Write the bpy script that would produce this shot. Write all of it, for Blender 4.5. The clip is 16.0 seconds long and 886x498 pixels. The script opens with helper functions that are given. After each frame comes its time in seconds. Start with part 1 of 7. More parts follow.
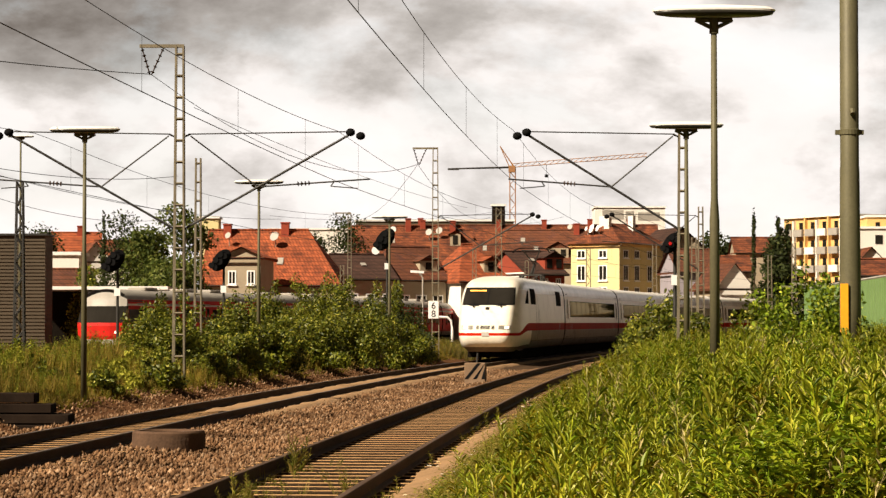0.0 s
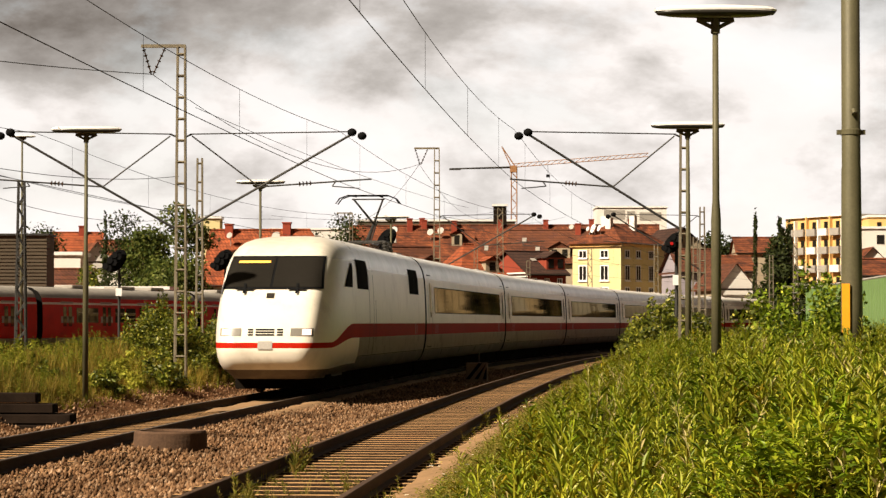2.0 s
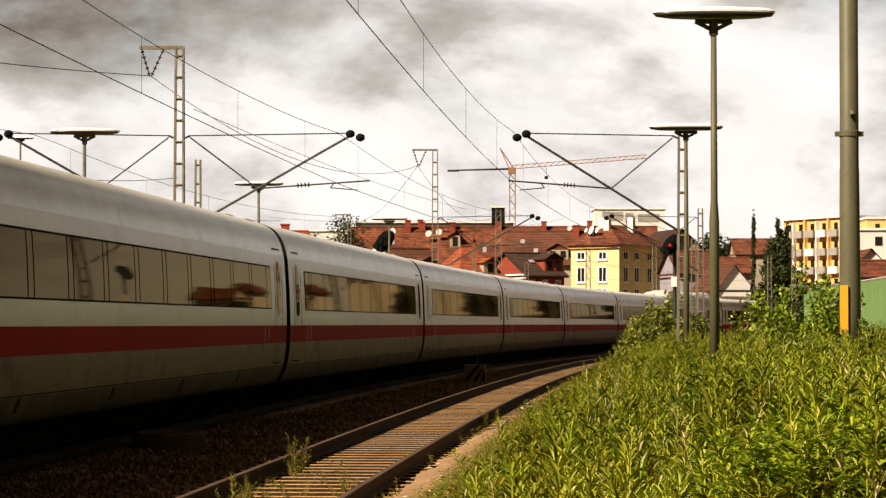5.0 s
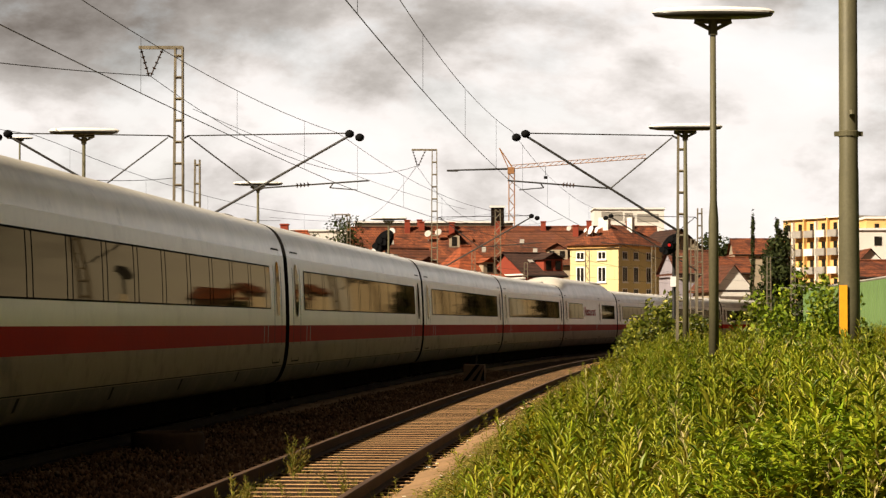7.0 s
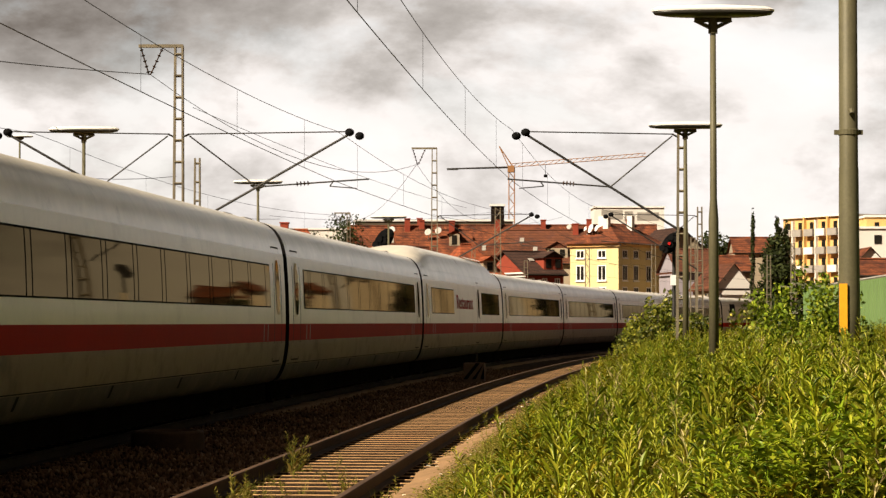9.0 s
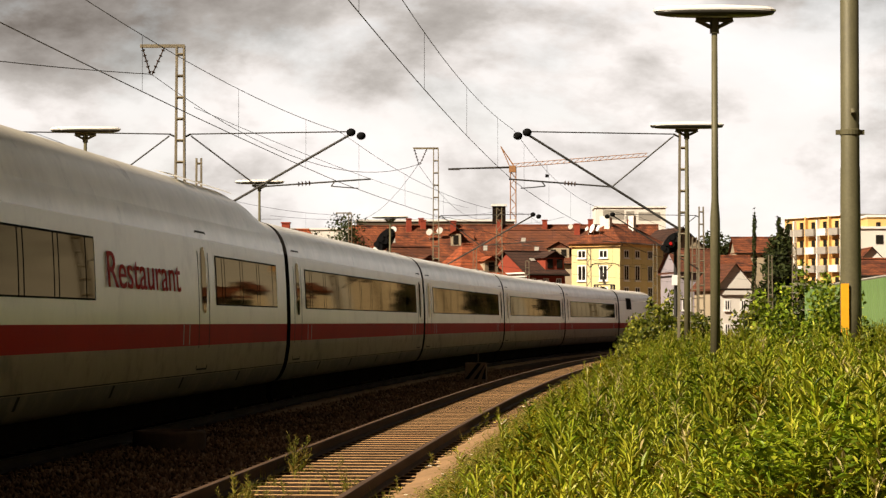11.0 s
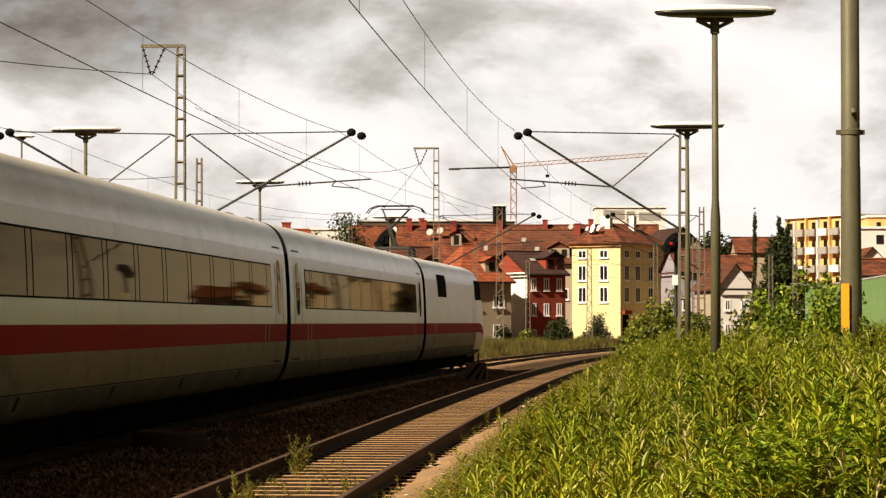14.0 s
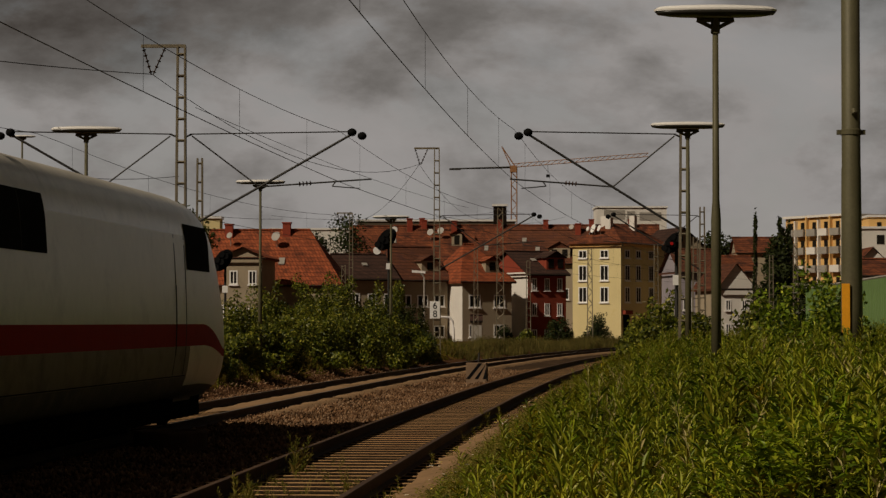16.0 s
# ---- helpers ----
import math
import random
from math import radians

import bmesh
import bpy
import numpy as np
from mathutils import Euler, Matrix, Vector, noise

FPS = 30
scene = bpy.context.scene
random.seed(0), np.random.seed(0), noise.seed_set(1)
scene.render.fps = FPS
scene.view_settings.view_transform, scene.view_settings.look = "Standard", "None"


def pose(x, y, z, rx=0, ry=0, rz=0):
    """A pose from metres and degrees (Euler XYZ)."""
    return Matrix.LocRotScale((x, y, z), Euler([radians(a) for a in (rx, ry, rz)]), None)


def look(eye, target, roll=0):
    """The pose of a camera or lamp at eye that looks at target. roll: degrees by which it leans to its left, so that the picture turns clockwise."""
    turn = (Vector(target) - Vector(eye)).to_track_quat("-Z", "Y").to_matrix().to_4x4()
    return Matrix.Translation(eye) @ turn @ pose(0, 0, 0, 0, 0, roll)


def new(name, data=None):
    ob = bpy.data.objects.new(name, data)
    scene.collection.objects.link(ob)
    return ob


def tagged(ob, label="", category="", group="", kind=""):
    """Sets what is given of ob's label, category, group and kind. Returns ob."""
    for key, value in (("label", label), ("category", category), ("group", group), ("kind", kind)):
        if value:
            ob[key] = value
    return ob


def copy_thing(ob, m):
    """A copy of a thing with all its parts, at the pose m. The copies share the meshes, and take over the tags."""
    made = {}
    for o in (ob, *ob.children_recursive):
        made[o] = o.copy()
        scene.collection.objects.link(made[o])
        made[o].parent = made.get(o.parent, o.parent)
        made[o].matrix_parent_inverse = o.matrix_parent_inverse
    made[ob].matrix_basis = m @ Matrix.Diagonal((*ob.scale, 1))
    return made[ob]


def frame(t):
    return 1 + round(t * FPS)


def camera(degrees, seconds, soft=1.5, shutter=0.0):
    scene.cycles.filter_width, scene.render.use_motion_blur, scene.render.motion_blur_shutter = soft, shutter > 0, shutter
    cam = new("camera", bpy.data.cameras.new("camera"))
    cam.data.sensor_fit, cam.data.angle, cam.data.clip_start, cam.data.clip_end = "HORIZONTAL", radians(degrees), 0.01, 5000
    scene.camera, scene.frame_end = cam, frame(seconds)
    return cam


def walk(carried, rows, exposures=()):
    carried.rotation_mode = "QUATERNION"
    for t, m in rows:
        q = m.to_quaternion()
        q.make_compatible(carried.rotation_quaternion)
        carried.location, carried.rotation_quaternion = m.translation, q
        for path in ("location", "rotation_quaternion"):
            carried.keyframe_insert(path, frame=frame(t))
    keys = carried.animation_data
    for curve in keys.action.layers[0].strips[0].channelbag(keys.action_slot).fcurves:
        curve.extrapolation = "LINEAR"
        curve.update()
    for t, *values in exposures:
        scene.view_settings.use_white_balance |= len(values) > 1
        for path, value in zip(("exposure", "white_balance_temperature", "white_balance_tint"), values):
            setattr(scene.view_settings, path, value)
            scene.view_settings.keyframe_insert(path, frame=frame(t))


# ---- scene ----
# ---- camera ----
cam = camera(20.645, 16.0, soft=1.35)
EYE = 1.718


def aim(pan, lift):
    """The camera's pose: small drift of the hand, in thousandths of a degree to the left and upwards."""
    return pose(0, 0, EYE, 90 + 1.7286 + lift / 1000, 0, pan / 1000)


walk(cam, [(t, aim(p, l)) for t, p, l in (
    (0, -35, 0), (0.5, -5, 0), (1, 0, 0), (1.5, 0, 3), (2, 0, 0), (2.5, 5, 12), (3, 20, 36), (3.5, 0, 38), (4, -12, 38),
    (4.6, -30, 38), (6.5, -57, 38), (7, -57, 36), (7.5, -57, 15), (8, -57, 13), (8.5, -57, 12), (9, -57, 0), (9.6, -48, 0), (11.5, -17, 0), (12, -15, 0),
    (13, -15, 0), (14, -13, 0), (14.5, -5, 0), (15, 0, 0), (15.5, 0, 0), (16, 0, 0))],
    exposures=[(0, 0.88, 6650, 16), (15.3, 0.88, 6650, 16), (15.5, 0.53, 6650, 16), (15.7, 0.03, 6650, 16), (16.0, -0.97, 6650, 16)])

# ---- world and sun ----
SUN_TO = Vector((-0.6, -0.48, 0.68)).normalized()
world = bpy.data.worlds.new("sky")
scene.world = world
world.use_nodes = True
wn, wl = world.node_tree.nodes, world.node_tree.links
wn.clear()


def wnode(kind, **kw):
    n = wn.new(kind)
    for k, v in kw.items():
        n.inputs[k].default_value = v
    return n


def wmath(op, a, b=None, clamp=False):
    n = wn.new("ShaderNodeMath")
    n.operation, n.use_clamp = op, clamp
    for i, v in enumerate((a, b)):
        if v is None:
            continue
        if isinstance(v, (int, float)):
            n.inputs[i].default_value = v
        else:
            wl.new(v, n.inputs[i])
    return n.outputs[0]


def wramp(fac, stops):
    n = wn.new("ShaderNodeValToRGB")
    e = n.color_ramp.elements
    while len(e) < len(stops):
        e.new(0.5)
    for el, (p, c) in zip(e, stops):
        el.position, el.color = p, (*c, 1)
    wl.new(fac, n.inputs[0])
    return n.outputs[0]


sky = wn.new("ShaderNodeTexSky")
sky.sky_type, sky.sun_disc = "NISHITA", False
sky.sun_elevation = math.asin(SUN_TO.z)
sky.sun_rotation = math.atan2(SUN_TO.x, SUN_TO.y)
tc = wn.new("ShaderNodeTexCoord")
flat = wn.new("ShaderNodeMapping")
flat.inputs["Scale"].default_value = (1.0, 1.0, 1.9)
flat.inputs["Location"].default_value = (0.31, 0.0, 0.12)
wl.new(tc.outputs["Generated"], flat.inputs[0])
big = wnode("ShaderNodeTexNoise", Scale=6.5, Detail=7.0, Roughness=0.52, Distortion=0.25)
fine = wnode("ShaderNodeTexNoise", Scale=19.0, Detail=6.0, Roughness=0.6)
wl.new(flat.outputs[0], big.inputs["Vector"])
wl.new(flat.outputs[0], fine.inputs["Vector"])
sep = wn.new("ShaderNodeSeparateXYZ")
wl.new(tc.outputs["Generated"], sep.inputs[0])
# thick grey cloud deck overhead and to the west, thin bright cloud lower down
up = wmath("MULTIPLY", wmath("MAXIMUM", wmath("SUBTRACT", sep.outputs[2], 0.086), 0.0), 6.7)
west = wmath("MINIMUM", wmath("MAXIMUM", wmath("ADD", wmath("MULTIPLY", sep.outputs[0], -4.5), 0.5), 0.3), 1.3)
cover = wmath("ADD", wmath("MULTIPLY", up, west), wmath("MULTIPLY", wmath("SUBTRACT", big.outputs[0], 0.43), 1.4))
# sky outside the view is darkened to weaken the fill light
away = wmath("MULTIPLY", wmath("SUBTRACT", 0.965, sep.outputs[1], clamp=True), 6.0)
cover = wmath("ADD", cover, away)
cover = wmath("ADD", cover, wmath("MULTIPLY", wmath("SUBTRACT", fine.outputs[0], 0.47), 0.6), clamp=True)
cloud = wramp(cover, [(0.0, (1.0, 0.98, 0.93)), (0.16, (0.9, 0.885, 0.835)), (0.36, (0.47, 0.455, 0.415)), (0.6, (0.19, 0.172, 0.148)), (1.0, (0.03, 0.022, 0.012))])
gaps = wramp(fine.outputs[0], [(0.0, (0.3, 0.3, 0.3)), (0.42, (0.16, 0.16, 0.16)), (0.52, (0.0, 0.0, 0.0))])
mix = wn.new("ShaderNodeMix")
mix.data_type = "RGBA"
skyb = wn.new("ShaderNodeMix")
skyb.data_type, skyb.blend_type = "RGBA", "MULTIPLY"
skyb.inputs[0].default_value = 1.0
wl.new(sky.outputs[0], skyb.inputs[6])
skyb.inputs[7].default_value = (0.12, 0.12, 0.11, 1)
wl.new(gaps, mix.inputs[0])
wl.new(cloud, mix.inputs[6])
wl.new(skyb.outputs[2], mix.inputs[7])
# extra unseen light added overhead to lift roofs and upper walls
zen = wmath("MULTIPLY", wmath("SUBTRACT", sep.outputs[2], 0.2), 1.6, clamp=True)
glowing = wramp(zen, [(0.0, (0.0, 0.0, 0.0)), (1.0, (0.075, 0.068, 0.056))])
total = wn.new("ShaderNodeMix")
total.data_type, total.blend_type = "RGBA", "ADD"
total.inputs[0].default_value = 1.0
wl.new(mix.outputs[2], total.inputs[6])
wl.new(glowing, total.inputs[7])
bg = wn.new("ShaderNodeBackground")
bg.inputs[1].default_value = 0.6
wl.new(total.outputs[2], bg.inputs[0])
wout = wn.new("ShaderNodeOutputWorld")
wl.new(bg.outputs[0], wout.inputs[0])

sun = new("sun", bpy.data.lights.new("sun", "SUN"))
sun.data.energy, sun.data.angle, sun.data.color = 5.0, radians(1.1), (1.0, 0.9, 0.71)
sun.matrix_world = look(SUN_TO * 200, (0, 0, 0))


# ---- materials ----
def mat(name, base, rough=0.6, metal=0.0, var=0.2, scale=1.5, grain=30.0, bump=0.15, dirt=None, dirt_at=0.55, rnd=0.0, spec=0.25, coord="Object"):
    """A surface with large stains, fine grain and a fine relief. dirt: a second colour in patches; rnd: how much pieces differ."""
    m = bpy.data.materials.new(name)
    m.use_nodes = True
    n, l = m.node_tree.nodes, m.node_tree.links
    b = n["Principled BSDF"]
    b.inputs["Roughness"].default_value, b.inputs["Metallic"].default_value = rough, metal
    b.inputs["Specular IOR Level"].default_value = spec
    t = n.new("ShaderNodeTexCoord")
    big, fin = n.new("ShaderNodeTexNoise"), n.new("ShaderNodeTexNoise")
    big.inputs["Scale"].default_value, fin.inputs["Scale"].default_value = scale, grain
    big.inputs["Detail"].default_value, fin.inputs["Detail"].default_value = 5.0, 4.0
    for k in (big, fin):
        l.new(t.outputs[coord], k.inputs["Vector"])
    add = n.new("ShaderNodeMath")
    add.operation = "MULTIPLY_ADD"
    l.new(fin.outputs[0], add.inputs[0])
    add.inputs[1].default_value = 0.6
    l.new(big.outputs[0], add.inputs[2])
    last = add.outputs[0]
    if rnd:
        oi = n.new("ShaderNodeObjectInfo")
        a2 = n.new("ShaderNodeMath")
        a2.operation = "MULTIPLY_ADD"
        l.new(oi.outputs["Random"], a2.inputs[0])
        a2.inputs[1].default_value = rnd
        l.new(last, a2.inputs[2])
        last = a2.outputs[0]
    r = n.new("ShaderNodeValToRGB")
    lo = tuple(max(0.0, c * (1 - var)) for c in base)
    hi = tuple(min(1.0, c * (1 + var)) for c in base)
    e = r.color_ramp.elements
    e[0].position, e[0].color = 0.45, (*lo, 1)
    e[1].position, e[1].color = 1.15 if rnd else 1.0, (*hi, 1)
    l.new(last, r.inputs[0])
    col = r.outputs[0]
    if dirt:
        dn, dr, mx = n.new("ShaderNodeTexNoise"), n.new("ShaderNodeValToRGB"), n.new("ShaderNodeMix")
        dn.inputs["Scale"].default_value, dn.inputs["Detail"].default_value, dn.inputs["Roughness"].default_value = scale * 2.3, 7.0, 0.65
        l.new(t.outputs[coord], dn.inputs["Vector"])
        dr.color_ramp.elements[0].position, dr.color_ramp.elements[1].position = dirt_at, dirt_at + 0.2
        l.new(dn.outputs[0], dr.inputs[0])
        mx.data_type = "RGBA"
        l.new(dr.outputs[0], mx.inputs[0])
        l.new(col, mx.inputs[6])
        mx.inputs[7].default_value = (*dirt, 1)
        col = mx.outputs[2]
    l.new(col, b.inputs["Base Color"])
    if bump:
        bp = n.new("ShaderNodeBump")
        bp.inputs["Strength"].default_value, bp.inputs["Distance"].default_value = bump, 0.02
        l.new(add.outputs[0], bp.inputs["Height"])
        l.new(bp.outputs[0], b.inputs["Normal"])
    return m


def island_mat(name, cols, rough=0.7, trans=0.0, spec=0.15):
    """A surface whose loose pieces each take a colour of their own."""
    m = bpy.data.materials.new(name)
    m.use_nodes = True
    n, l = m.node_tree.nodes, m.node_tree.links
    b = n["Principled BSDF"]
    b.inputs["Roughness"].default_value = rough
    b.inputs["Specular IOR Level"].default_value = spec
    g, r = n.new("ShaderNodeNewGeometry"), n.new("ShaderNodeValToRGB")
    e = r.color_ramp.elements
    while len(e) < len(cols):
        e.new(0.5)
    for i, (el, c) in enumerate(zip(e, cols)):
        el.position, el.color = i / (len(cols) - 1), (*c, 1)
    l.new(g.outputs["Random Per Island"], r.inputs[0])
    t, big = n.new("ShaderNodeTexCoord"), n.new("ShaderNodeTexNoise")
    big.inputs["Scale"].default_value, big.inputs["Detail"].default_value = 0.5, 4.0
    l.new(t.outputs["Object"], big.inputs["Vector"])
    mp = n.new("ShaderNodeMapRange")
    mp.inputs[1].default_value, mp.inputs[2].default_value, mp.inputs[3].default_value, mp.inputs[4].default_value = 0.3, 0.7, 0.6, 1.4
    l.new(big.outputs[0], mp.inputs[0])
    mx = n.new("ShaderNodeMix")
    mx.data_type, mx.blend_type = "RGBA", "MULTIPLY"
    mx.inputs[0].default_value = 1.0
    l.new(r.outputs[0], mx.inputs[6])
    l.new(mp.outputs[0], mx.inputs[7])
    l.new(mx.outputs[2], b.inputs["Base Color"])
    if trans:
        tr, ad = n.new("ShaderNodeBsdfTranslucent"), n.new("ShaderNodeMixShader")
        l.new(mx.outputs[2], tr.inputs[0])
        ad.inputs[0].default_value = trans
        l.new(b.outputs[0], ad.inputs[1])
        l.new(tr.outputs[0], ad.inputs[2])
        l.new(ad.outputs[0], n["Material Output"].inputs[0])
    return m


def glow(name, col, strength):
    m = mat(name, col, 0.4, var=0.02, bump=0)
    b = m.node_tree.nodes["Principled BSDF"]
    b.inputs["Emission Color"].default_value, b.inputs["Emission Strength"].default_value = (*col, 1), strength
    return m


M = dict(
    soil=mat("soil", (0.09, 0.042, 0.019), 0.95, spec=0.03, var=0.5, scale=0.4, grain=9, bump=0.8, dirt=(0.05, 0.036, 0.012)),
    ballast=mat("ballast", (0.05, 0.03, 0.016), 0.95, spec=0.05, var=0.6, scale=1.2, grain=24, bump=1.0, dirt=(0.07, 0.045, 0.03)),
    stone=island_mat("stone", [(0.046, 0.021, 0.0091), (0.132, 0.069, 0.0333), (0.24, 0.135, 0.0681), (0.083, 0.04, 0.0181), (0.356, 0.23, 0.1362)], 0.9, spec=0.05),
    rail_rust=mat("rail_rust", (0.045, 0.025, 0.016), 0.85, 0.1, var=0.4, scale=1, bump=0.4),
    rail_worn=mat("rail_worn", (0.1, 0.058, 0.033), 0.6, 0.4, var=0.3, scale=0.8, bump=0.2),
    rail_top=mat("rail_top", (0.3, 0.22, 0.15), 0.35, 0.9, var=0.2, scale=0.6, bump=0.05),
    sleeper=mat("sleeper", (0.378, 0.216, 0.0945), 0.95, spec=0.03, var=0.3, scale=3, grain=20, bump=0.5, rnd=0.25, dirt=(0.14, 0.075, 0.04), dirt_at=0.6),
    # near-black sides: the shade between sleepers is put into this colour
    sleeper_side_shade=mat("sleeper_side_shade", (0.03, 0.02, 0.012), 0.95, spec=0.0, var=0.3, scale=3, bump=0.4),
    concrete=mat("concrete", (0.135, 0.099, 0.072), 0.9, var=0.25, scale=2, grain=25, bump=0.5, dirt=(0.1, 0.075, 0.055)),
    old_concrete=mat("old_concrete", (0.085, 0.047, 0.026), 0.9, var=0.35, scale=3, grain=25, bump=0.6, dirt=(0.04, 0.026, 0.018)),
    sand=mat("sand", (0.243, 0.144, 0.0675), 0.95, var=0.3, scale=2, grain=20, bump=0.4),
    train_white=mat("train_white", (0.75, 0.69, 0.565), 0.3, spec=0.24, var=0.07, scale=0.5, grain=5, bump=0.0, dirt=(0.6, 0.54, 0.43), dirt_at=0.54),
    train_red=mat("train_red", (0.38, 0.015, 0.005), 0.55, spec=0.012, var=0.12, scale=0.6, grain=6, bump=0.0),
    # train side below the stripe: grime and shade both put into the colour
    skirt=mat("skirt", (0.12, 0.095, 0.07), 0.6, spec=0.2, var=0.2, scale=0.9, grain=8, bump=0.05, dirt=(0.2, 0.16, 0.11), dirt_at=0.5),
    lower_grime_shade=mat("lower_grime_shade", (0.3, 0.235, 0.155), 0.55, spec=0.06, var=0.12, scale=0.6, grain=6, bump=0.0, dirt=(0.17, 0.135, 0.095), dirt_at=0.5),
    roof_white=mat("roof_white", (0.72, 0.66, 0.54), 0.26, spec=0.5, var=0.14, scale=0.7, grain=4, bump=0.0, dirt=(0.42, 0.37, 0.3), dirt_at=0.58),
    rubber=mat("rubber", (0.008, 0.007, 0.006), 0.9, spec=0.05, var=0.3, bump=0.2),
    glass=mat("glass", (0.018, 0.016, 0.013), 0.05, var=0.2, scale=0.7, bump=0.0, spec=0.45),
    # near black without gloss: deep shade put into the colour
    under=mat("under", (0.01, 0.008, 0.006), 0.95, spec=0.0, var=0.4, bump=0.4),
    seam=mat("seam", (0.03, 0.025, 0.02), 0.8, spec=0.05, var=0.2, bump=0.0),
    lamp_white=glow("lamp_white", (1.0, 0.8, 0.62), 0.55),
    lamp_amber=glow("lamp_amber", (1.0, 0.45, 0.06), 1.3),
    sred=mat("sred", (0.5, 0.016, 0.01), 0.55, spec=0.15, var=0.2, scale=0.8, bump=0.0, dirt=(0.3, 0.015, 0.01)),
    sgrey=mat("sgrey", (0.3, 0.275, 0.235), 0.5, var=0.2, scale=1.0, bump=0.05),
    galv=mat("galv", (0.2, 0.17, 0.115), 0.55, 0.35, var=0.3, scale=2, bump=0.2, dirt=(0.12, 0.1, 0.07)),
    olive=mat("olive", (0.095, 0.085, 0.045), 0.55, 0.1, var=0.25, scale=1.2, bump=0.1, dirt=(0.08, 0.07, 0.04)),
    dark_steel=mat("dark_steel", (0.04, 0.038, 0.034), 0.6, 0.3, var=0.3, bump=0.2),
    shade_top=mat("shade_top", (0.75, 0.73, 0.68), 0.4, var=0.08, bump=0.0),
    diffuser=mat("diffuser", (0.2, 0.185, 0.15), 0.3, var=0.1, bump=0.0),
    lamp_bowl=mat("lamp_bowl", (0.03, 0.028, 0.022), 0.3, var=0.1, bump=0.0),
    insulator=mat("insulator", (0.045, 0.028, 0.02), 0.25, var=0.2, bump=0.0),
    wire=mat("wire", (0.03, 0.028, 0.026), 0.6, 0.5, var=0.2, bump=0.0),
    black=mat("black", (0.008, 0.008, 0.008), 0.9, spec=0.03, var=0.2, bump=0.0),
    white=mat("white", (0.8, 0.78, 0.74), 0.5, var=0.06, bump=0.0),
    orange=mat("orange", (0.85, 0.36, 0.02), 0.45, var=0.12, scale=3, bump=0.0),
    roof_red=mat("roof_red", (0.171, 0.0522, 0.0216), 0.9, var=0.35, scale=0.35, grain=5, bump=0.6, dirt=(0.07, 0.024, 0.014), dirt_at=0.44),
    roof_orange=mat("roof_orange", (0.27, 0.07, 0.027), 0.9, var=0.3, scale=0.35, grain=5, bump=0.6, dirt=(0.12, 0.035, 0.016), dirt_at=0.5),
    roof_brown=mat("roof_brown", (0.108, 0.0387, 0.0189), 0.9, var=0.35, scale=0.35, grain=5, bump=0.6, dirt=(0.1, 0.04, 0.03), dirt_at=0.5),
    roof_dark=mat("roof_dark", (0.0495, 0.0252, 0.018), 0.9, var=0.35, scale=0.5, grain=5, bump=0.5),
    violet=mat("violet", (0.3, 0.27, 0.29), 0.9, var=0.12, scale=0.3, grain=6, bump=0.2),
    beige=mat("beige", (0.342, 0.279, 0.189), 0.9, var=0.12, scale=0.3, grain=6, bump=0.3, dirt=(0.27, 0.21, 0.14)),
    plaster=mat("plaster", (0.702, 0.666, 0.594), 0.9, var=0.08, scale=0.3, grain=6, bump=0.2, dirt=(0.68, 0.63, 0.55)),
    yellow=mat("yellow", (0.648, 0.54, 0.27), 0.9, var=0.08, scale=0.3, grain=6, bump=0.2, dirt=(0.62, 0.49, 0.2)),
    apricot=mat("apricot", (0.666, 0.405, 0.144), 0.9, var=0.1, scale=0.3, grain=6, bump=0.1),
    brick=mat("brick", (0.243, 0.045, 0.0225), 0.9, var=0.2, scale=0.4, grain=9, bump=0.3),
    green_wall=mat("green_wall", (0.15, 0.24, 0.085), 0.6, var=0.12, scale=0.5, grain=5, bump=0.1),
    shed=mat("shed", (0.08, 0.06, 0.038), 0.8, 0.0, var=0.15, scale=0.5, bump=0.1),
    timber=mat("timber", (0.014, 0.009, 0.006), 0.9, spec=0.05, var=0.4, scale=2, bump=0.5),
    crane=mat("crane", (0.3, 0.15, 0.065), 0.6, var=0.2, bump=0.1),
    bark=mat("bark", (0.1, 0.07, 0.045), 0.9, var=0.3, scale=4, bump=0.6),
    weed=island_mat("weed", [(0.024, 0.043, 0.0017), (0.117, 0.182, 0.0045), (0.232, 0.303, 0.0078), (0.046, 0.082, 0.0022), (0.349, 0.365, 0.028), (0.156, 0.23, 0.0056)], 0.45, 0.22, 0.25),
    grass=island_mat("grass", [(0.105, 0.086, 0.0077), (0.224, 0.156, 0.0154), (0.316, 0.215, 0.0461), (0.086, 0.086, 0.0077)], 0.7, 0.3),
    leaf=island_mat("leaf", [(0.02, 0.034, 0.003), (0.08, 0.1, 0.006), (0.2, 0.21, 0.014), (0.04, 0.058, 0.004), (0.42, 0.38, 0.05)], 0.5, 0.22, 0.3),
    elder=island_mat("elder", [(0.027, 0.048, 0.0036), (0.09, 0.143, 0.0072), (0.247, 0.324, 0.0168), (0.044, 0.081, 0.0048), (0.582, 0.607, 0.06)], 0.5, 0.25, 0.15),
    leaf_mid=island_mat("leaf_mid", [(0.03, 0.045, 0.008), (0.055, 0.078, 0.012), (0.1, 0.12, 0.02), (0.15, 0.16, 0.035)], 0.6, 0.25),
    leaf_dark=island_mat("leaf_dark", [(0.015, 0.022, 0.006), (0.028, 0.038, 0.009), (0.05, 0.06, 0.014)], 0.7, 0.2),
    blossom=island_mat("blossom", [(0.7, 0.68, 0.5), (0.8, 0.78, 0.66)], 0.7, 0.2),
    blossom_y=island_mat("blossom_y", [(0.8, 0.55, 0.03), (0.75, 0.65, 0.1)], 0.7, 0.2),
)



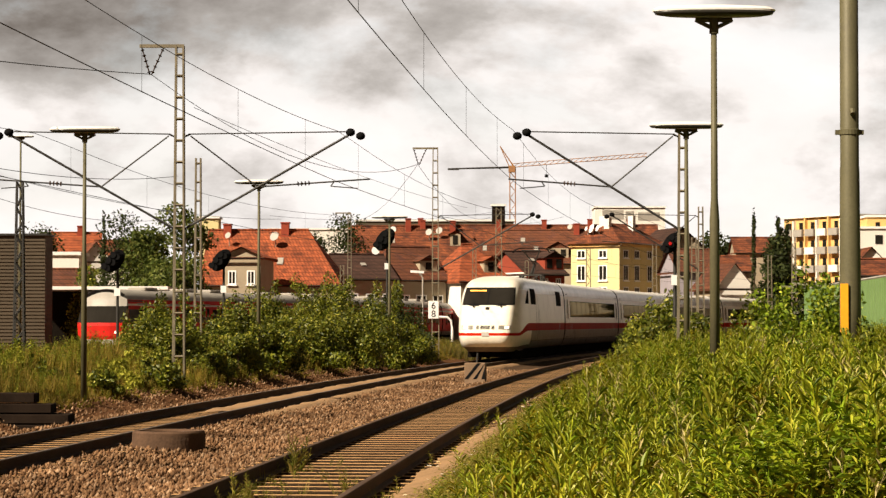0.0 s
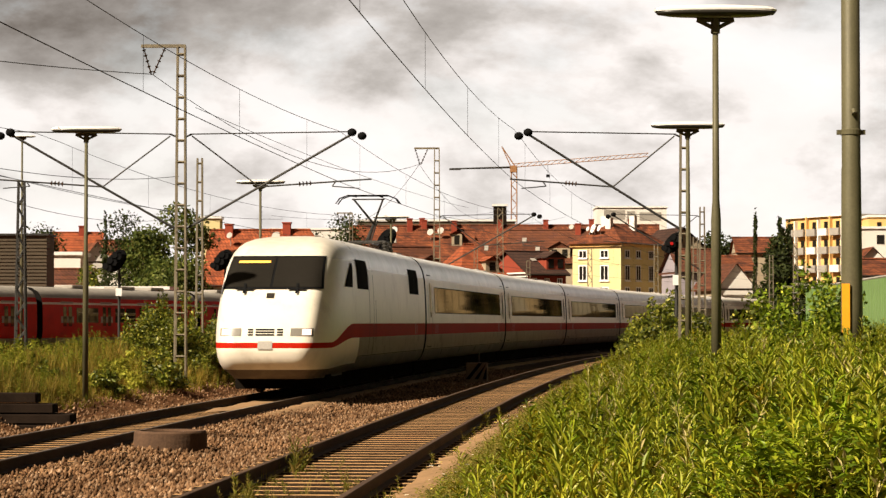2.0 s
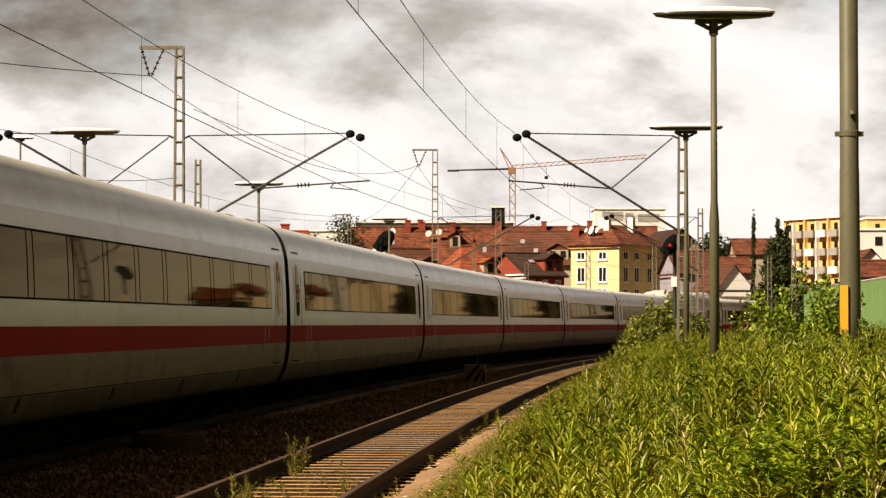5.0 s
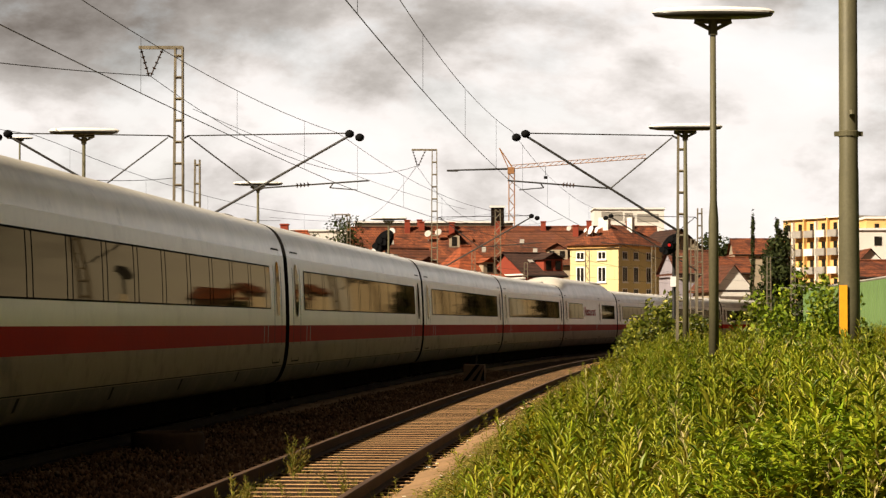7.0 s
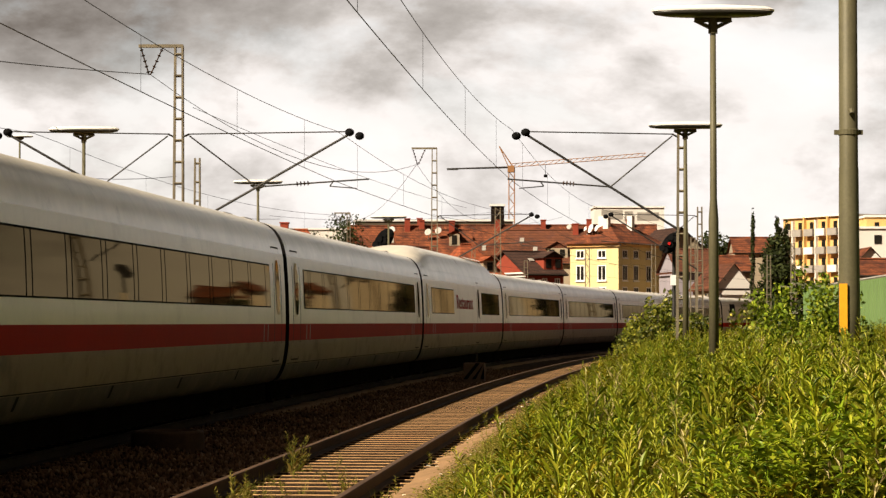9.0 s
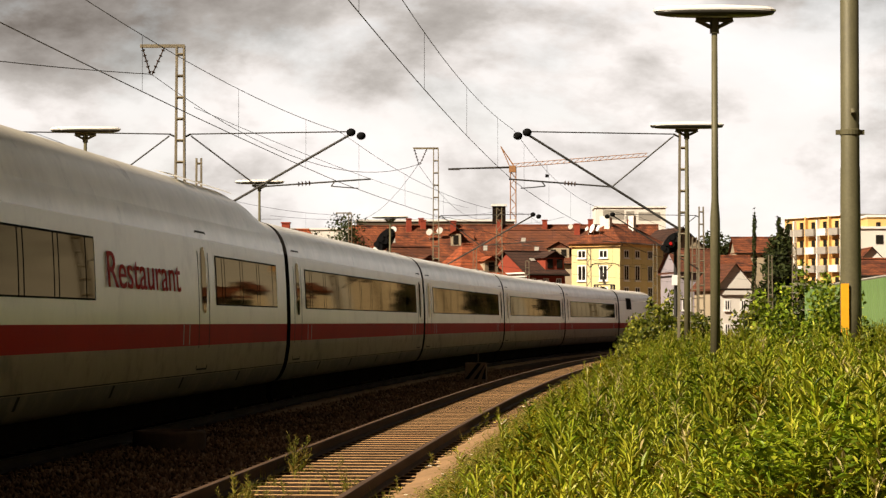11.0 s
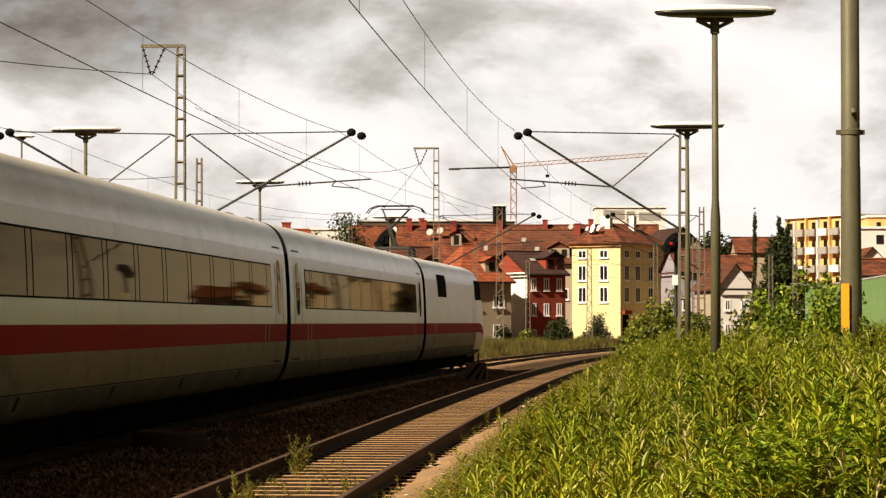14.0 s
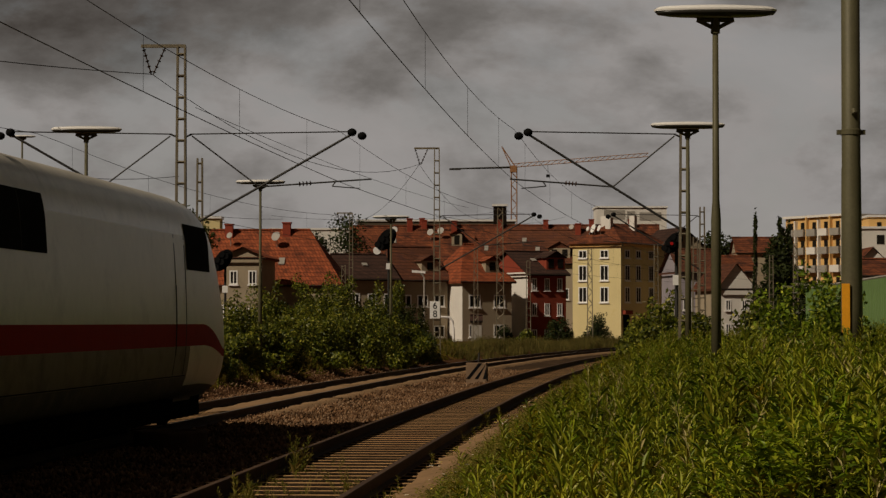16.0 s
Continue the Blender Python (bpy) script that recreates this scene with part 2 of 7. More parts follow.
def tile_roof(m, rows=0.34):
    """Rows of single tiles over a roof's colour."""
    n, l = m.node_tree.nodes, m.node_tree.links
    b = n["Principled BSDF"]
    src = b.inputs["Base Color"].links[0].from_socket
    t, sp, cb, br = n.new("ShaderNodeTexCoord"), n.new("ShaderNodeSeparateXYZ"), n.new("ShaderNodeCombineXYZ"), n.new("ShaderNodeTexBrick")
    l.new(t.outputs["Object"], sp.inputs[0])
    ad = n.new("ShaderNodeMath")
    l.new(sp.outputs[0], ad.inputs[0])
    l.new(sp.outputs[1], ad.inputs[1])
    l.new(ad.outputs[0], cb.inputs[0])
    l.new(sp.outputs[2], cb.inputs[1])
    l.new(cb.outputs[0], br.inputs["Vector"])
    br.inputs["Color1"].default_value, br.inputs["Color2"].default_value, br.inputs["Mortar"].default_value = (1.3, 1.22, 1.1, 1), (0.74, 0.74, 0.74, 1), (0.42, 0.4, 0.38, 1)
    br.inputs["Scale"].default_value, br.inputs["Mortar Size"].default_value = 1.0, 0.035
    br.inputs["Brick Width"].default_value, br.inputs["Row Height"].default_value = 0.3, rows
    mx = n.new("ShaderNodeMix")
    mx.data_type, mx.blend_type = "RGBA", "MULTIPLY"
    mx.inputs[0].default_value = 1.0
    l.new(src, mx.inputs[6])
    l.new(br.outputs[0], mx.inputs[7])
    l.new(mx.outputs[2], b.inputs["Base Color"])


for _k in ("roof_red", "roof_orange", "roof_brown", "roof_dark"):
    tile_roof(M[_k])


def tinted_glass(m, tint):
    """Dark bronze glass: a dim mirror over a dark inside, by Fresnel."""
    n, l = m.node_tree.nodes, m.node_tree.links
    b = n["Principled BSDF"]
    b.inputs["Specular IOR Level"].default_value = 0.0
    b.inputs["Roughness"].default_value = 0.9
    fr, gl, mx = n.new("ShaderNodeFresnel"), n.new("ShaderNodeBsdfGlossy"), n.new("ShaderNodeMixShader")
    fr.inputs["IOR"].default_value = 1.5
    gl.inputs["Color"].default_value, gl.inputs["Roughness"].default_value = (*tint, 1), 0.03
    l.new(fr.outputs[0], mx.inputs[0])
    l.new(b.outputs[0], mx.inputs[1])
    l.new(gl.outputs[0], mx.inputs[2])
    l.new(mx.outputs[0], n["Material Output"].inputs[0])


tinted_glass(M["glass"], (0.33, 0.25, 0.135))


# ---- mesh helpers ----
def link(name, bm, material, parent=None, label="", smooth=False):
    me = bpy.data.meshes.new(name)
    bm.to_mesh(me)
    bm.free()
    for m in (material if isinstance(material, (list, tuple)) else [material]):
        me.materials.append(m)
    if smooth:
        me.shade_smooth()
    ob = new(name, me)
    if parent is not None:
        ob.parent = parent
    if label:
        ob["label"] = label
    return ob


def part(name, bm, material, parent, label="", smooth=False):
    return link(name, bm, material, parent, label, smooth)


def thing(name, label, category, group="", kind="", m=None):
    """An Empty that carries the parts of a thing."""
    ob = new(name)
    ob.empty_display_size = 0.2
    if m is not None:
        ob.matrix_basis = m
    return tagged(ob, label, category, group, kind)


def box(bm, x0, x1, y0, y1, z0, z1, m=None, mi=0):
    vs = [bm.verts.new((x, y, z)) for z in (z0, z1) for y in (y0, y1) for x in (x0, x1)]
    if m is not None:
        for v in vs:
            v.co = m @ v.co
    for q in ((0, 2, 3, 1), (4, 5, 7, 6), (0, 1, 5, 4), (2, 6, 7, 3), (0, 4, 6, 2), (1, 3, 7, 5)):
        bm.faces.new([vs[i] for i in q]).material_index = mi
    return bm


def tube(bm, p0, p1, r0, r1=None, n=6, mi=0):
    p0, p1 = Vector(p0), Vector(p1)
    r1 = r0 if r1 is None else r1
    q = (p1 - p0).to_track_quat("Z", "Y").to_matrix()
    rings = []
    for p, r in ((p0, r0), (p1, r1)):
        rings.append([bm.verts.new(p + q @ Vector((r * math.cos(2 * math.pi * i / n), r * math.sin(2 * math.pi * i / n), 0))) for i in range(n)])
    for i in range(n):
        f = bm.faces.new((rings[0][i], rings[0][(i + 1) % n], rings[1][(i + 1) % n], rings[1][i]))
        f.material_index = mi
    bm.faces.new(rings[0][::-1]).material_index = mi
    bm.faces.new(rings[1]).material_index = mi
    return bm


def pipe(bm, pts, r, n=5, mi=0):
    """One continuous tube along a line of points."""
    pts = [Vector(p) for p in pts]
    rings = []
    for i, p in enumerate(pts):
        d = (pts[min(i + 1, len(pts) - 1)] - pts[max(i - 1, 0)]).normalized()
        side = d.cross(Vector((0, 0, 1)) if abs(d.z) < 0.95 else Vector((0, 1, 0))).normalized()
        q = Matrix((side, side.cross(d), d)).transposed()
        rings.append([bm.verts.new(p + q @ Vector((r * math.cos(2 * math.pi * k / n), r * math.sin(2 * math.pi * k / n), 0))) for k in range(n)])
    for a, b in zip(rings, rings[1:]):
        for k in range(n):
            bm.faces.new((a[k], a[(k + 1) % n], b[(k + 1) % n], b[k])).material_index = mi
    bm.faces.new(rings[0][::-1]).material_index = mi
    bm.faces.new(rings[-1]).material_index = mi
    return bm


def lathe(bm, prof, n=16, m=None, sx=1.0, sy=1.0):
    """A turned body: prof is a list of (radius, height)."""
    rings = []
    for r, z in prof:
        rings.append([bm.verts.new((sx * r * math.cos(2 * math.pi * i / n), sy * r * math.sin(2 * math.pi * i / n), z)) for i in range(n)])
    for a, b in zip(rings, rings[1:]):
        for i in range(n):
            bm.faces.new((a[i], a[(i + 1) % n], b[(i + 1) % n], b[i]))
    bm.faces.new(rings[0][::-1])
    bm.faces.new(rings[-1])
    if m is not None:
        bmesh.ops.transform(bm, matrix=m, verts=bm.verts)
    return bm


def grid(bm, rows, mi=0, close=False):
    """A skin over rows of points."""
    vs = [[bm.verts.new(p) for p in r] for r in rows]
    for a, b in zip(vs, vs[1:]):
        k = len(a)
        for i in range(k if close else k - 1):
            f = bm.faces.new((a[i], a[(i + 1) % k], b[(i + 1) % k], b[i]))
            f.material_index = mi(f) if callable(mi) else mi
    return vs


def bulk(name, verts, faces, material, label, category, kind="stuff", parent=None, smooth=False):
    """One mesh from arrays: verts (n, 3), faces (m, 3 or 4)."""
    me = bpy.data.meshes.new(name)
    k = faces.shape[1]
    me.vertices.add(len(verts))
    me.vertices.foreach_set("co", np.ascontiguousarray(verts, dtype=np.float32).ravel())
    me.loops.add(faces.size)
    me.loops.foreach_set("vertex_index", np.ascontiguousarray(faces, dtype=np.int32).ravel())
    me.polygons.add(len(faces))
    me.polygons.foreach_set("loop_start", np.arange(0, faces.size, k, dtype=np.int32))
    me.update(calc_edges=True)
    me.materials.append(material)
    if smooth:
        me.shade_smooth()
    ob = new(name, me)
    if parent is not None:
        ob.parent = parent
        if label:
            ob["label"] = label
        if kind:
            ob["kind"] = kind
        return ob
    return tagged(ob, label, category, "", kind)


def scatter(tv, tf, pos, size, turn, lean=None):
    """Many copies of one small shape in one array: tv (v, 3), tf (f, k), pos (n, 3), size (n,) or (n, 3), turn (n,)."""
    n, v = len(pos), len(tv)
    size = np.asarray(size)
    p = tv[None] * (size[:, None, None] if size.ndim == 1 else size[:, None, :])
    if lean is not None:
        p = p + p[:, :, 2:3] * np.pad(lean, ((0, 0), (0, 1)))[:, None, :]
    c, s = np.cos(turn)[:, None], np.sin(turn)[:, None]
    out = np.stack([p[:, :, 0] * c - p[:, :, 1] * s, p[:, :, 0] * s + p[:, :, 1] * c, p[:, :, 2]], axis=2) + pos[:, None]
    f = (tf[None] + (np.arange(n) * v)[:, None, None]).reshape(-1, tf.shape[1])
    return out.reshape(-1, 3), f


# ---- the line ----
# heading of the main track, in radians from the y axis, along its length; away from the platform s grows
S_TAB = np.arange(-500.0, 800.0, 1.0)
_u = np.clip(S_TAB, -30, 255) / 100
HEAD = 0.0819 + 0.0584 * _u + 0.0289 * _u ** 2 + 0.0044 * _u ** 3
X_TAB = np.concatenate([[0], np.cumsum(np.sin(HEAD[:-1]))])
Y_TAB = np.concatenate([[0], np.cumsum(np.cos(HEAD[:-1]))])
X_TAB += -5.74 - X_TAB[500]
Y_TAB += 37.18 - Y_TAB[500]
NEAR = 5.15      # from the main track to the near one
NEAR_Z = 0.1


def on_line(s, off=0.0, z=0.0):
    a = np.interp(s, S_TAB, HEAD)
    return Vector((np.interp(s, S_TAB, X_TAB) + off * math.cos(a), np.interp(s, S_TAB, Y_TAB) - off * math.sin(a), z))


def off_line(x, y):
    """How far points lie to the right of the main track."""
    a = np.interp(y, Y_TAB, HEAD)
    return (x - np.interp(y, Y_TAB, X_TAB)) * np.cos(a)


def ground_z(x, y):
    d = off_line(x, y)
    z = np.interp(d, [-60, -14, -7, -4.2, -2.8, 5.6, 6.5, 7.6, 9.2, 13, 60], [-0.1, -0.1, 0.1, 0.02, -0.42, -0.42, -0.3, 0.1, 0.4, 0.55, 0.5])
    far = np.clip((y - 150) / 60, 0, 1)
    return z * (1 - far) - 0.2 * far


# ---- ground ----
def build_ground():
    xs = np.concatenate([[-3500, -1500, -700, -300, -150, -90], np.arange(-60, -16, 2.0), np.arange(-16, 24, 0.4), np.arange(24, 70, 3.0), [90, 150, 300, 700, 1500, 3500]])
    ys = np.concatenate([[-800, -300, -100, -40], np.arange(-20, 120, 1.0), np.arange(120, 320, 6.0), [360, 450, 600, 900, 1400, 2400, 4200]])
    gx, gy = np.meshgrid(xs, ys)
    near = (np.abs(gx) < 30) & (gy < 130)
    wob = np.array([noise.noise(Vector((a * 0.6, b * 0.35, 0))) for a, b in zip(gx.ravel(), gy.ravel())]).reshape(gx.shape)
    gz = ground_z(gx, gy) + np.where(near, wob * 0.09, 0)
    v = np.stack([gx, gy, gz], axis=2).reshape(-1, 3)
    i = np.arange(len(ys) - 1)[:, None] * len(xs) + np.arange(len(xs) - 1)[None]
    f = np.stack([i, i + 1, i + 1 + len(xs), i + len(xs)], axis=2).reshape(-1, 4)
    bulk("ground", v, f, M["soil"], "brown soil with sparse low growth beside the tracks", "ground", "structure", smooth=True)
    # ballast bed
    rows = []
    for s in np.arange(-40, 330, 1.0):
        row = []
        for off, z in ((-3.0, -0.5), (-2.3, -0.26), (-1.6, -0.2), (1.5, -0.2), (2.4, -0.27), (3.2, -0.2), (4.0, -0.14), (4.4, -0.17), (5.9, -0.17), (6.3, -0.15), (6.7, -0.25), (7.1, -0.5)):
            p = on_line(s, off, z)
            p.z += 0.035 * noise.noise(p * 1.3)
            row.append(p)
        rows.append(row)
    bm = bmesh.new()
    grid(bm, rows)
    tagged(link("ballast_bed", bm, M["ballast"], smooth=True), "brown crushed-stone ballast bed under both tracks", "ballast", "", "structure")
    bm = bmesh.new()
    rows = []
    for s in np.arange(-20, 4, 0.5):
        row = []
        for off, z in ((0.93, -0.2), (1.0, -0.06), (1.25, -0.01), (1.6, -0.03), (2.1, -0.12)):
            p = on_line(s, NEAR + off + 0.1 * noise.noise(Vector((s * 0.7, off, 2.0))), z)
            p.z += 0.05 * noise.noise(Vector((s * 0.9, off * 2, 0)))
            row.append(p)
        rows.append(row)
    grid(bm, rows)
    tagged(link("sand_shoulder", bm, M["sand"], smooth=True), "sandy strip of ground beside the side track", "ground", "", "structure")
    # fine pale grit beside and between the rails of the main track
    bm = bmesh.new()
    for cols in (((0.86, -0.2), (0.93, -0.13), (1.15, -0.115), (1.32, -0.14), (1.42, -0.22)), ((-0.64, -0.18), (-0.5, -0.13), (0.0, -0.12), (0.5, -0.13), (0.64, -0.18))):
        rows = []
        for s in np.arange(9 if cols[0][0] > 0 else 14, 120, 0.6):
            row = []
            for off, z in cols:
                p = on_line(s, off + 0.05 * noise.noise(Vector((s * 0.8, off, 5.0))), z)
                p.z += 0.035 * noise.noise(Vector((s * 1.1, off * 3, 1.0))) - 0.06 * max(0, 1 - (s - 9) / 8)
                row.append(p)
            rows.append(row)
        grid(bm, rows)
    tagged(link("grit_strips", bm, M["sand"], smooth=True), "pale brown grit beside and between the main rails", "ground", "", "structure")
    # loose stones
    rng = np.random.default_rng(3)
    tv = np.array([[1, 0, 0], [-1, 0, 0], [0, 1, 0], [0, -1, 0], [0, 0, 1], [0, 0, -1]], float)
    tv += rng.uniform(-0.35, 0.35, tv.shape)
    tf = np.array([[0, 2, 4], [2, 1, 4], [1, 3, 4], [3, 0, 4], [2, 0, 5], [1, 2, 5], [3, 1, 5], [0, 3, 5]])
    n = 52000
    s = -16 + 78 * rng.random(n) ** 1.5
    off = np.concatenate([rng.uniform(0.85, 4.4, n * 3 // 4), -0.85 - 3.4 * rng.random(n - n * 3 // 4) ** 1.2])
    a = np.interp(s, S_TAB, HEAD)
    x = np.interp(s, S_TAB, X_TAB) + off * np.cos(a)
    y = np.interp(s, S_TAB, Y_TAB) - off * np.sin(a)
    z = np.interp(off, [-4.3, -3.6, -3, -2.3, -1.6, 1.5, 2.4, 3.2, 4.0, 5], [0.02, -0.1, -0.36, -0.26, -0.2, -0.2, -0.27, -0.2, -0.13, -0.13]) + rng.uniform(-0.01, 0.045, n)
    size = rng.uniform(0.02, 0.045, (n, 1)) * rng.uniform(0.6, 1.3, (n, 3))
    v, f = scatter(tv, tf, np.stack([x, y, z], 1), size, rng.uniform(0, 6.3, n))
    bulk("ballast_stones", v, f, M["stone"], "loose brown and grey ballast stones between the rails", "ballast")


def build_track(name, off, zt, s0, s1, label, head="rail_top"):
    tr = thing(name, label, "railway track", "railway tracks")
    prof = [(-0.07, -0.165), (-0.07, -0.15), (-0.012, -0.13), (-0.012, -0.045), (-0.036, -0.035), (-0.036, -0.004), (-0.03, 0.0), (0.03, 0.0), (0.036, -0.004), (0.036, -0.035), (0.012, -0.045), (0.012, -0.13), (0.07, -0.15), (0.07, -0.165)]
    for side in (-0.753, 0.753):
        bm = bmesh.new()
        rows = [[on_line(s, off + side + a, zt + b) for a, b in prof] for s in np.arange(s0, s1, 3.0)]
        grid(bm, rows)
        bm.faces.ensure_lookup_table()
        k = len(prof) - 1
        for i, f in enumerate(bm.faces):
            f.material_index = 1 if i % k == 6 else 0
        bmesh.ops.recalc_face_normals(bm, faces=bm.faces)
        part("rail", bm, [M["rail_rust"], M[head]], tr, "rusty steel rail with a worn head")
    return tr


def build_sleepers(tr, off, zt, s0, count):
    bm = bmesh.new()
    top = [(-1.3, -0.10), (1.3, -0.10), (1.3, 0.10), (-1.3, 0.10)]
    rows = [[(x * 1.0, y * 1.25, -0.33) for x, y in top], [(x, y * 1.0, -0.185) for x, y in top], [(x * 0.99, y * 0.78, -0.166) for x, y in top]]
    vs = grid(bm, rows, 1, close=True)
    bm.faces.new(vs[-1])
    first = None
    for i in range(count):
        s = s0 + i * 0.63
        p = on_line(s, off, zt)
        a = np.interp(s, S_TAB, HEAD)
        if first is None:
            first = part("sleeper", bm, [M["sleeper"], M["sleeper_side_shade"]], tr)
            ob = first
        else:
            ob = new("sleeper", first.data)
            ob.parent = tr
        ob.matrix_basis = Matrix.Translation(p) @ pose(0, 0, 0, random.uniform(-0.6, 0.6), 0, -math.degrees(a) + random.uniform(-0.8, 0.8))


build_ground()
main_track = build_track("railway_track", 0.0, 0.0, -60, 330, "curved main-line track with rusty rails on sleepers")
near_track = build_track("railway_track", NEAR, NEAR_Z, -60, 330, "curved weedy side track with rusty rails on sleepers", "rail_worn")

# ---- express train ----
SIDE_PTS = [(1.16, 0.5), (1.3, 0.58), (1.43, 0.85), (1.49, 1.2), (1.5, 1.34), (1.51, 1.69), (1.505, 2.03), (1.49, 2.45), (1.465, 2.84), (1.44, 3.1), (1.36, 3.4), (1.2, 3.64), (0.95, 3.78), (0.55, 3.86), (0.0, 3.89)]


def rounded(pts, steps=4):
    """A smooth line through a few points of a car's cross-section."""
    out = []
    for k in range(len(pts) - 1):
        a, b, c, d = (np.array(pts[min(max(k + q, 0), len(pts) - 1)]) for q in (-1, 0, 1, 2))
        for u in np.arange(steps) / steps:
            p = 0.5 * (2 * b + (c - a) * u + (2 * a - 5 * b + 4 * c - d) * u * u + (3 * b - a - 3 * c + d) * u ** 3)
            out.append((float(p[0]), float(p[1])))
    return out + [pts[-1]]


HALF = rounded(SIDE_PTS)
HZ = [z for _, z in HALF]
HY = [y for y, _ in HALF]


def side_y(z):
    return float(np.interp(z, HZ, HY))


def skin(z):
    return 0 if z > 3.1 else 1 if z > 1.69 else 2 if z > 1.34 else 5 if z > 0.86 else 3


SKINS = [M["roof_white"], M["train_white"], M["train_red"], M["skirt"], M["rubber"], M["lower_grime_shade"]]


def patch(bm, x0, x1, z0, z1, side=1, lift=0.004, nz=6, mi=0):
    """A sheet that hugs the side wall."""
    rows = []
    for i in range(nz + 1):
        z = z0 + (z1 - z0) * i / nz
        y = side * (side_y(z) + lift)
        rows.append([(x1, y, z), (x0, y, z)] if side > 0 else [(x0, y, z), (x1, y, z)])
    grid(bm, rows, mi)
    return bm


def oval_patch(bm, xc, zc, rx, rz, side, lift):
    """A tall pane with round ends that hugs the side wall."""
    rows = []
    for a in np.linspace(-1.5, 1.5, 13):
        z = zc + rz * math.sin(a)
        w = rx * math.cos(a) ** 0.55
        y = side * (side_y(z) + lift)
        rows.append([(xc + w, y, z), (xc - w, y, z)] if side > 0 else [(xc - w, y, z), (xc + w, y, z)])
    grid(bm, rows)


def shell(bm, x0, x1, half=HALF, close0=True, close1=True, skins=skin, cap=4):
    ring = [(y, z) for y, z in half] + [(-y, z) for y, z in half[-2::-1]]
    n = len(ring)
    xs = [x0 + (x1 - x0) * i / 6 for i in range(7)]
    vs = [[bm.verts.new((x, y, z)) for y, z in ring] for x in xs]
    for a, b in zip(vs, vs[1:]):
        for i in range(n - 1):
            f = bm.faces.new((a[i], a[i + 1], b[i + 1], b[i]))
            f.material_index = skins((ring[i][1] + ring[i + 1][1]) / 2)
            f.smooth = True
        bm.faces.new((a[n - 1], a[0], b[0], b[n - 1])).material_index = 3
    for c, v in ((close0, vs[0][::-1]), (close1, vs[-1])):
        if c:
            bm.faces.new([bm.verts.new(q.co) for q in v]).material_index = cap
    bmesh.ops.recalc_face_normals(bm, faces=bm.faces)
    return bm


def bogie(parent, xc, base=2.5):
    bm = bmesh.new()
    for sy in (-1, 1):
        box(bm, xc - base / 2 - 0.4, xc + base / 2 + 0.4, sy * 1.0 - 0.07, sy * 1.0 + 0.07, 0.5, 0.72)
        box(bm, xc - 0.5, xc + 0.5, sy * 1.0 - 0.12, sy * 1.0 + 0.12, 0.28, 0.55)
    box(bm, xc - 0.35, xc + 0.35, -1.0, 1.0, 0.5, 0.75)
    b = part("bogie", bm, M["under"], parent, "dirty steel bogie, near black with the shade under the car")
    for dx in (-base / 2, base / 2):
        bm = bmesh.new()
        for sy in (-0.75, 0.75):
            tube(bm, (xc + dx, sy - 0.065, 0.46), (xc + dx, sy + 0.065, 0.46), 0.46, 0.46, 18)
        tube(bm, (xc + dx, -0.75, 0.46), (xc + dx, 0.75, 0.46), 0.09, 0.09, 8)
        part("wheelset", bm, M["rail_rust"], b)


def train_bits(car, x_end, sgn, sides=(1, -1)):
    """Door, seams and stripe label near one end of a car; sgn points from the end into the car."""
    for side in sides:
        bm = bmesh.new()
        xa, xb = x_end + sgn * 0.55, x_end + sgn * 1.5
        for x in (xa, xb):
            patch(bm, x - 0.028, x + 0.028, 0.95, 3.22, side, 0.003, 6)
        patch(bm, min(xa, xb), max(xa, xb), 3.2, 3.235, side, 0.005, 1)
        patch(bm, min(xa, xb), max(xa, xb), 0.93, 0.96, side, 0.005, 1)
        part("door_seam", bm, M["seam"], car)
        bm = bmesh.new()
        oval_patch(bm, (xa + xb) / 2, 2.42, 0.22, 0.55, side, 0.012)
        part("door_window", bm, M["glass"], car)
        for dx in (-0.25, 0.25):
            bm = bmesh.new()
            patch(bm, x_end + sgn * 2.6 + dx - 0.03, x_end + sgn * 2.6 + dx + 0.03, 1.36, 1.68, side, 0.004, 1)
            part("label_frame", bm, M["sgrey"], car)


def lettering(car, side, x0, x1):
    """The word on the dining coach, in red letters on the side wall."""
    cu = bpy.data.curves.new("word", "FONT")
    cu.body, cu.size, cu.align_x, cu.extrude = "Restaurant", 1.0, "CENTER", 0.004
    ob = new("word", cu)
    me = bpy.data.meshes.new_from_object(ob.evaluated_get(bpy.context.evaluated_depsgraph_get()))
    bpy.data.objects.remove(ob)
    me.materials.clear()
    me.materials.append(M["train_red"])
    ob = new("lettering", me)
    ob.parent = car
    ob["label"] = "red lettering on the white side wall"
    k = (x1 - x0) / max(v.co.x for v in me.vertices) / 2
    ob.matrix_basis = pose((x0 + x1) / 2, side * (side_y(2.2) + 0.03), 2.2, 90 - side * 4, 0, 180 if side > 0 else 0) @ Matrix.Diagonal((k, 0.72, 1, 1))


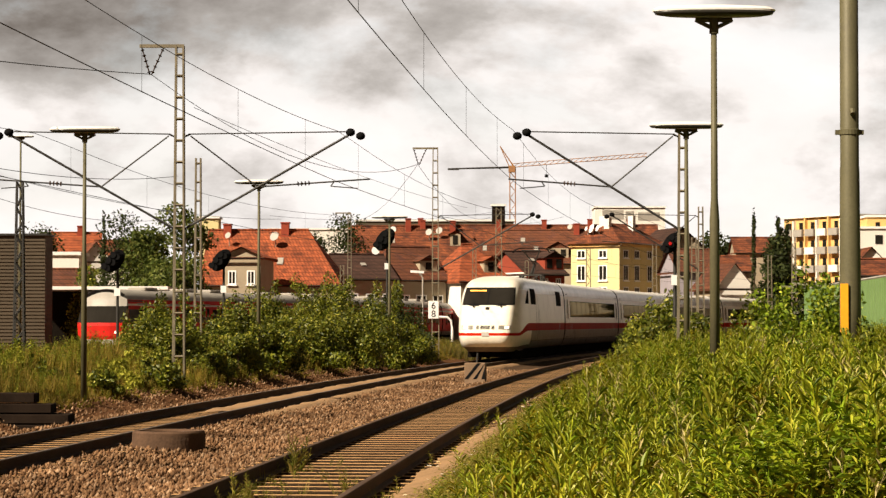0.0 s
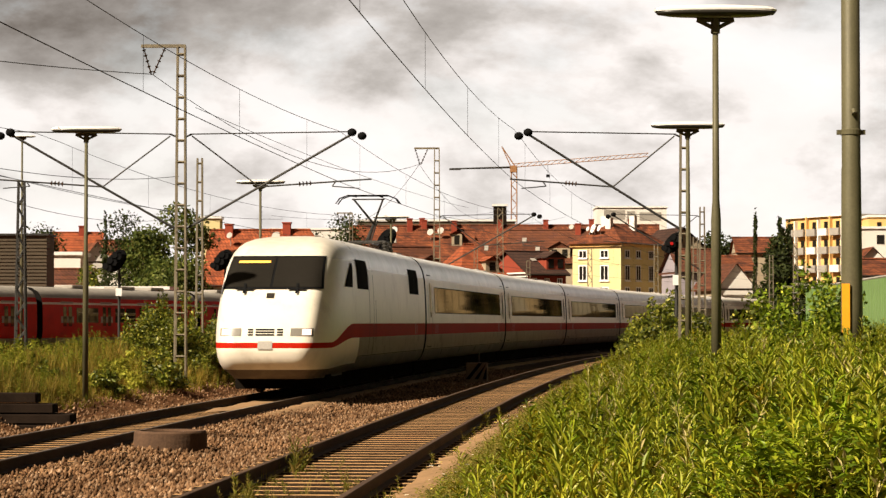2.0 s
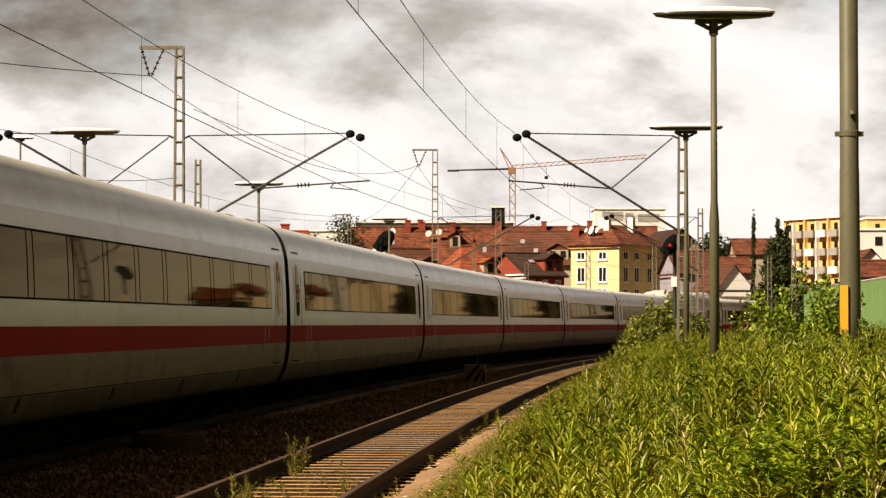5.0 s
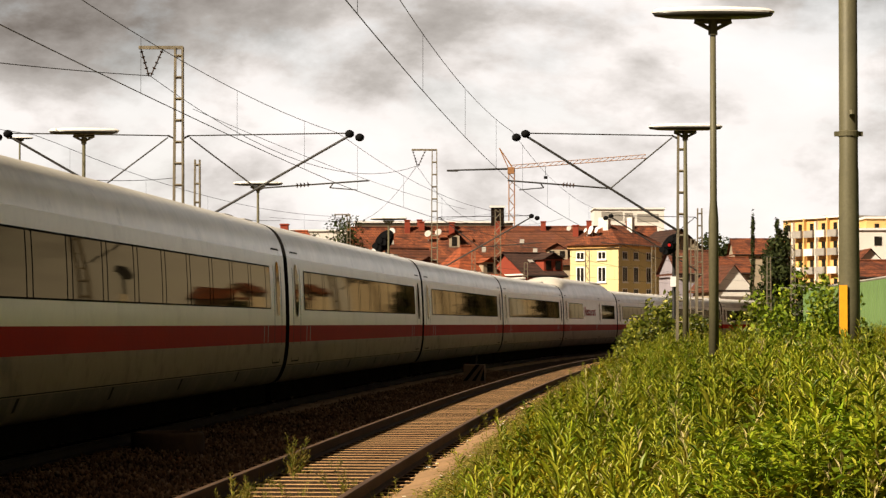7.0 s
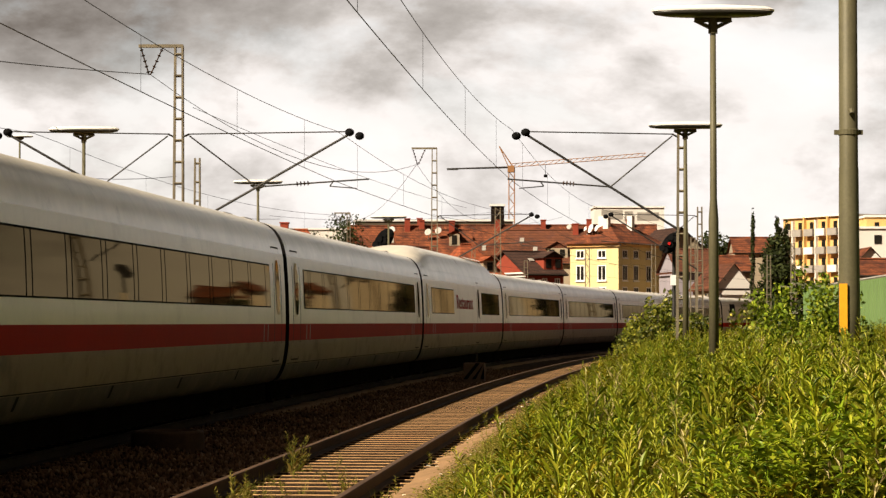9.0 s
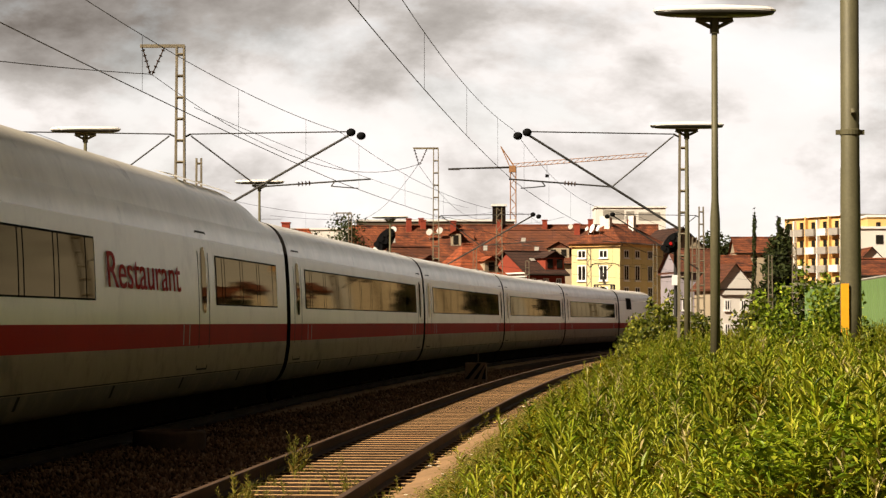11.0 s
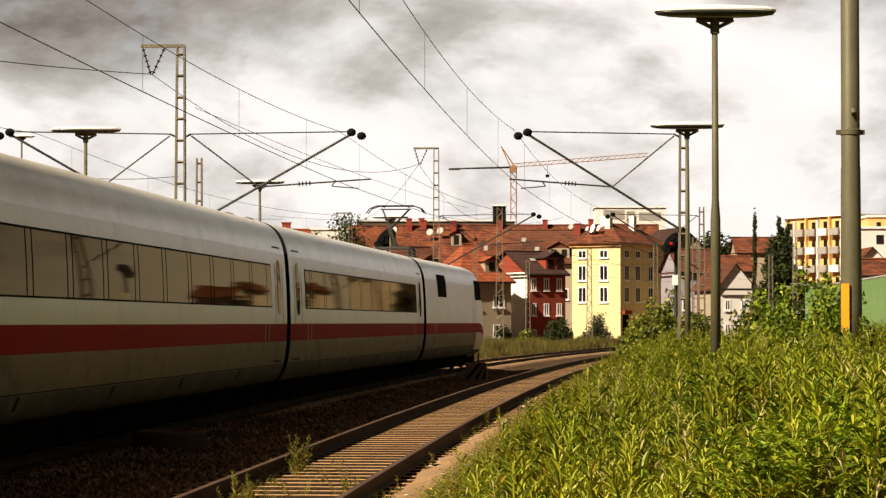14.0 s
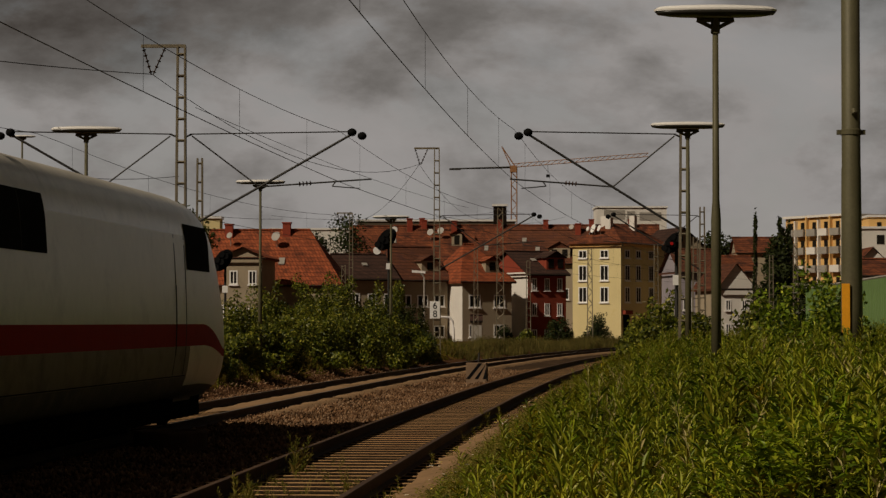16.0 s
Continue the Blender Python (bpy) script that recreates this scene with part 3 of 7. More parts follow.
def coach(dining=False):
    L = 25.85
    car = thing("train_coach", "white express train coach with red stripe and dark window band" if not dining else "white dining coach with raised roof and red stripe",
                "train car", "coaches of the express train")
    car.empty_display_size = 1
    bm = bmesh.new()
    shell(bm, -L / 2, L / 2)
    part("body", bm, SKINS, car)
    bands = [(-L / 2 + 1.3, -L / 2 + 8.3), (-L / 2 + 17.5, L / 2 - 2.0)] if dining else [(-L / 2 + 2.0, L / 2 - 2.0)]
    for side in (1, -1):
        # window band in single panes between dark mullions
        for xa, xb in bands:
            bm = bmesh.new()
            patch(bm, xa, xb, 2.01, 2.86, side, 0.006, 8)
            part("window_band", bm, M["black"], car, "black frame of the window band")
            n = max(2, round((xb - xa) / 2.2))
            wide = [0.62] + [1.78, 0.3] * n + [0.62]
            x, k = xa + 0.04, (xb - xa - 0.08) / sum(wide)
            for w in wide:
                bm = bmesh.new()
                patch(bm, x + 0.03, x + w * k - 0.03, 2.035, 2.83, side, 0.012, 8)
                part("window_pane", bm, M["glass"], car)
                x += w * k
        if dining:
            lettering(car, side, -L / 2 + 11.6, -L / 2 + 16.9)
    for e, sg in ((-L / 2, 1), (L / 2, -1)):
        train_bits(car, e + (8.4 if dining and sg > 0 else 0), sg)
    # lower seam, vents
    bm = bmesh.new()
    for side in (1, -1):
        patch(bm, -L / 2 + 0.1, L / 2 - 0.1, 0.862, 0.878, side, 0.003, 1)
        for x in (-7.6, -2.1, 3.0, 8.2):
            patch(bm, x, x + 0.14, 0.52, 0.84, side, 0.006, 2)
    part("skirt_seam", bm, M["seam"], car)
    # roof hatch at the ends and fine roof ribs
    for x in (-L / 2 + 0.9, L / 2 - 0.9) if not dining else ():
        bm = bmesh.new()
        box(bm, x - 0.45, x + 0.45, -0.5, 0.5, 3.82, 3.93)
        bmesh.ops.bevel(bm, geom=bm.edges[:], offset=0.03, segments=1, affect="EDGES")
        part("roof_hatch", bm, M["sgrey"], car, "grey roof hatch")
    if dining:
        top = rounded([(1.4, 3.2), (1.3, 3.56), (1.08, 3.98), (0.72, 4.2), (0.35, 4.27), (0.0, 4.28)], 3)
        ring = top + [(-y, z) for y, z in top[-2::-1]]
        rows = []
        for x, k in ((-L / 2 + 0.8, 0.02), (-L / 2 + 1.6, 0.4), (-L / 2 + 2.6, 0.8), (-L / 2 + 4.0, 1.0), (-4, 1.0), (4, 1.0), (L / 2 - 4.0, 1.0), (L / 2 - 2.6, 0.8), (L / 2 - 1.6, 0.4), (L / 2 - 0.8, 0.02)):
            rows.append([(x, y, min(z, side_top(abs(y)) - 0.03 + (z - side_top(abs(y)) + 0.03) * k)) for y, z in ring])
        bm = bmesh.new()
        grid(bm, rows)
        bmesh.ops.recalc_face_normals(bm, faces=bm.faces)
        part("raised_roof", bm, M["roof_white"], car, "raised white roof section", smooth=True)
        for side in (1, -1):
            for q in range(5):
                x = -L / 2 + 3.0 + q * 1.15
                bm = bmesh.new()
                rows = []
                for f in np.linspace(0.55, 0.98, 5):
                    z0, y0 = np.interp(f, [0, 0.25, 0.5, 0.75, 1], [3.56, 3.98, 4.11, 4.2, 4.27]), np.interp(f, [0, 0.25, 0.5, 0.75, 1], [1.3, 1.08, 0.9, 0.72, 0.4])
                    rows.append([(x + 1.0, side * (y0 + 0.04), z0 + 0.05), (x, side * (y0 + 0.04), z0 + 0.05)][::side])
                grid(bm, rows)
                part("roof_light", bm, M["shade_top"], car, "pale reflecting roof light")
    # bellows to the next car and underframe
    bm = bmesh.new()
    shell(bm, L / 2 - 0.02, L / 2 + 0.57, [(y * 0.86, 0.62 + (z - 0.5) * 0.92) for y, z in HALF], skins=lambda z: 0)
    for f in bm.faces:
        f.material_index = 0
    part("bellows", bm, M["rubber"], car, "black rubber gangway bellows")
    # full-length black box fills in the shade below the coach
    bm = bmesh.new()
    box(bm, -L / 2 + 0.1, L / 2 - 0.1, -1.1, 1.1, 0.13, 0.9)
    part("underframe", bm, M["under"], car, "near-black box standing in for the shade under the floor")
    for x in (-9.5, 9.5):
        bogie(car, x)
    return car


def side_top(y):
    """Height of the normal roof at a distance from its middle."""
    top = [(v, z) for v, z in HALF if z > 2.0]
    return float(np.interp(-y, [-v for v, _ in top], [z for _, z in top]))


NOSE_Z = [0.3, 0.5, 0.8, 1.1, 1.6, 2.05, 2.5, 2.9, 3.2, 3.42, 3.6, 3.73, 3.83, 3.89]
BLUNT = 3.8      # how square the nose is in plan
NOSE_X = [-1.0, -0.42, -0.06, 0.0, -0.2, -0.48, -0.85, -1.3, -1.72, -2.1, -2.5, -3.05, -3.8, -5.2]


def nose_w(z):
    return 1.12 if z < 0.5 else side_y(z)


def nose_pt(y, z, lift=0.0):
    """The skin of the rounded nose; its tip lies at x = 0 and it meets the body at x = -5.2."""
    w = max(nose_w(z), 1e-3)
    q = min(1.0, abs(y) / w)
    th = math.asin(q ** BLUNT)
    xf = float(np.interp(z, NOSE_Z, NOSE_X))
    x = xf - (xf + 5.2) * (1 - math.cos(th) ** 0.75)
    return Vector((x + lift, y, z + lift * 0.4))


def nose_patch(bm, y0, y1, z0, z1, lift, ny=8, nz=5, taper=0.0):
    rows = []
    for j in range(nz + 1):
        v = j / nz
        z = z0 + (z1 - z0) * v
        rows.append([nose_pt((y0 + (y1 - y0) * i / ny) * (1 - taper * v), z, lift) for i in range(ny + 1)])
    grid(bm, rows)
    return bm


def pantograph(car, x, flip, up=0.15):
    """Single-arm current collector, raised to the wire."""
    k = -1 if flip else 1
    bm = bmesh.new()
    for sy in (-0.55, 0.55):
        tube(bm, (x - 0.65, sy, 4.02 + up), (x + 0.65, sy, 4.02 + up), 0.03)
    for dx in (-0.6, 0.6):
        tube(bm, (x + dx, -0.55, 4.02 + up), (x + dx, 0.55, 4.02 + up), 0.03)
        for sy in (-0.55, 0.55):
            lathe_at(bm, (x + dx, sy, 3.72 + up), [(0.07, 0), (0.1, 0.06), (0.05, 0.1), (0.1, 0.16), (0.05, 0.2), (0.09, 0.26), (0.04, 0.3)])
    part("pantograph_base", bm, M["dark_steel"], car, "dark pantograph base frame on insulators")
    bm = bmesh.new()
    knee = (x - 1.0 * k, 0, 4.62 + up)
    tube(bm, (x + 0.45 * k, 0, 4.06 + up), knee, 0.07, 0.05, 8)
    tube(bm, (x + 0.6 * k, 0.12, 4.04 + up), (knee[0] + 0.1 * k, 0.12, knee[2] + 0.08), 0.025)
    part("lower_arm", bm, M["dark_steel"], car)
    bm = bmesh.new()
    for sy in (-0.45, 0.45):
        tube(bm, knee, (x + 0.3 * k, sy, 5.47), 0.04, 0.028)
    tube(bm, (x + 0.3 * k, -0.5, 5.47), (x + 0.3 * k, 0.5, 5.47), 0.025)
    part("upper_arm", bm, M["dark_steel"], car)
    bm = bmesh.new()
    for dx in (0.08, 0.52):
        pipe(bm, [(x + dx * k, y, z) for y, z in ((-0.97, 5.33), (-0.85, 5.49), (-0.6, 5.58), (0.6, 5.58), (0.85, 5.49), (0.97, 5.33))], 0.02)
    for sy in (-0.4, 0.4):
        tube(bm, (x + 0.08 * k, sy, 5.56), (x + 0.52 * k, sy, 5.56), 0.025)
    part("contact_strip", bm, M["black"], car)
    bm = bmesh.new()
    for dx in (-1.2, -2.0, -2.8):
        lathe_at(bm, (x - dx * k * 0.8, 0.35, 3.78), [(0.05, 0), (0.12, 0.05), (0.05, 0.1), (0.12, 0.15), (0.05, 0.2), (0.1, 0.25)])
    pipe(bm, [(x + 0.6 * k, 0.35, 4.1), (x + 1.3 * k, 0.35, 4.05), (x + 2.3 * k, 0.35, 4.05)], 0.03)
    part("roof_conductor", bm, M["insulator"], car)


def lathe_at(bm, p, prof, n=10):
    b2 = bmesh.new()
    lathe(b2, prof, n, Matrix.Translation(p))
    me = bpy.data.meshes.new("tmp")
    b2.to_mesh(me)
    b2.free()
    bm.from_mesh(me)
    bpy.data.meshes.remove(me)


def power_car(label):
    L = 20.56
    car = thing("power_car", label, "train engine", "power cars of the express train")
    car.empty_display_size = 1
    tip, back = L / 2, -L / 2 + 0.22
    bm = bmesh.new()
    shell(bm, back, tip - 5.2, close1=False)
    part("body", bm, SKINS, car)
    # nose
    zf = [0.4, 0.44, 0.51, 0.62, 0.76, 0.9, 1.02, 1.12, 1.25, 1.4, 1.55, 1.75, 1.95, 2.15, 2.35, 2.55, 2.75, 2.95, 3.1, 3.25, 3.4, 3.55, 3.67, 3.77, 3.84, 3.88, 3.89]
    zb = [0.42, 0.48, 0.56, 0.7, 0.86, 1.02, 1.18, 1.34, 1.69, 1.76, 1.84, 1.94, 2.06, 2.2] + zf[14:]
    bm = bmesh.new()
    rows = []
    for a_, b_ in zip(zf, zb):
        r = []
        for q in np.linspace(-1, 1, 65):
            k = min(1.0, max(0.0, (abs(q) - 0.5) / 0.42))
            z = a_ + (b_ - a_) * k * k * (3 - 2 * k)
            y = math.copysign(nose_w(z) * math.sin(abs(q) * math.pi / 2) ** (1 / BLUNT), q)
            p = nose_pt(y, z)
            r.append((p.x + tip, y, z))
        rows.append(r)
    grid(bm, rows)
    for i, f in enumerate(bm.faces):
        j = i // 64
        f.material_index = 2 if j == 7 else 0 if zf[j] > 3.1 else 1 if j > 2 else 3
    for f in bm.faces:
        f.smooth = True
    bmesh.ops.remove_doubles(bm, verts=bm.verts, dist=0.002)
    bmesh.ops.recalc_face_normals(bm, faces=bm.faces)
    part("nose", bm, SKINS, car, "rounded white nose with a red band")
    off = Matrix.Translation((tip, 0, 0))

    def front(name, material, label, *patches):
        bm = bmesh.new()
        for p in patches:
            nose_patch(bm, *p)
        bmesh.ops.transform(bm, matrix=off, verts=bm.verts)
        return part(name, bm, material, car, label, smooth=True)
    front("windscreen_frame", M["black"], "black windscreen surround", (-1.2, 1.2, 2.5, 3.3, 0.014, 40, 12, 0.06))
    front("windscreen", M["glass"], "dark windscreen pane", (-1.15, -0.03, 2.54, 3.26, 0.024, 20, 12, 0.06))
    front("windscreen", M["glass"], "dark windscreen pane", (0.03, 1.15, 2.54, 3.26, 0.024, 20, 12, 0.06))
    front("destination_display", M["lamp_amber"], "lit amber destination display", (-0.9, -0.14, 3.12, 3.17, 0.035, 6, 1))
    for sy in (-1, 1):
        front("headlight_housing", M["diffuser"], "grey headlight housing", (sy * 0.62 - 0.26 + sy * 0.22, sy * 0.62 + 0.26 + sy * 0.22, 1.4, 1.58, 0.01, 5, 2))
        front("headlight", M["lamp_white"], "lit white headlight", (sy * 0.95 - 0.1, sy * 0.95 + 0.1, 1.42, 1.56, 0.018, 3, 2))
        front("wiper", M["black"], "black windscreen wiper", (sy * 0.62 - 0.22, sy * 0.62 + 0.2, 2.47, 2.51, 0.04, 4, 1), (sy * 0.62 - 0.03, sy * 0.62 + 0.03, 2.38, 2.62, 0.045, 1, 3))
    front("grille", M["black"], "black front air grille", *[(a, b, z, z + 0.035, 0.01, 3, 1) for z in (1.41, 1.47, 1.53) for a, b in ((-0.42, -0.3), (-0.24, 0.2), (0.26, 0.4))])
    front("front_badge", M["sgrey"], "pale grey badge plate on the nose", (-0.17, 0.17, 1.09, 1.28, 0.012, 3, 2))
    front("emblem", M["seam"], "small grey emblem below the windscreen", (-0.08, 0.1, 2.28, 2.4, 0.012, 2, 2))
    for side in (1, -1):
        def pane(x0, x1, z0, z1, name="cab_window", m="glass", lift=0.006):
            bm = bmesh.new()
            patch(bm, x0, x1, z0, z1, side, lift, 8)
            part(name, bm, M[m], car)
        cab0, eng0, seam0 = (tip - 6.95, back + 1.75, tip - 7.12) if side > 0 else (tip - 5.45, back + 3.25, tip - 5.6)
        pane(cab0, cab0 + 2.05, 2.56, 3.3, "cab_window", "black", 0.009)
        pane(eng0, eng0 + 2.4, 2.56, 3.3, "engine_window", "black", 0.009)
        pane(eng0 + 1.13, eng0 + 1.17, 2.56, 3.3, "window_bar", "seam", 0.013)
        pane(seam0, seam0 + 0.05, 0.6, 3.1, "door_seam", "seam", 0.004)
        pane(seam0 - 0.85, seam0 - 0.8, 0.6, 3.1, "door_seam", "seam", 0.004)
        pane(seam0 - 1.0, seam0 - 0.95, 1.2, 2.3, "handrail", "black", 0.04)
        pane(back + 0.3, tip - 5.3, 0.86, 0.877, "skirt_seam", "seam", 0.004)
        pane(back + 2.3, back + 2.36, 1.36, 1.68, "label_frame", "sgrey", 0.004)
        pane(back + 2.7, back + 2.76, 1.36, 1.68, "label_frame", "sgrey", 0.004)
        if side < 0:
            continue
        bm = bmesh.new()
        rows = []
        for j in range(5):
            z = 2.58 + 0.6 * j / 4
            rows.append([nose_pt(side * side_y(z) * q, z, 0.0) + Vector((tip + 0.012, side * 0.012, 0.0)) for q in np.linspace(0.972 + 0.02 * j / 4, 0.996, 6)])
        grid(bm, rows)
        part("cab_quarter_window", bm, M["black"], car, "dark grey triangular quarter window", smooth=True)
    pantograph(car, back + 1.9, False)
    # black box again stands in for the shade below the car
    bm = bmesh.new()
    box(bm, back + 0.1, tip - 2.2, -1.1, 1.1, 0.13, 0.9)
    part("underframe", bm, M["under"], car, "near-black box standing in for the shade under the floor")
    for x in (-L / 2 + 4.5, L / 2 - 5.2):
        bogie(car, x, 3.0)
    bm = bmesh.new()
    shell(bm, back - 0.25, back + 0.02, [(y * 0.93, 0.55 + (z - 0.5) * 0.955) for y, z in HALF], skins=lambda z: 0)
    for f in bm.faces:
        f.material_index = 0
    part("bellows", bm, M["rubber"], car, "black rubber gangway bellows")
    return car


COACH = 26.4
POWER = 20.56
SPEED = 26.412
S_NOSE = 71.79       # where the nose is along the line at 0 s

lead_car = power_car("white leading power car with red stripe and raised pantograph")
coaches = [coach()]
diner = coach(dining=True)
for i in range(1, 12):
    coaches.append(diner if i == 7 else copy_thing(coaches[0], Matrix()))
tail_car = copy_thing(lead_car, Matrix())
tagged(tail_car, "white trailing power car with red stripe and raised pantograph")
for c in tail_car.children:      # its current collector stands nearer to the middle of the roof
    if c.name.split(".")[0] in ("pantograph_base", "lower_arm", "upper_arm", "contact_strip", "roof_conductor"):
        c.location.x += 1.7


def car_pose(s_mid, pivots, backward=False):
    a, b = on_line(s_mid - pivots), on_line(s_mid + pivots)
    fwd = (a - b).normalized() * (-1 if backward else 1)
    left = Vector((0, 0, 1)).cross(fwd)
    m = Matrix((fwd, left, (0, 0, 1))).transposed().to_4x4()
    m.translation = (a + b) / 2
    return m


# ---- suburban train on the far line ----
SB_Y = np.arange(-200.0, 600.0, 1.0)
_yy = np.clip(SB_Y, 128, 262)
SB_X = -24.4 + 0.3175 * (_yy - 134) - 0.000915 * (_yy - 134) ** 2 + np.where(SB_Y < 128, (SB_Y - 128) * 0.33, 0) + np.where(SB_Y > 262, (SB_Y - 262) * 0.083, 0)
SB_S = np.concatenate([[0], np.cumsum(np.hypot(np.diff(SB_X), np.diff(SB_Y)))])


def on_far_line(s):
    return Vector((np.interp(s, SB_S, SB_X), np.interp(s, SB_S, SB_Y), -0.05))


SB_HALF = [(1.3, 0.55), (1.46, 0.95), (1.5, 1.3), (1.5, 2.1), (1.48, 2.75), (1.44, 3.0), (1.38, 3.2), (1.2, 3.48), (0.8, 3.7), (0.0, 3.8)]


def s_car(label, cab=0):
    L = 22.6
    car = thing("suburban_train_car", label, "train car", "cars of the red suburban train")
    bm = bmesh.new()

    def paint(z):
        return 1 if z > 3.15 else 2 if 2.78 < z < 2.9 else 3 if z < 0.9 else 0
    hz, hy = [z for _, z in SB_HALF], [y for y, _ in SB_HALF]
    extra = sorted(set(hz + [0.9, 2.78, 2.9, 3.15]))
    half = [(float(np.interp(z, hz, hy)), z) for z in extra]
    shell(bm, -L / 2, L / 2 - (1.0 if cab else 0), half, skins=paint)
    part("body", bm, [M["sred"], M["sgrey"], M["plaster"], M["sgrey"], M["rubber"]], car)
    for side in (1, -1):
        def pane(name, m, x0, x1, z0, z1, lift=0.012, mid=0.0):
            bm = bmesh.new()
            rows = []
            for z in np.linspace(z0, z1, 3):
                y = side * (float(np.interp(z, hz, hy)) + lift)
                rows.append([(x1, y, z), (x0, y, z)] if side > 0 else [(x0, y, z), (x1, y, z)])
            grid(bm, rows)
            part(name, bm, M[m], car)
        for x in (-8.1, -2.7, 2.7, 8.1):
            pane("door", "sgrey", x - 0.85, x + 0.85, 0.75, 2.95)
            for dx in (-0.36, 0.36):
                pane("door_window", "glass", x + dx - 0.22, x + dx + 0.22, 1.55, 2.65, 0.02)
        for x in (-5.4, 0.0, 5.4):
            pane("window", "glass", x - 1.5, x - 0.08, 1.75, 2.6)
            pane("window", "glass", x + 0.08, x + 1.5, 1.75, 2.6)
            pane("window_bar", "sgrey", x - 1.5, x + 1.5, 2.3, 2.33, 0.02)
    for x in (-7, -2.5, 4.5):
        bm = bmesh.new()
        box(bm, x - 1.0, x + 1.0, -0.6, 0.6, 3.72, 3.95)
        bmesh.ops.bevel(bm, geom=bm.edges[:], offset=0.05, segments=1, affect="EDGES")
        part("roof_unit", bm, M["sgrey"], car, "grey roof unit")
    bm = bmesh.new()
    box(bm, -9, 9, -1.1, 1.1, 0.3, 0.8)
    part("underframe", bm, M["under"], car)
    for x in (-7.5, 7.5):
        bogie(car, x)
    if cab:
        # sloped cab front
        prof = [(0.55, 0.0), (0.95, 0.12), (1.55, 0.16), (1.75, 0.12), (2.75, -0.42), (3.2, -0.66), (3.6, -1.0), (3.8, -1.3)]
        rows = []
        for z, dx in prof:
            w = float(np.interp(z, hz, hy))
            rows.append([(L / 2 + min(dx, 0.2) - 0.35 * abs(q) ** 3, w * q, z) for q in np.linspace(-1, 1, 9)])
        bm = bmesh.new()
        vs = grid(bm, rows)
        back = [[(L / 2 - 1.3, float(np.interp(z, hz, hy)) * q, z) for q in (-1, 1)] for z, _ in prof]
        for side in (0, 1):
            for i in range(len(prof) - 1):
                e = 0 if side == 0 else -1
                b0, b1 = bm.verts.new(back[i][side]), bm.verts.new(back[i + 1][side])
                bm.faces.new((vs[i][e], vs[i + 1][e], b1, b0))
        for f in bm.faces:
            z = f.calc_center_median().z
            f.material_index = 0 if z < 1.75 else 1 if z < 2.85 else 2
        bmesh.ops.recalc_face_normals(bm, faces=bm.faces)
        part("cab_front", bm, [M["sred"], M["glass"], M["sgrey"]], car, "red cab front with dark windscreen")
        # dark sheets stand in for the cab side windows lying in shade
        for side in (1, -1):
            bm = bmesh.new()
            rows = [[(L / 2 - x, side * (float(np.interp(z, hz, hy)) + 0.014), z) for x in ((1.05, 3.3) if side > 0 else (3.3, 1.05))] for z in (1.78, 2.4, 3.1)]
            grid(bm, rows)
            part("cab_side_panel", bm, M["dark_steel"], car, "dark patch standing in for the shaded cab side window")
        bm = bmesh.new()
        for sy in (-0.9, 0.9):
            box(bm, L / 2 - 0.1, L / 2 + 0.02, sy - 0.2, sy + 0.2, 1.1, 1.26)
        part("headlight", bm, M["lamp_white"], car, "pair of white headlights")
        bm = bmesh.new()
        box(bm, L / 2 - 0.6, L / 2 + 0.05, -1.2, 1.2, 0.3, 0.75)
        part("front_apron", bm, M["sgrey"], car)
    return car


sb_lead = s_car("red suburban train cab car with grey doors", cab=1)
sb_mid = s_car("red suburban train middle car with grey doors")
sb_cars = [sb_lead, sb_mid] + [copy_thing(sb_mid, Matrix()) for _ in range(4)]
SB_START = float(np.interp(146.0, SB_Y, SB_S))
SB_SPEED = 17.0


def far_pose(s_mid):
    a, b = on_far_line(s_mid - 7.5), on_far_line(s_mid + 7.5)
    fwd = (a - b).normalized()
    m = Matrix((fwd, Vector((0, 0, 1)).cross(fwd), (0, 0, 1))).transposed().to_4x4()
    m.translation = (a + b) / 2
    return m


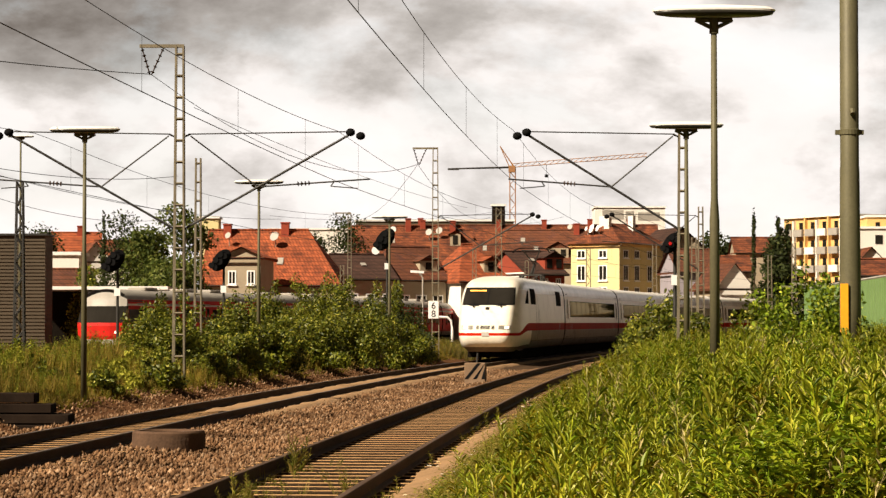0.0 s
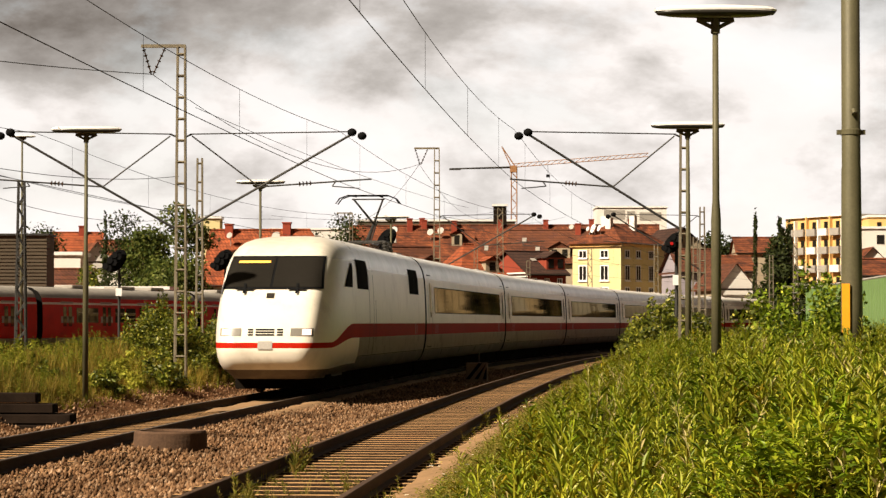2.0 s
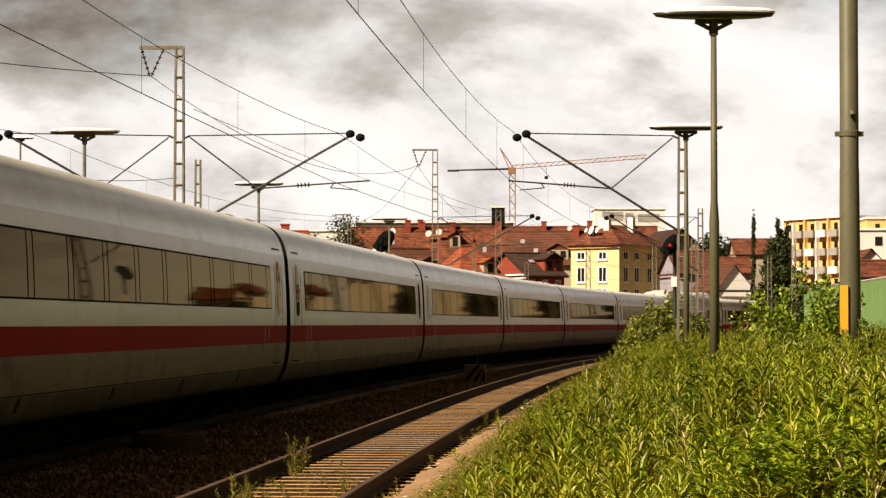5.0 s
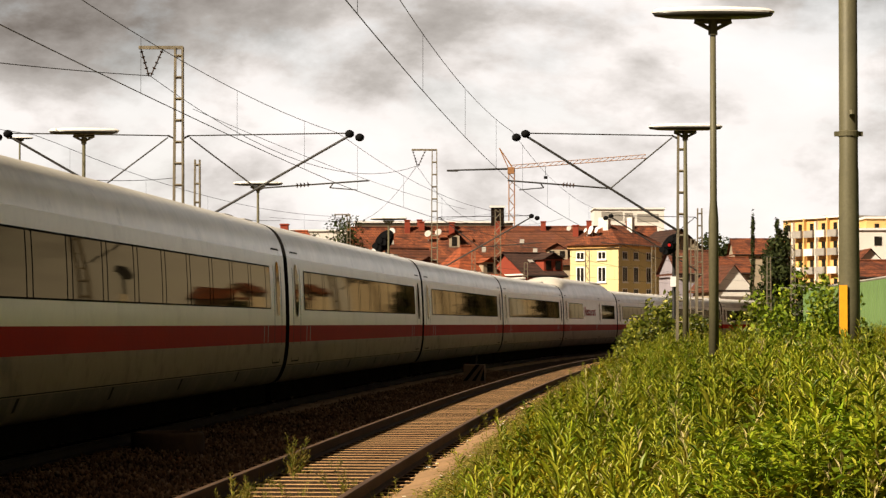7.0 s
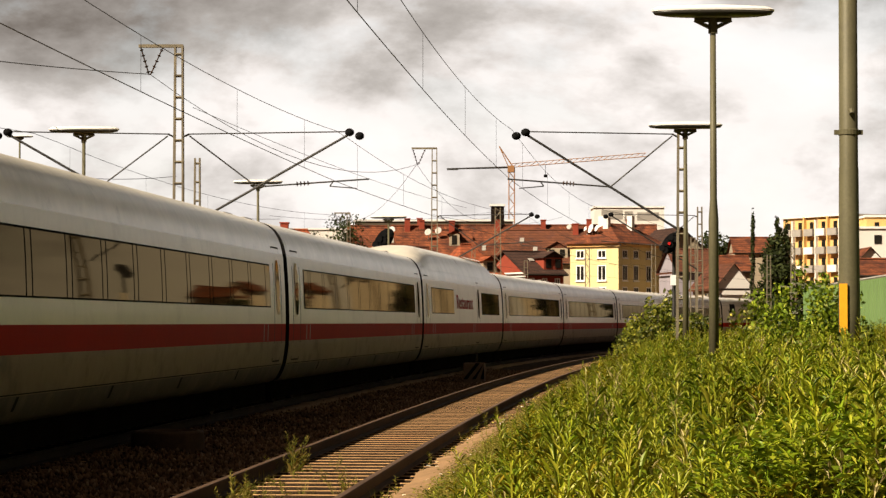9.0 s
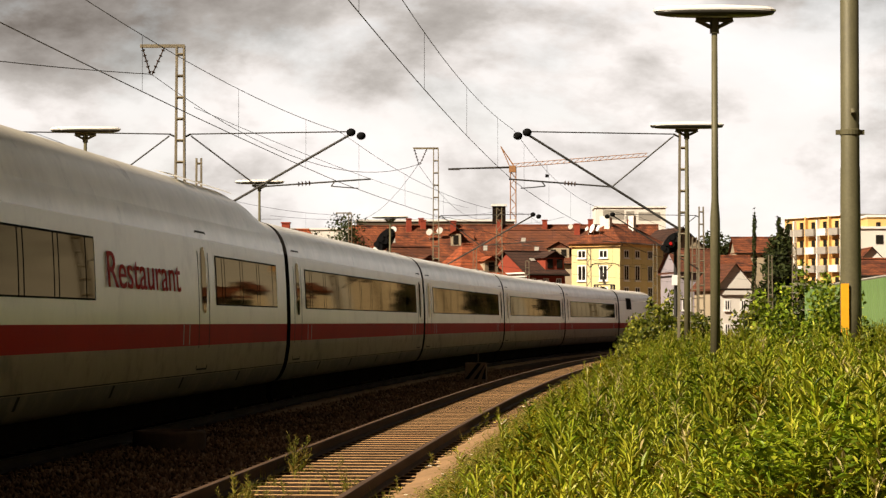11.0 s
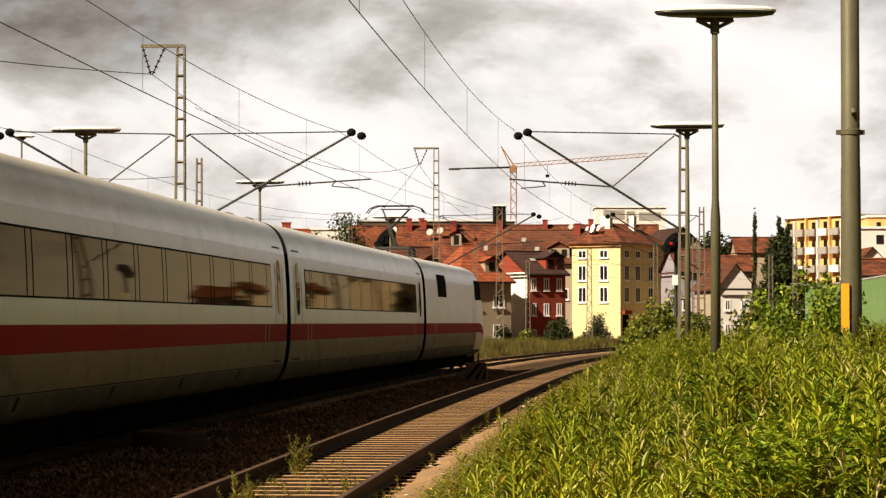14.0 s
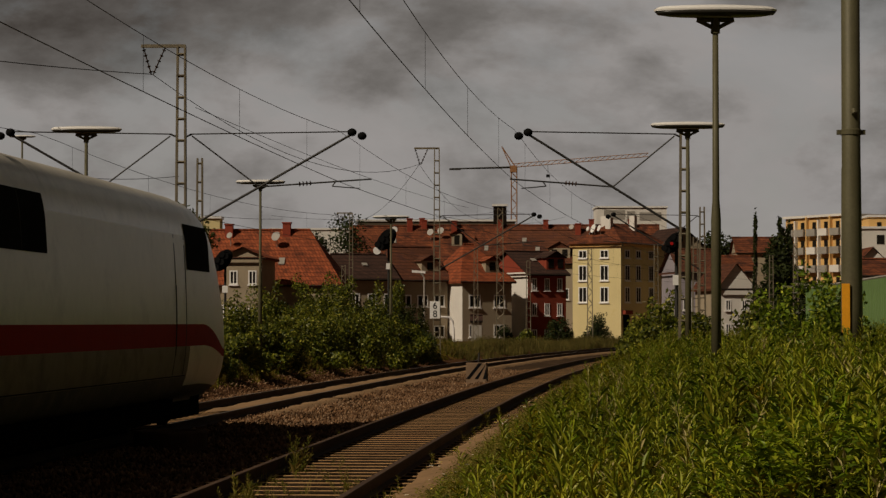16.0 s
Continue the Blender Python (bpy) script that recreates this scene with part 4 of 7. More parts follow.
# ---- lamps along the platforms ----
def platform_lamp(x, y, base, top, wide=1.6, label="olive steel platform lamp with a flat wide head"):
    k = wide / 1.6
    la = thing("street_lamp", label, "lamp", "mushroom lamps along the tracks", m=pose(x, y, base))
    h = top - base
    bm = bmesh.new()
    lathe(bm, [(0.065, 0), (0.065, h * 0.5), (0.046, h * 0.55), (0.038, h - 0.22 * k)], 12)
    part("post", bm, M["olive"], la, smooth=True)
    bm = bmesh.new()
    tube(bm, (-0.24 * k, 0, h - 0.12 * k), (0.24 * k, 0, h - 0.12 * k), 0.035)
    tube(bm, (-0.04, 0, h - 0.22 * k), (-0.24 * k, 0, h - 0.12 * k), 0.03)
    tube(bm, (0.04, 0, h - 0.22 * k), (0.24 * k, 0, h - 0.12 * k), 0.03)
    tube(bm, (0, 0, h - 0.3 * k), (0, 0, h - 0.1 * k), 0.06)
    part("bracket", bm, M["olive"], la)
    bm = bmesh.new()
    lathe(bm, [(0.62 * k, -0.075 * k), (0.76 * k, -0.055 * k), (0.795 * k, -0.012 * k)], 28, Matrix.Translation((0, 0, h)), 1, 0.3)
    part("diffuser", bm, M["lamp_bowl"], la, "grey underside of the lamp head", smooth=True)
    bm = bmesh.new()
    lathe(bm, [(0.8 * k, -0.012 * k), (0.805 * k, 0.012 * k), (0.74 * k, 0.045 * k), (0.4 * k, 0.065 * k), (0.05, 0.07 * k)], 28, Matrix.Translation((0, 0, h)), 1, 0.3)
    part("cap", bm, M["shade_top"], la, "white weathered lamp cap")
    return la


def gz(x, y):
    return float(ground_z(np.array(x), np.array(y)))


for px_, py_, zt in ((3.55, 31.6, 5.78), (5.26, 52.2, 5.96), (-8.08, 55, 6.09), (-5.9, 78.5, 6.26), (-2.14, 100, 6.06)):
    platform_lamp(px_, py_, gz(px_, py_) - 0.1, zt, 1.51 if py_ == 100 else 1.6)
platform_lamp(-17.33, 100, 0, 9.38, 1.1, "tall thin yard lamp with a small flat head")


def big_pole(x, y):
    b = gz(x, y) - 0.1
    po = thing("steel_pole", "thick olive steel pole with a yellow marker plate", "pole", m=pose(x, y, b))
    bm = bmesh.new()
    lathe(bm, [(0.165, 0), (0.16, 1.6), (0.145, 3.6), (0.14, 3.62), (0.135, 9.5)], 20)
    part("shaft", bm, M["olive"], po, smooth=True)
    bm = bmesh.new()
    zc = 4.55 - b
    lathe(bm, [(0.145, zc - 0.06), (0.155, zc - 0.05), (0.155, zc + 0.02), (0.14, zc + 0.03)], 20)
    box(bm, -0.21, 0.21, -0.03, 0.03, zc - 0.05, zc + 0.02)
    tube(bm, (0.02, -0.13, zc + 0.3), (0.02, -0.19, zc + 0.24), 0.05, 0.04, 8)
    part("collar", bm, M["olive"], po)
    bm = bmesh.new()
    box(bm, -0.175, -0.06, -0.19, -0.165, 1.46 - b, 2.29 - b)
    part("marker_plate", bm, M["orange"], po, "yellow-orange marker plate")


big_pole(6.05, 36)


# ---- overhead line ----
def lattice(bm, x, y, z0, z1, w0, w1, d0=None, step=0.75, rung=True, zig=False, r=0.035):
    """Two or four angle-iron legs with rungs."""
    d0 = w0 if d0 is None else d0

    def corner(sx, sy, z):
        f = (z - z0) / (z1 - z0)
        w = w0 + (w1 - w0) * f
        return Vector((x + sx * w / 2, y + sy * w * d0 / w0 / 2, z))
    for sx in (-1, 1):
        for sy in (-1, 1):
            tube(bm, corner(sx, sy, z0), corner(sx, sy, z1), r, r, 4)
    z, i = z0 + 0.3, 0
    while z < z1:
        zn = min(z1, z + step)
        for sy in (-1, 1):
            if zig:
                k = 1 if i % 2 else -1
                tube(bm, corner(k, sy, z), corner(-k, sy, zn), r * 0.6, r * 0.6, 4)
            else:
                tube(bm, corner(-1, sy, z), corner(1, sy, z), r * 0.9, r * 0.9, 4)
        for sx in (-1, 1):
            tube(bm, corner(sx, -1, z), corner(sx, 1, z), r * 0.7, r * 0.7, 4)
        z, i = zn, i + 1


def insulators(bm, a, b, n, r=0.07):
    a, b = Vector(a), Vector(b)
    tube(bm, a, b, 0.02, 0.02, 5)
    for i in range(n):
        p = a.lerp(b, (i + 0.5) / n)
        q = (b - a).normalized()
        tube(bm, p - q * 0.018, p + q * 0.018, r, r * 0.6, 8)


def cantilever(mast, side, reach=1.0):
    """Bracket of tubes that holds the wires over a track; side +1 is to the right of the mast."""
    def q(x, z):
        return (side * x * reach, 0, z)
    bm = bmesh.new()
    tube(bm, q(0.12, 4.3), q(4.75, 6.95), 0.034, 0.034, 8)
    c = part("cantilever_tube", bm, M["dark_steel"], mast, "dark diagonal cantilever tube")
    bm = bmesh.new()
    tube(bm, q(0.25, 6.95), q(4.75, 7.02), 0.018, 0.018, 5)
    tube(bm, q(0.3, 6.9), q(2.15, 5.5), 0.022, 0.022, 5)
    tube(bm, q(0.1, 6.86), q(0.3, 6.95), 0.03)
    part("tie_rod", bm, M["dark_steel"], mast)
    bm = bmesh.new()
    tube(bm, q(2.15, 5.48), q(5.3, 5.7), 0.025, 0.025, 6)
    tube(bm, q(4.3, 5.63), q(4.2, 5.5), 0.018, 0.018, 5)
    tube(bm, q(4.2, 5.5), q(4.95, 5.44), 0.016, 0.016, 5)
    part("registration_arm", bm, M["dark_steel"], mast)
    bm = bmesh.new()
    insulators(bm, q(3.25, 5.56), q(3.65, 5.59), 4, 0.075)
    part("insulator", bm, M["insulator"], mast, "brown ribbed insulator")
    for x, z in ((4.75, 7.0), (5.03, 6.9)):
        bm = bmesh.new()
        bmesh.ops.create_icosphere(bm, subdivisions=2, radius=0.135, matrix=Matrix.Translation(q(x, z)) @ Matrix.Diagonal((1, 0.9, 0.85, 1)))
        part("wire_clamp", bm, M["black"], mast, "black round wire clamp", smooth=True)


def ol_mast(x, y, top, w=0.3, sides=(), head="", base=None, mat_="galv", label="galvanised lattice mast of the overhead line", taper=0.75, zig=False):
    b = gz(x, y) - 0.15 if base is None else base
    ma = thing("overhead_line_mast", label, "mast", "overhead line masts", m=pose(x, y, 0))
    bm = bmesh.new()
    lattice(bm, 0, 0, b, top, w * 1.15, w * taper, step=0.6 if not zig else 0.45, zig=zig)
    part("lattice_post", bm, M[mat_], ma)
    bm = bmesh.new()
    box(bm, -w * 0.9, w * 0.9, -w * 0.9, w * 0.9, b - 0.1, b + 0.18)
    part("footing", bm, M["concrete"], ma, "concrete footing")
    for s in sides:
        cantilever(ma, s, 0.915 if len(sides) == 1 and s < 0 else 1.0)
    if head:
        bm = bmesh.new()
        box(bm, -1.12, 0.12, -0.05, 0.05, top - 0.06, top + 0.03)
        part("head_beam", bm, M[mat_], ma)
        bm = bmesh.new()
        insulators(bm, (-1.06, 0, top - 0.06), (-0.83, 0, top - 0.82), 5, 0.06)
        insulators(bm, (-0.45, 0, top - 0.06), (-0.79, 0, top - 0.82), 5, 0.06)
        part("v_insulator", bm, M["insulator"], ma, "brown insulators in a V")
    return ma


MAST_Y = 67.5
mast_a = ol_mast(-7.28, MAST_Y, 9.42, 0.27, (1, -1), "V", label="tall galvanised lattice mast with cantilevers to both sides")
mast_r = ol_mast(6.71, MAST_Y, 7.15, 0.27, (-1,), label="galvanised lattice mast with one cantilever over the side track")
mast_b = ol_mast(-0.3, 119, 10.26, 0.3, (1,), "V", label="galvanised lattice mast with head beam and hectometre sign")
ol_mast(12.69, 119, 7.38, 0.27, (-1,))
ol_mast(-7.81, 78, 6.99, 0.2)
ol_mast(-13.88, 80, 6.34, 0.32, mat_="dark_steel", label="dark lattice mast beside the yard", zig=True, taper=0.6)
ol_mast(4.04, 172, 9.83, 0.5, mat_="galv", taper=0.7, zig=True, label="lattice tension mast beside the houses")
ol_mast(-7.19, 190, 10.28, 0.3, (), "V")
for x, top, d in ((842, 440, 215), (935, 462, 215), (1044, 440, 190), (1161, 432, 200), (1231, 420, 170), (1365, 452, 215), (1408, 430, 200), (608, 470, 200)):
    xx = (x - 784) * d / 4304.5
    ol_mast(round(xx, 2), d, round(1.718 + (570.9 - top) * d / 4304.5, 2), 0.38, zig=(x % 2 == 0))

# wires
SPAN = 51.5
S_SUP = 30.5


def wire(name, pts, r, label, parent=None):
    bm = bmesh.new()
    pipe(bm, pts, r, 4)
    if parent is not None:
        return part(name, bm, M["wire"], parent, label)
    return tagged(link(name, bm, M["wire"]), label, "wire", "overhead wires")


def catenary(off, zt, mean, amp, s_from=-70, s_to=215):
    """Contact wire, messenger wire and droppers over one track."""
    def stag(s):
        u = ((s - S_SUP) / SPAN) % 2
        return mean + amp * (2 * abs(u - 1) - 1)

    def sag(s):
        u = ((s - S_SUP) / SPAN) % 1
        return 7.02 - 0.47 * 4 * u * (1 - u)
    top = thing("catenary", "contact wire and messenger wire with droppers above the track", "overhead line", "overhead wires")
    ss = np.arange(s_from, s_to, 2.5)
    wire("contact_wire", [on_line(s, off + stag(s), zt + 5.6) for s in ss], 0.0095, "", top)
    wire("messenger_wire", [on_line(s, off + stag(s), zt + sag(s)) for s in ss], 0.008, "", top)
    s = S_SUP - 2 * SPAN + 5.5
    while s < s_to:
        wire("dropper", [on_line(s, off + stag(s), zt + 5.6), on_line(s, off + stag(s), zt + sag(s))], 0.0035, "", top)
        s += 10.1
    return top


catenary(0.0, 0.0, 0.38, -0.25)
catenary(NEAR, 0.0, 0.0, -0.17)
catenary(-8.6, 0.0, 0.0, 0.2, s_from=0)


def hang(a, b, dip, r, label="thin overhead feeder cable"):
    a, b = Vector(a), Vector(b)
    return wire("feeder_cable", [a.lerp(b, u) - Vector((0, 0, dip * 4 * u * (1 - u))) for u in np.linspace(0, 1, 17)], r, label)


va = (-8.09, MAST_Y, 8.62)
vb = (-1.16, 119, 9.46)
hang(va, vb, 1.3, 0.011)
hang((-13.13, 30, 6.12), va, 0.2, 0.011)
hang(vb, (-7.86, 190, 9.97), 1.2, 0.012)
hang(vb, (3.44, 172, 9.15), 1.0, 0.012)
for x0, y0, d0, x1, y1, d1, dip in ((-80, 283, 60, 316, 312, 78, 0.25), (-40, 300, 70, 500, 388, 120, 0.4), (-20, 345, 80, 300, 388, 110, 0.4), (345, 190, 70, 830, 368, 150, 0.3), (770, 380, 119, 1000, 384, 172, 0.5), (480, 382, 150, 900, 372, 172, 0.5), (1110, 375, 119, 1420, 455, 200, 0.6)):
    hang(((x0 - 784) * d0 / 4304.5, d0, 1.718 + (570.9 - y0) * d0 / 4304.5), ((x1 - 784) * d1 / 4304.5, d1, 1.718 + (570.9 - y1) * d1 / 4304.5), dip, 0.009)


# hectometre sign on the second mast
def text_part(body, size, m, material, parent):
    cu = bpy.data.curves.new("digit", "FONT")
    cu.body, cu.size, cu.align_x, cu.align_y, cu.extrude = body, size, "CENTER", "CENTER", 0.004
    ob = new("digit", cu)
    dg = bpy.context.evaluated_depsgraph_get()
    me = bpy.data.meshes.new_from_object(ob.evaluated_get(dg))
    bpy.data.objects.remove(ob)
    me.materials.clear()
    me.materials.append(material)
    ob = new("digit", me)
    ob.parent, ob.matrix_basis = parent, m
    return ob


def hectometre_sign():
    x, y = -0.39, 118.6
    sg = thing("hectometre_sign", "white trackside distance sign with black digits", "sign", m=pose(x, y, 2.32))
    bm = bmesh.new()
    box(bm, -0.25, 0.25, -0.015, 0.015, -0.42, 0.42)
    bmesh.ops.bevel(bm, geom=bm.edges[:], offset=0.012, segments=1, affect="EDGES")
    part("plate", bm, M["white"], sg)
    bm = bmesh.new()
    for z in (-0.25, 0.25):
        box(bm, -0.2, 0.2, 0.017, 0.45, z - 0.03, z + 0.03)
    part("clamp", bm, M["galv"], sg)
    for d, z in (("6", 0.2), ("8", -0.2)):
        text_part(d, 0.46, pose(0, -0.022, z, 90, 0, 0), M["black"], sg)


hectometre_sign()


def signal(x, y, zc, r, tilt=0, white=False, red=False, label="black railway signal head on a steel post"):
    b = gz(x, y) - 0.1
    sg = thing("railway_signal", label, "signal", "railway signals", m=pose(x, y, 0))
    bm = bmesh.new()
    tube(bm, (0.1, 0.1, b), (0.1, 0.1, zc + r), 0.06, 0.05, 8)
    part("post", bm, M["dark_steel"], sg)
    bm = bmesh.new()
    lathe(bm, [(r * 0.6, -0.06), (r * 0.95, -0.05), (r, 0.0), (r * 0.95, 0.03)], 20, Matrix.Translation((0, 0, zc)) @ pose(0, 0, 0, 0, 38, 0) @ pose(0, 0, 0, 90, 0, 0), 0.74, 1.22)
    part("head", bm, M["black"], sg, "black rounded backing board set aslant")
    for dx, dz in ((0.25, 0.62), (0.62, 0.45), (-0.2, 0.1), (0.2, -0.1), (-0.62, -0.45), (-0.3, -0.65)):
        bm = bmesh.new()
        tube(bm, (dx * r, -0.05, zc + dz * r), (dx * r - 0.12, -0.42, zc + dz * r - 0.03), r * 0.27, r * 0.3, 10)
        part("hood", bm, M["black"], sg, "black lamp hood")
    if white:
        bm = bmesh.new()
        tube(bm, (-r * 0.9, 0.05, zc - r * 1.05), (-r * 0.9, 0.08, zc - r * 1.05), r * 0.38, r * 0.38, 14)
        tube(bm, (r * 0.75, 0.05, zc + r * 0.95), (r * 0.75, 0.08, zc + r * 0.95), r * 0.3, r * 0.3, 14)
        part("marker_disc", bm, M["white"], sg, "white marker disc")
    if red:
        bm = bmesh.new()
        tube(bm, (-r * 0.3, -0.44, zc - r * 0.1), (-r * 0.3, -0.46, zc - r * 0.1), r * 0.16, r * 0.16, 10)
        part("lit_lens", bm, M["lamp_red"], sg, "lit red signal lens")
    bm = bmesh.new()
    box(bm, -0.02, 0.22, -0.06, -0.03, zc - r - 0.95, zc - r - 0.65)
    part("number_plate", bm, M["white"], sg, "small white plate")


M["lamp_red"] = glow("lamp_red", (0.4, 0.012, 0.01), 0.12)
signal(-12.76, 95, 4.12, 0.42)
signal(-9.51, 105, 4.4, 0.45)
signal(-2.79, 120, 5.81, 0.52, white=True)
signal(6.82, 72, 4.07, 0.3, red=True)


# ---- small things beside the tracks ----
def shaft_ring():
    x, y = -4.14, 37.0
    bm = bmesh.new()
    z0 = -0.3
    lathe(bm, [(0.5, z0), (0.55, z0), (0.555, -0.06), (0.55, 0.05), (0.53, 0.08), (0.46, 0.08), (0.44, 0.05), (0.44, -0.1), (0.2, -0.1)], 56)
    bmesh.ops.transform(bm, matrix=pose(x, y, 0), verts=bm.verts)
    tagged(link("shaft_ring", bm, M["old_concrete"]), "low brown concrete shaft ring in the ballast", "concrete ring")


def marker_block():
    x, y = 1.06, 76.0
    th = thing("fouling_marker", "small black and white striped trackside marker block", "marker", m=pose(x, y, -0.08, 0, 0, -8))
    bm = bmesh.new()
    box(bm, -0.33, 0.33, -0.16, 0.16, -0.2, 0.54)
    bmesh.ops.bevel(bm, geom=bm.edges[:], offset=0.02, segments=1, affect="EDGES")
    part("block", bm, M["sand_white"], th)
    for i, a in enumerate((-0.33, -0.06, 0.2)):
        bm = bmesh.new()
        pts = [(a, 0.03), (a + 0.12, 0.03), (min(a + 0.52, 0.32), 0.53 if a < 0.1 else 0.3), (min(a + 0.4, 0.32), 0.53 if a < 0.1 else 0.42)]
        vs = [bm.verts.new((px, -0.166, pz)) for px, pz in pts]
        vs2 = [bm.verts.new((px, -0.158, pz)) for px, pz in pts]
        bm.faces.new(vs)
        for k in range(4):
            bm.faces.new((vs[k], vs2[k], vs2[(k + 1) % 4], vs[(k + 1) % 4]))
        part("stripe", bm, M["black"], th, "black diagonal stripe")
    bm = bmesh.new()
    tube(bm, (0.05, 0, 0.55), (0.07, 0, 0.85), 0.03, 0.03)
    part("peg", bm, M["dark_steel"], th)


M["sand_white"] = mat("sand_white", (0.19, 0.12, 0.07), 0.8, var=0.3, bump=0.2)
shaft_ring()
marker_block()


def timber_stack():
    st = thing("timber_stack", "stack of dark old wooden sleepers beside the track", "timber", m=pose(-9.05, 46.6, -0.42, 0, 0, -6))
    for k in range(4):
        for j in range(3 - k // 2):
            bm = bmesh.new()
            box(bm, -2.6 + 0.1 * k, 2.3 - 0.35 * k - 0.05 * j, j * 0.3 + k * 0.05, j * 0.3 + 0.26 + k * 0.05, k * 0.2, k * 0.2 + 0.18)
            bmesh.ops.bevel(bm, geom=bm.edges[:], offset=0.015, segments=1, affect="EDGES")
            part("beam", bm, M["timber"], st)


timber_stack()


def street_light(x, y, z):
    la = thing("street_lamp", "thin white curved street lamp", "lamp", m=pose(x, y, 0))
    bm = bmesh.new()
    pipe(bm, [(0, 0, 0), (0, 0, z - 0.35), (-0.1, 0, z - 0.15), (-0.3, 0, z)], 0.07, 7)
    part("post", bm, M["sgrey"], la)
    bm = bmesh.new()
    box(bm, -1.3, -0.3, -0.12, 0.12, z - 0.02, z + 0.16, pose(0, 0, 0, 0, 4, 0))
    part("lamp_head", bm, M["white"], la)


street_light(-1.38, 180, 5.35)
bm = bmesh.new()
pipe(bm, [(-0.36, 170, 2.11), (0.43, 170, 2.07), (0.67, 170, 1.83), (0.75, 170, 1.28), (0.75, 170, -0.2)], 0.08, 8)
tagged(link("bent_rail", bm, M["white"]), "white bent tubular barrier rail in the grass", "rail")


# ---- houses ----
def window(parent, x, y, z, w, h, frame="white", nrm=-1, axis="y", shutter=False):
    """Frame, pane and sill on a wall; axis is the wall's normal."""
    def bx(bm, a0, a1, d0, d1, z0, z1):
        d0, d1 = sorted((nrm * d0, nrm * d1))
        if axis == "y":
            box(bm, x + a0, x + a1, y + d0, y + d1, z0, z1)
        else:
            box(bm, x + d0, x + d1, y + a0, y + a1, z0, z1)
    bm = bmesh.new()
    t = 0.11
    bx(bm, -w / 2, w / 2, -0.05, 0.05, z, z + t)
    bx(bm, -w / 2, w / 2, -0.05, 0.05, z + h - t, z + h)
    bx(bm, -w / 2, -w / 2 + t, -0.05, 0.05, z + t, z + h - t)
    bx(bm, w / 2 - t, w / 2, -0.05, 0.05, z + t, z + h - t)
    bx(bm, -0.04, 0.04, -0.04, 0.04, z + t, z + h - t)
    wi = part("window", bm, M[frame], parent)
    bm = bmesh.new()
    bx(bm, -w / 2 + t, w / 2 - t, -0.04, 0.012, z + t, z + h - t)
    part("pane", bm, M["glass"], wi)
    bm = bmesh.new()
    bx(bm, -w / 2 - 0.08, w / 2 + 0.08, -0.04, 0.16, z - 0.1, z)
    part("sill", bm, M[frame], wi)
    return wi


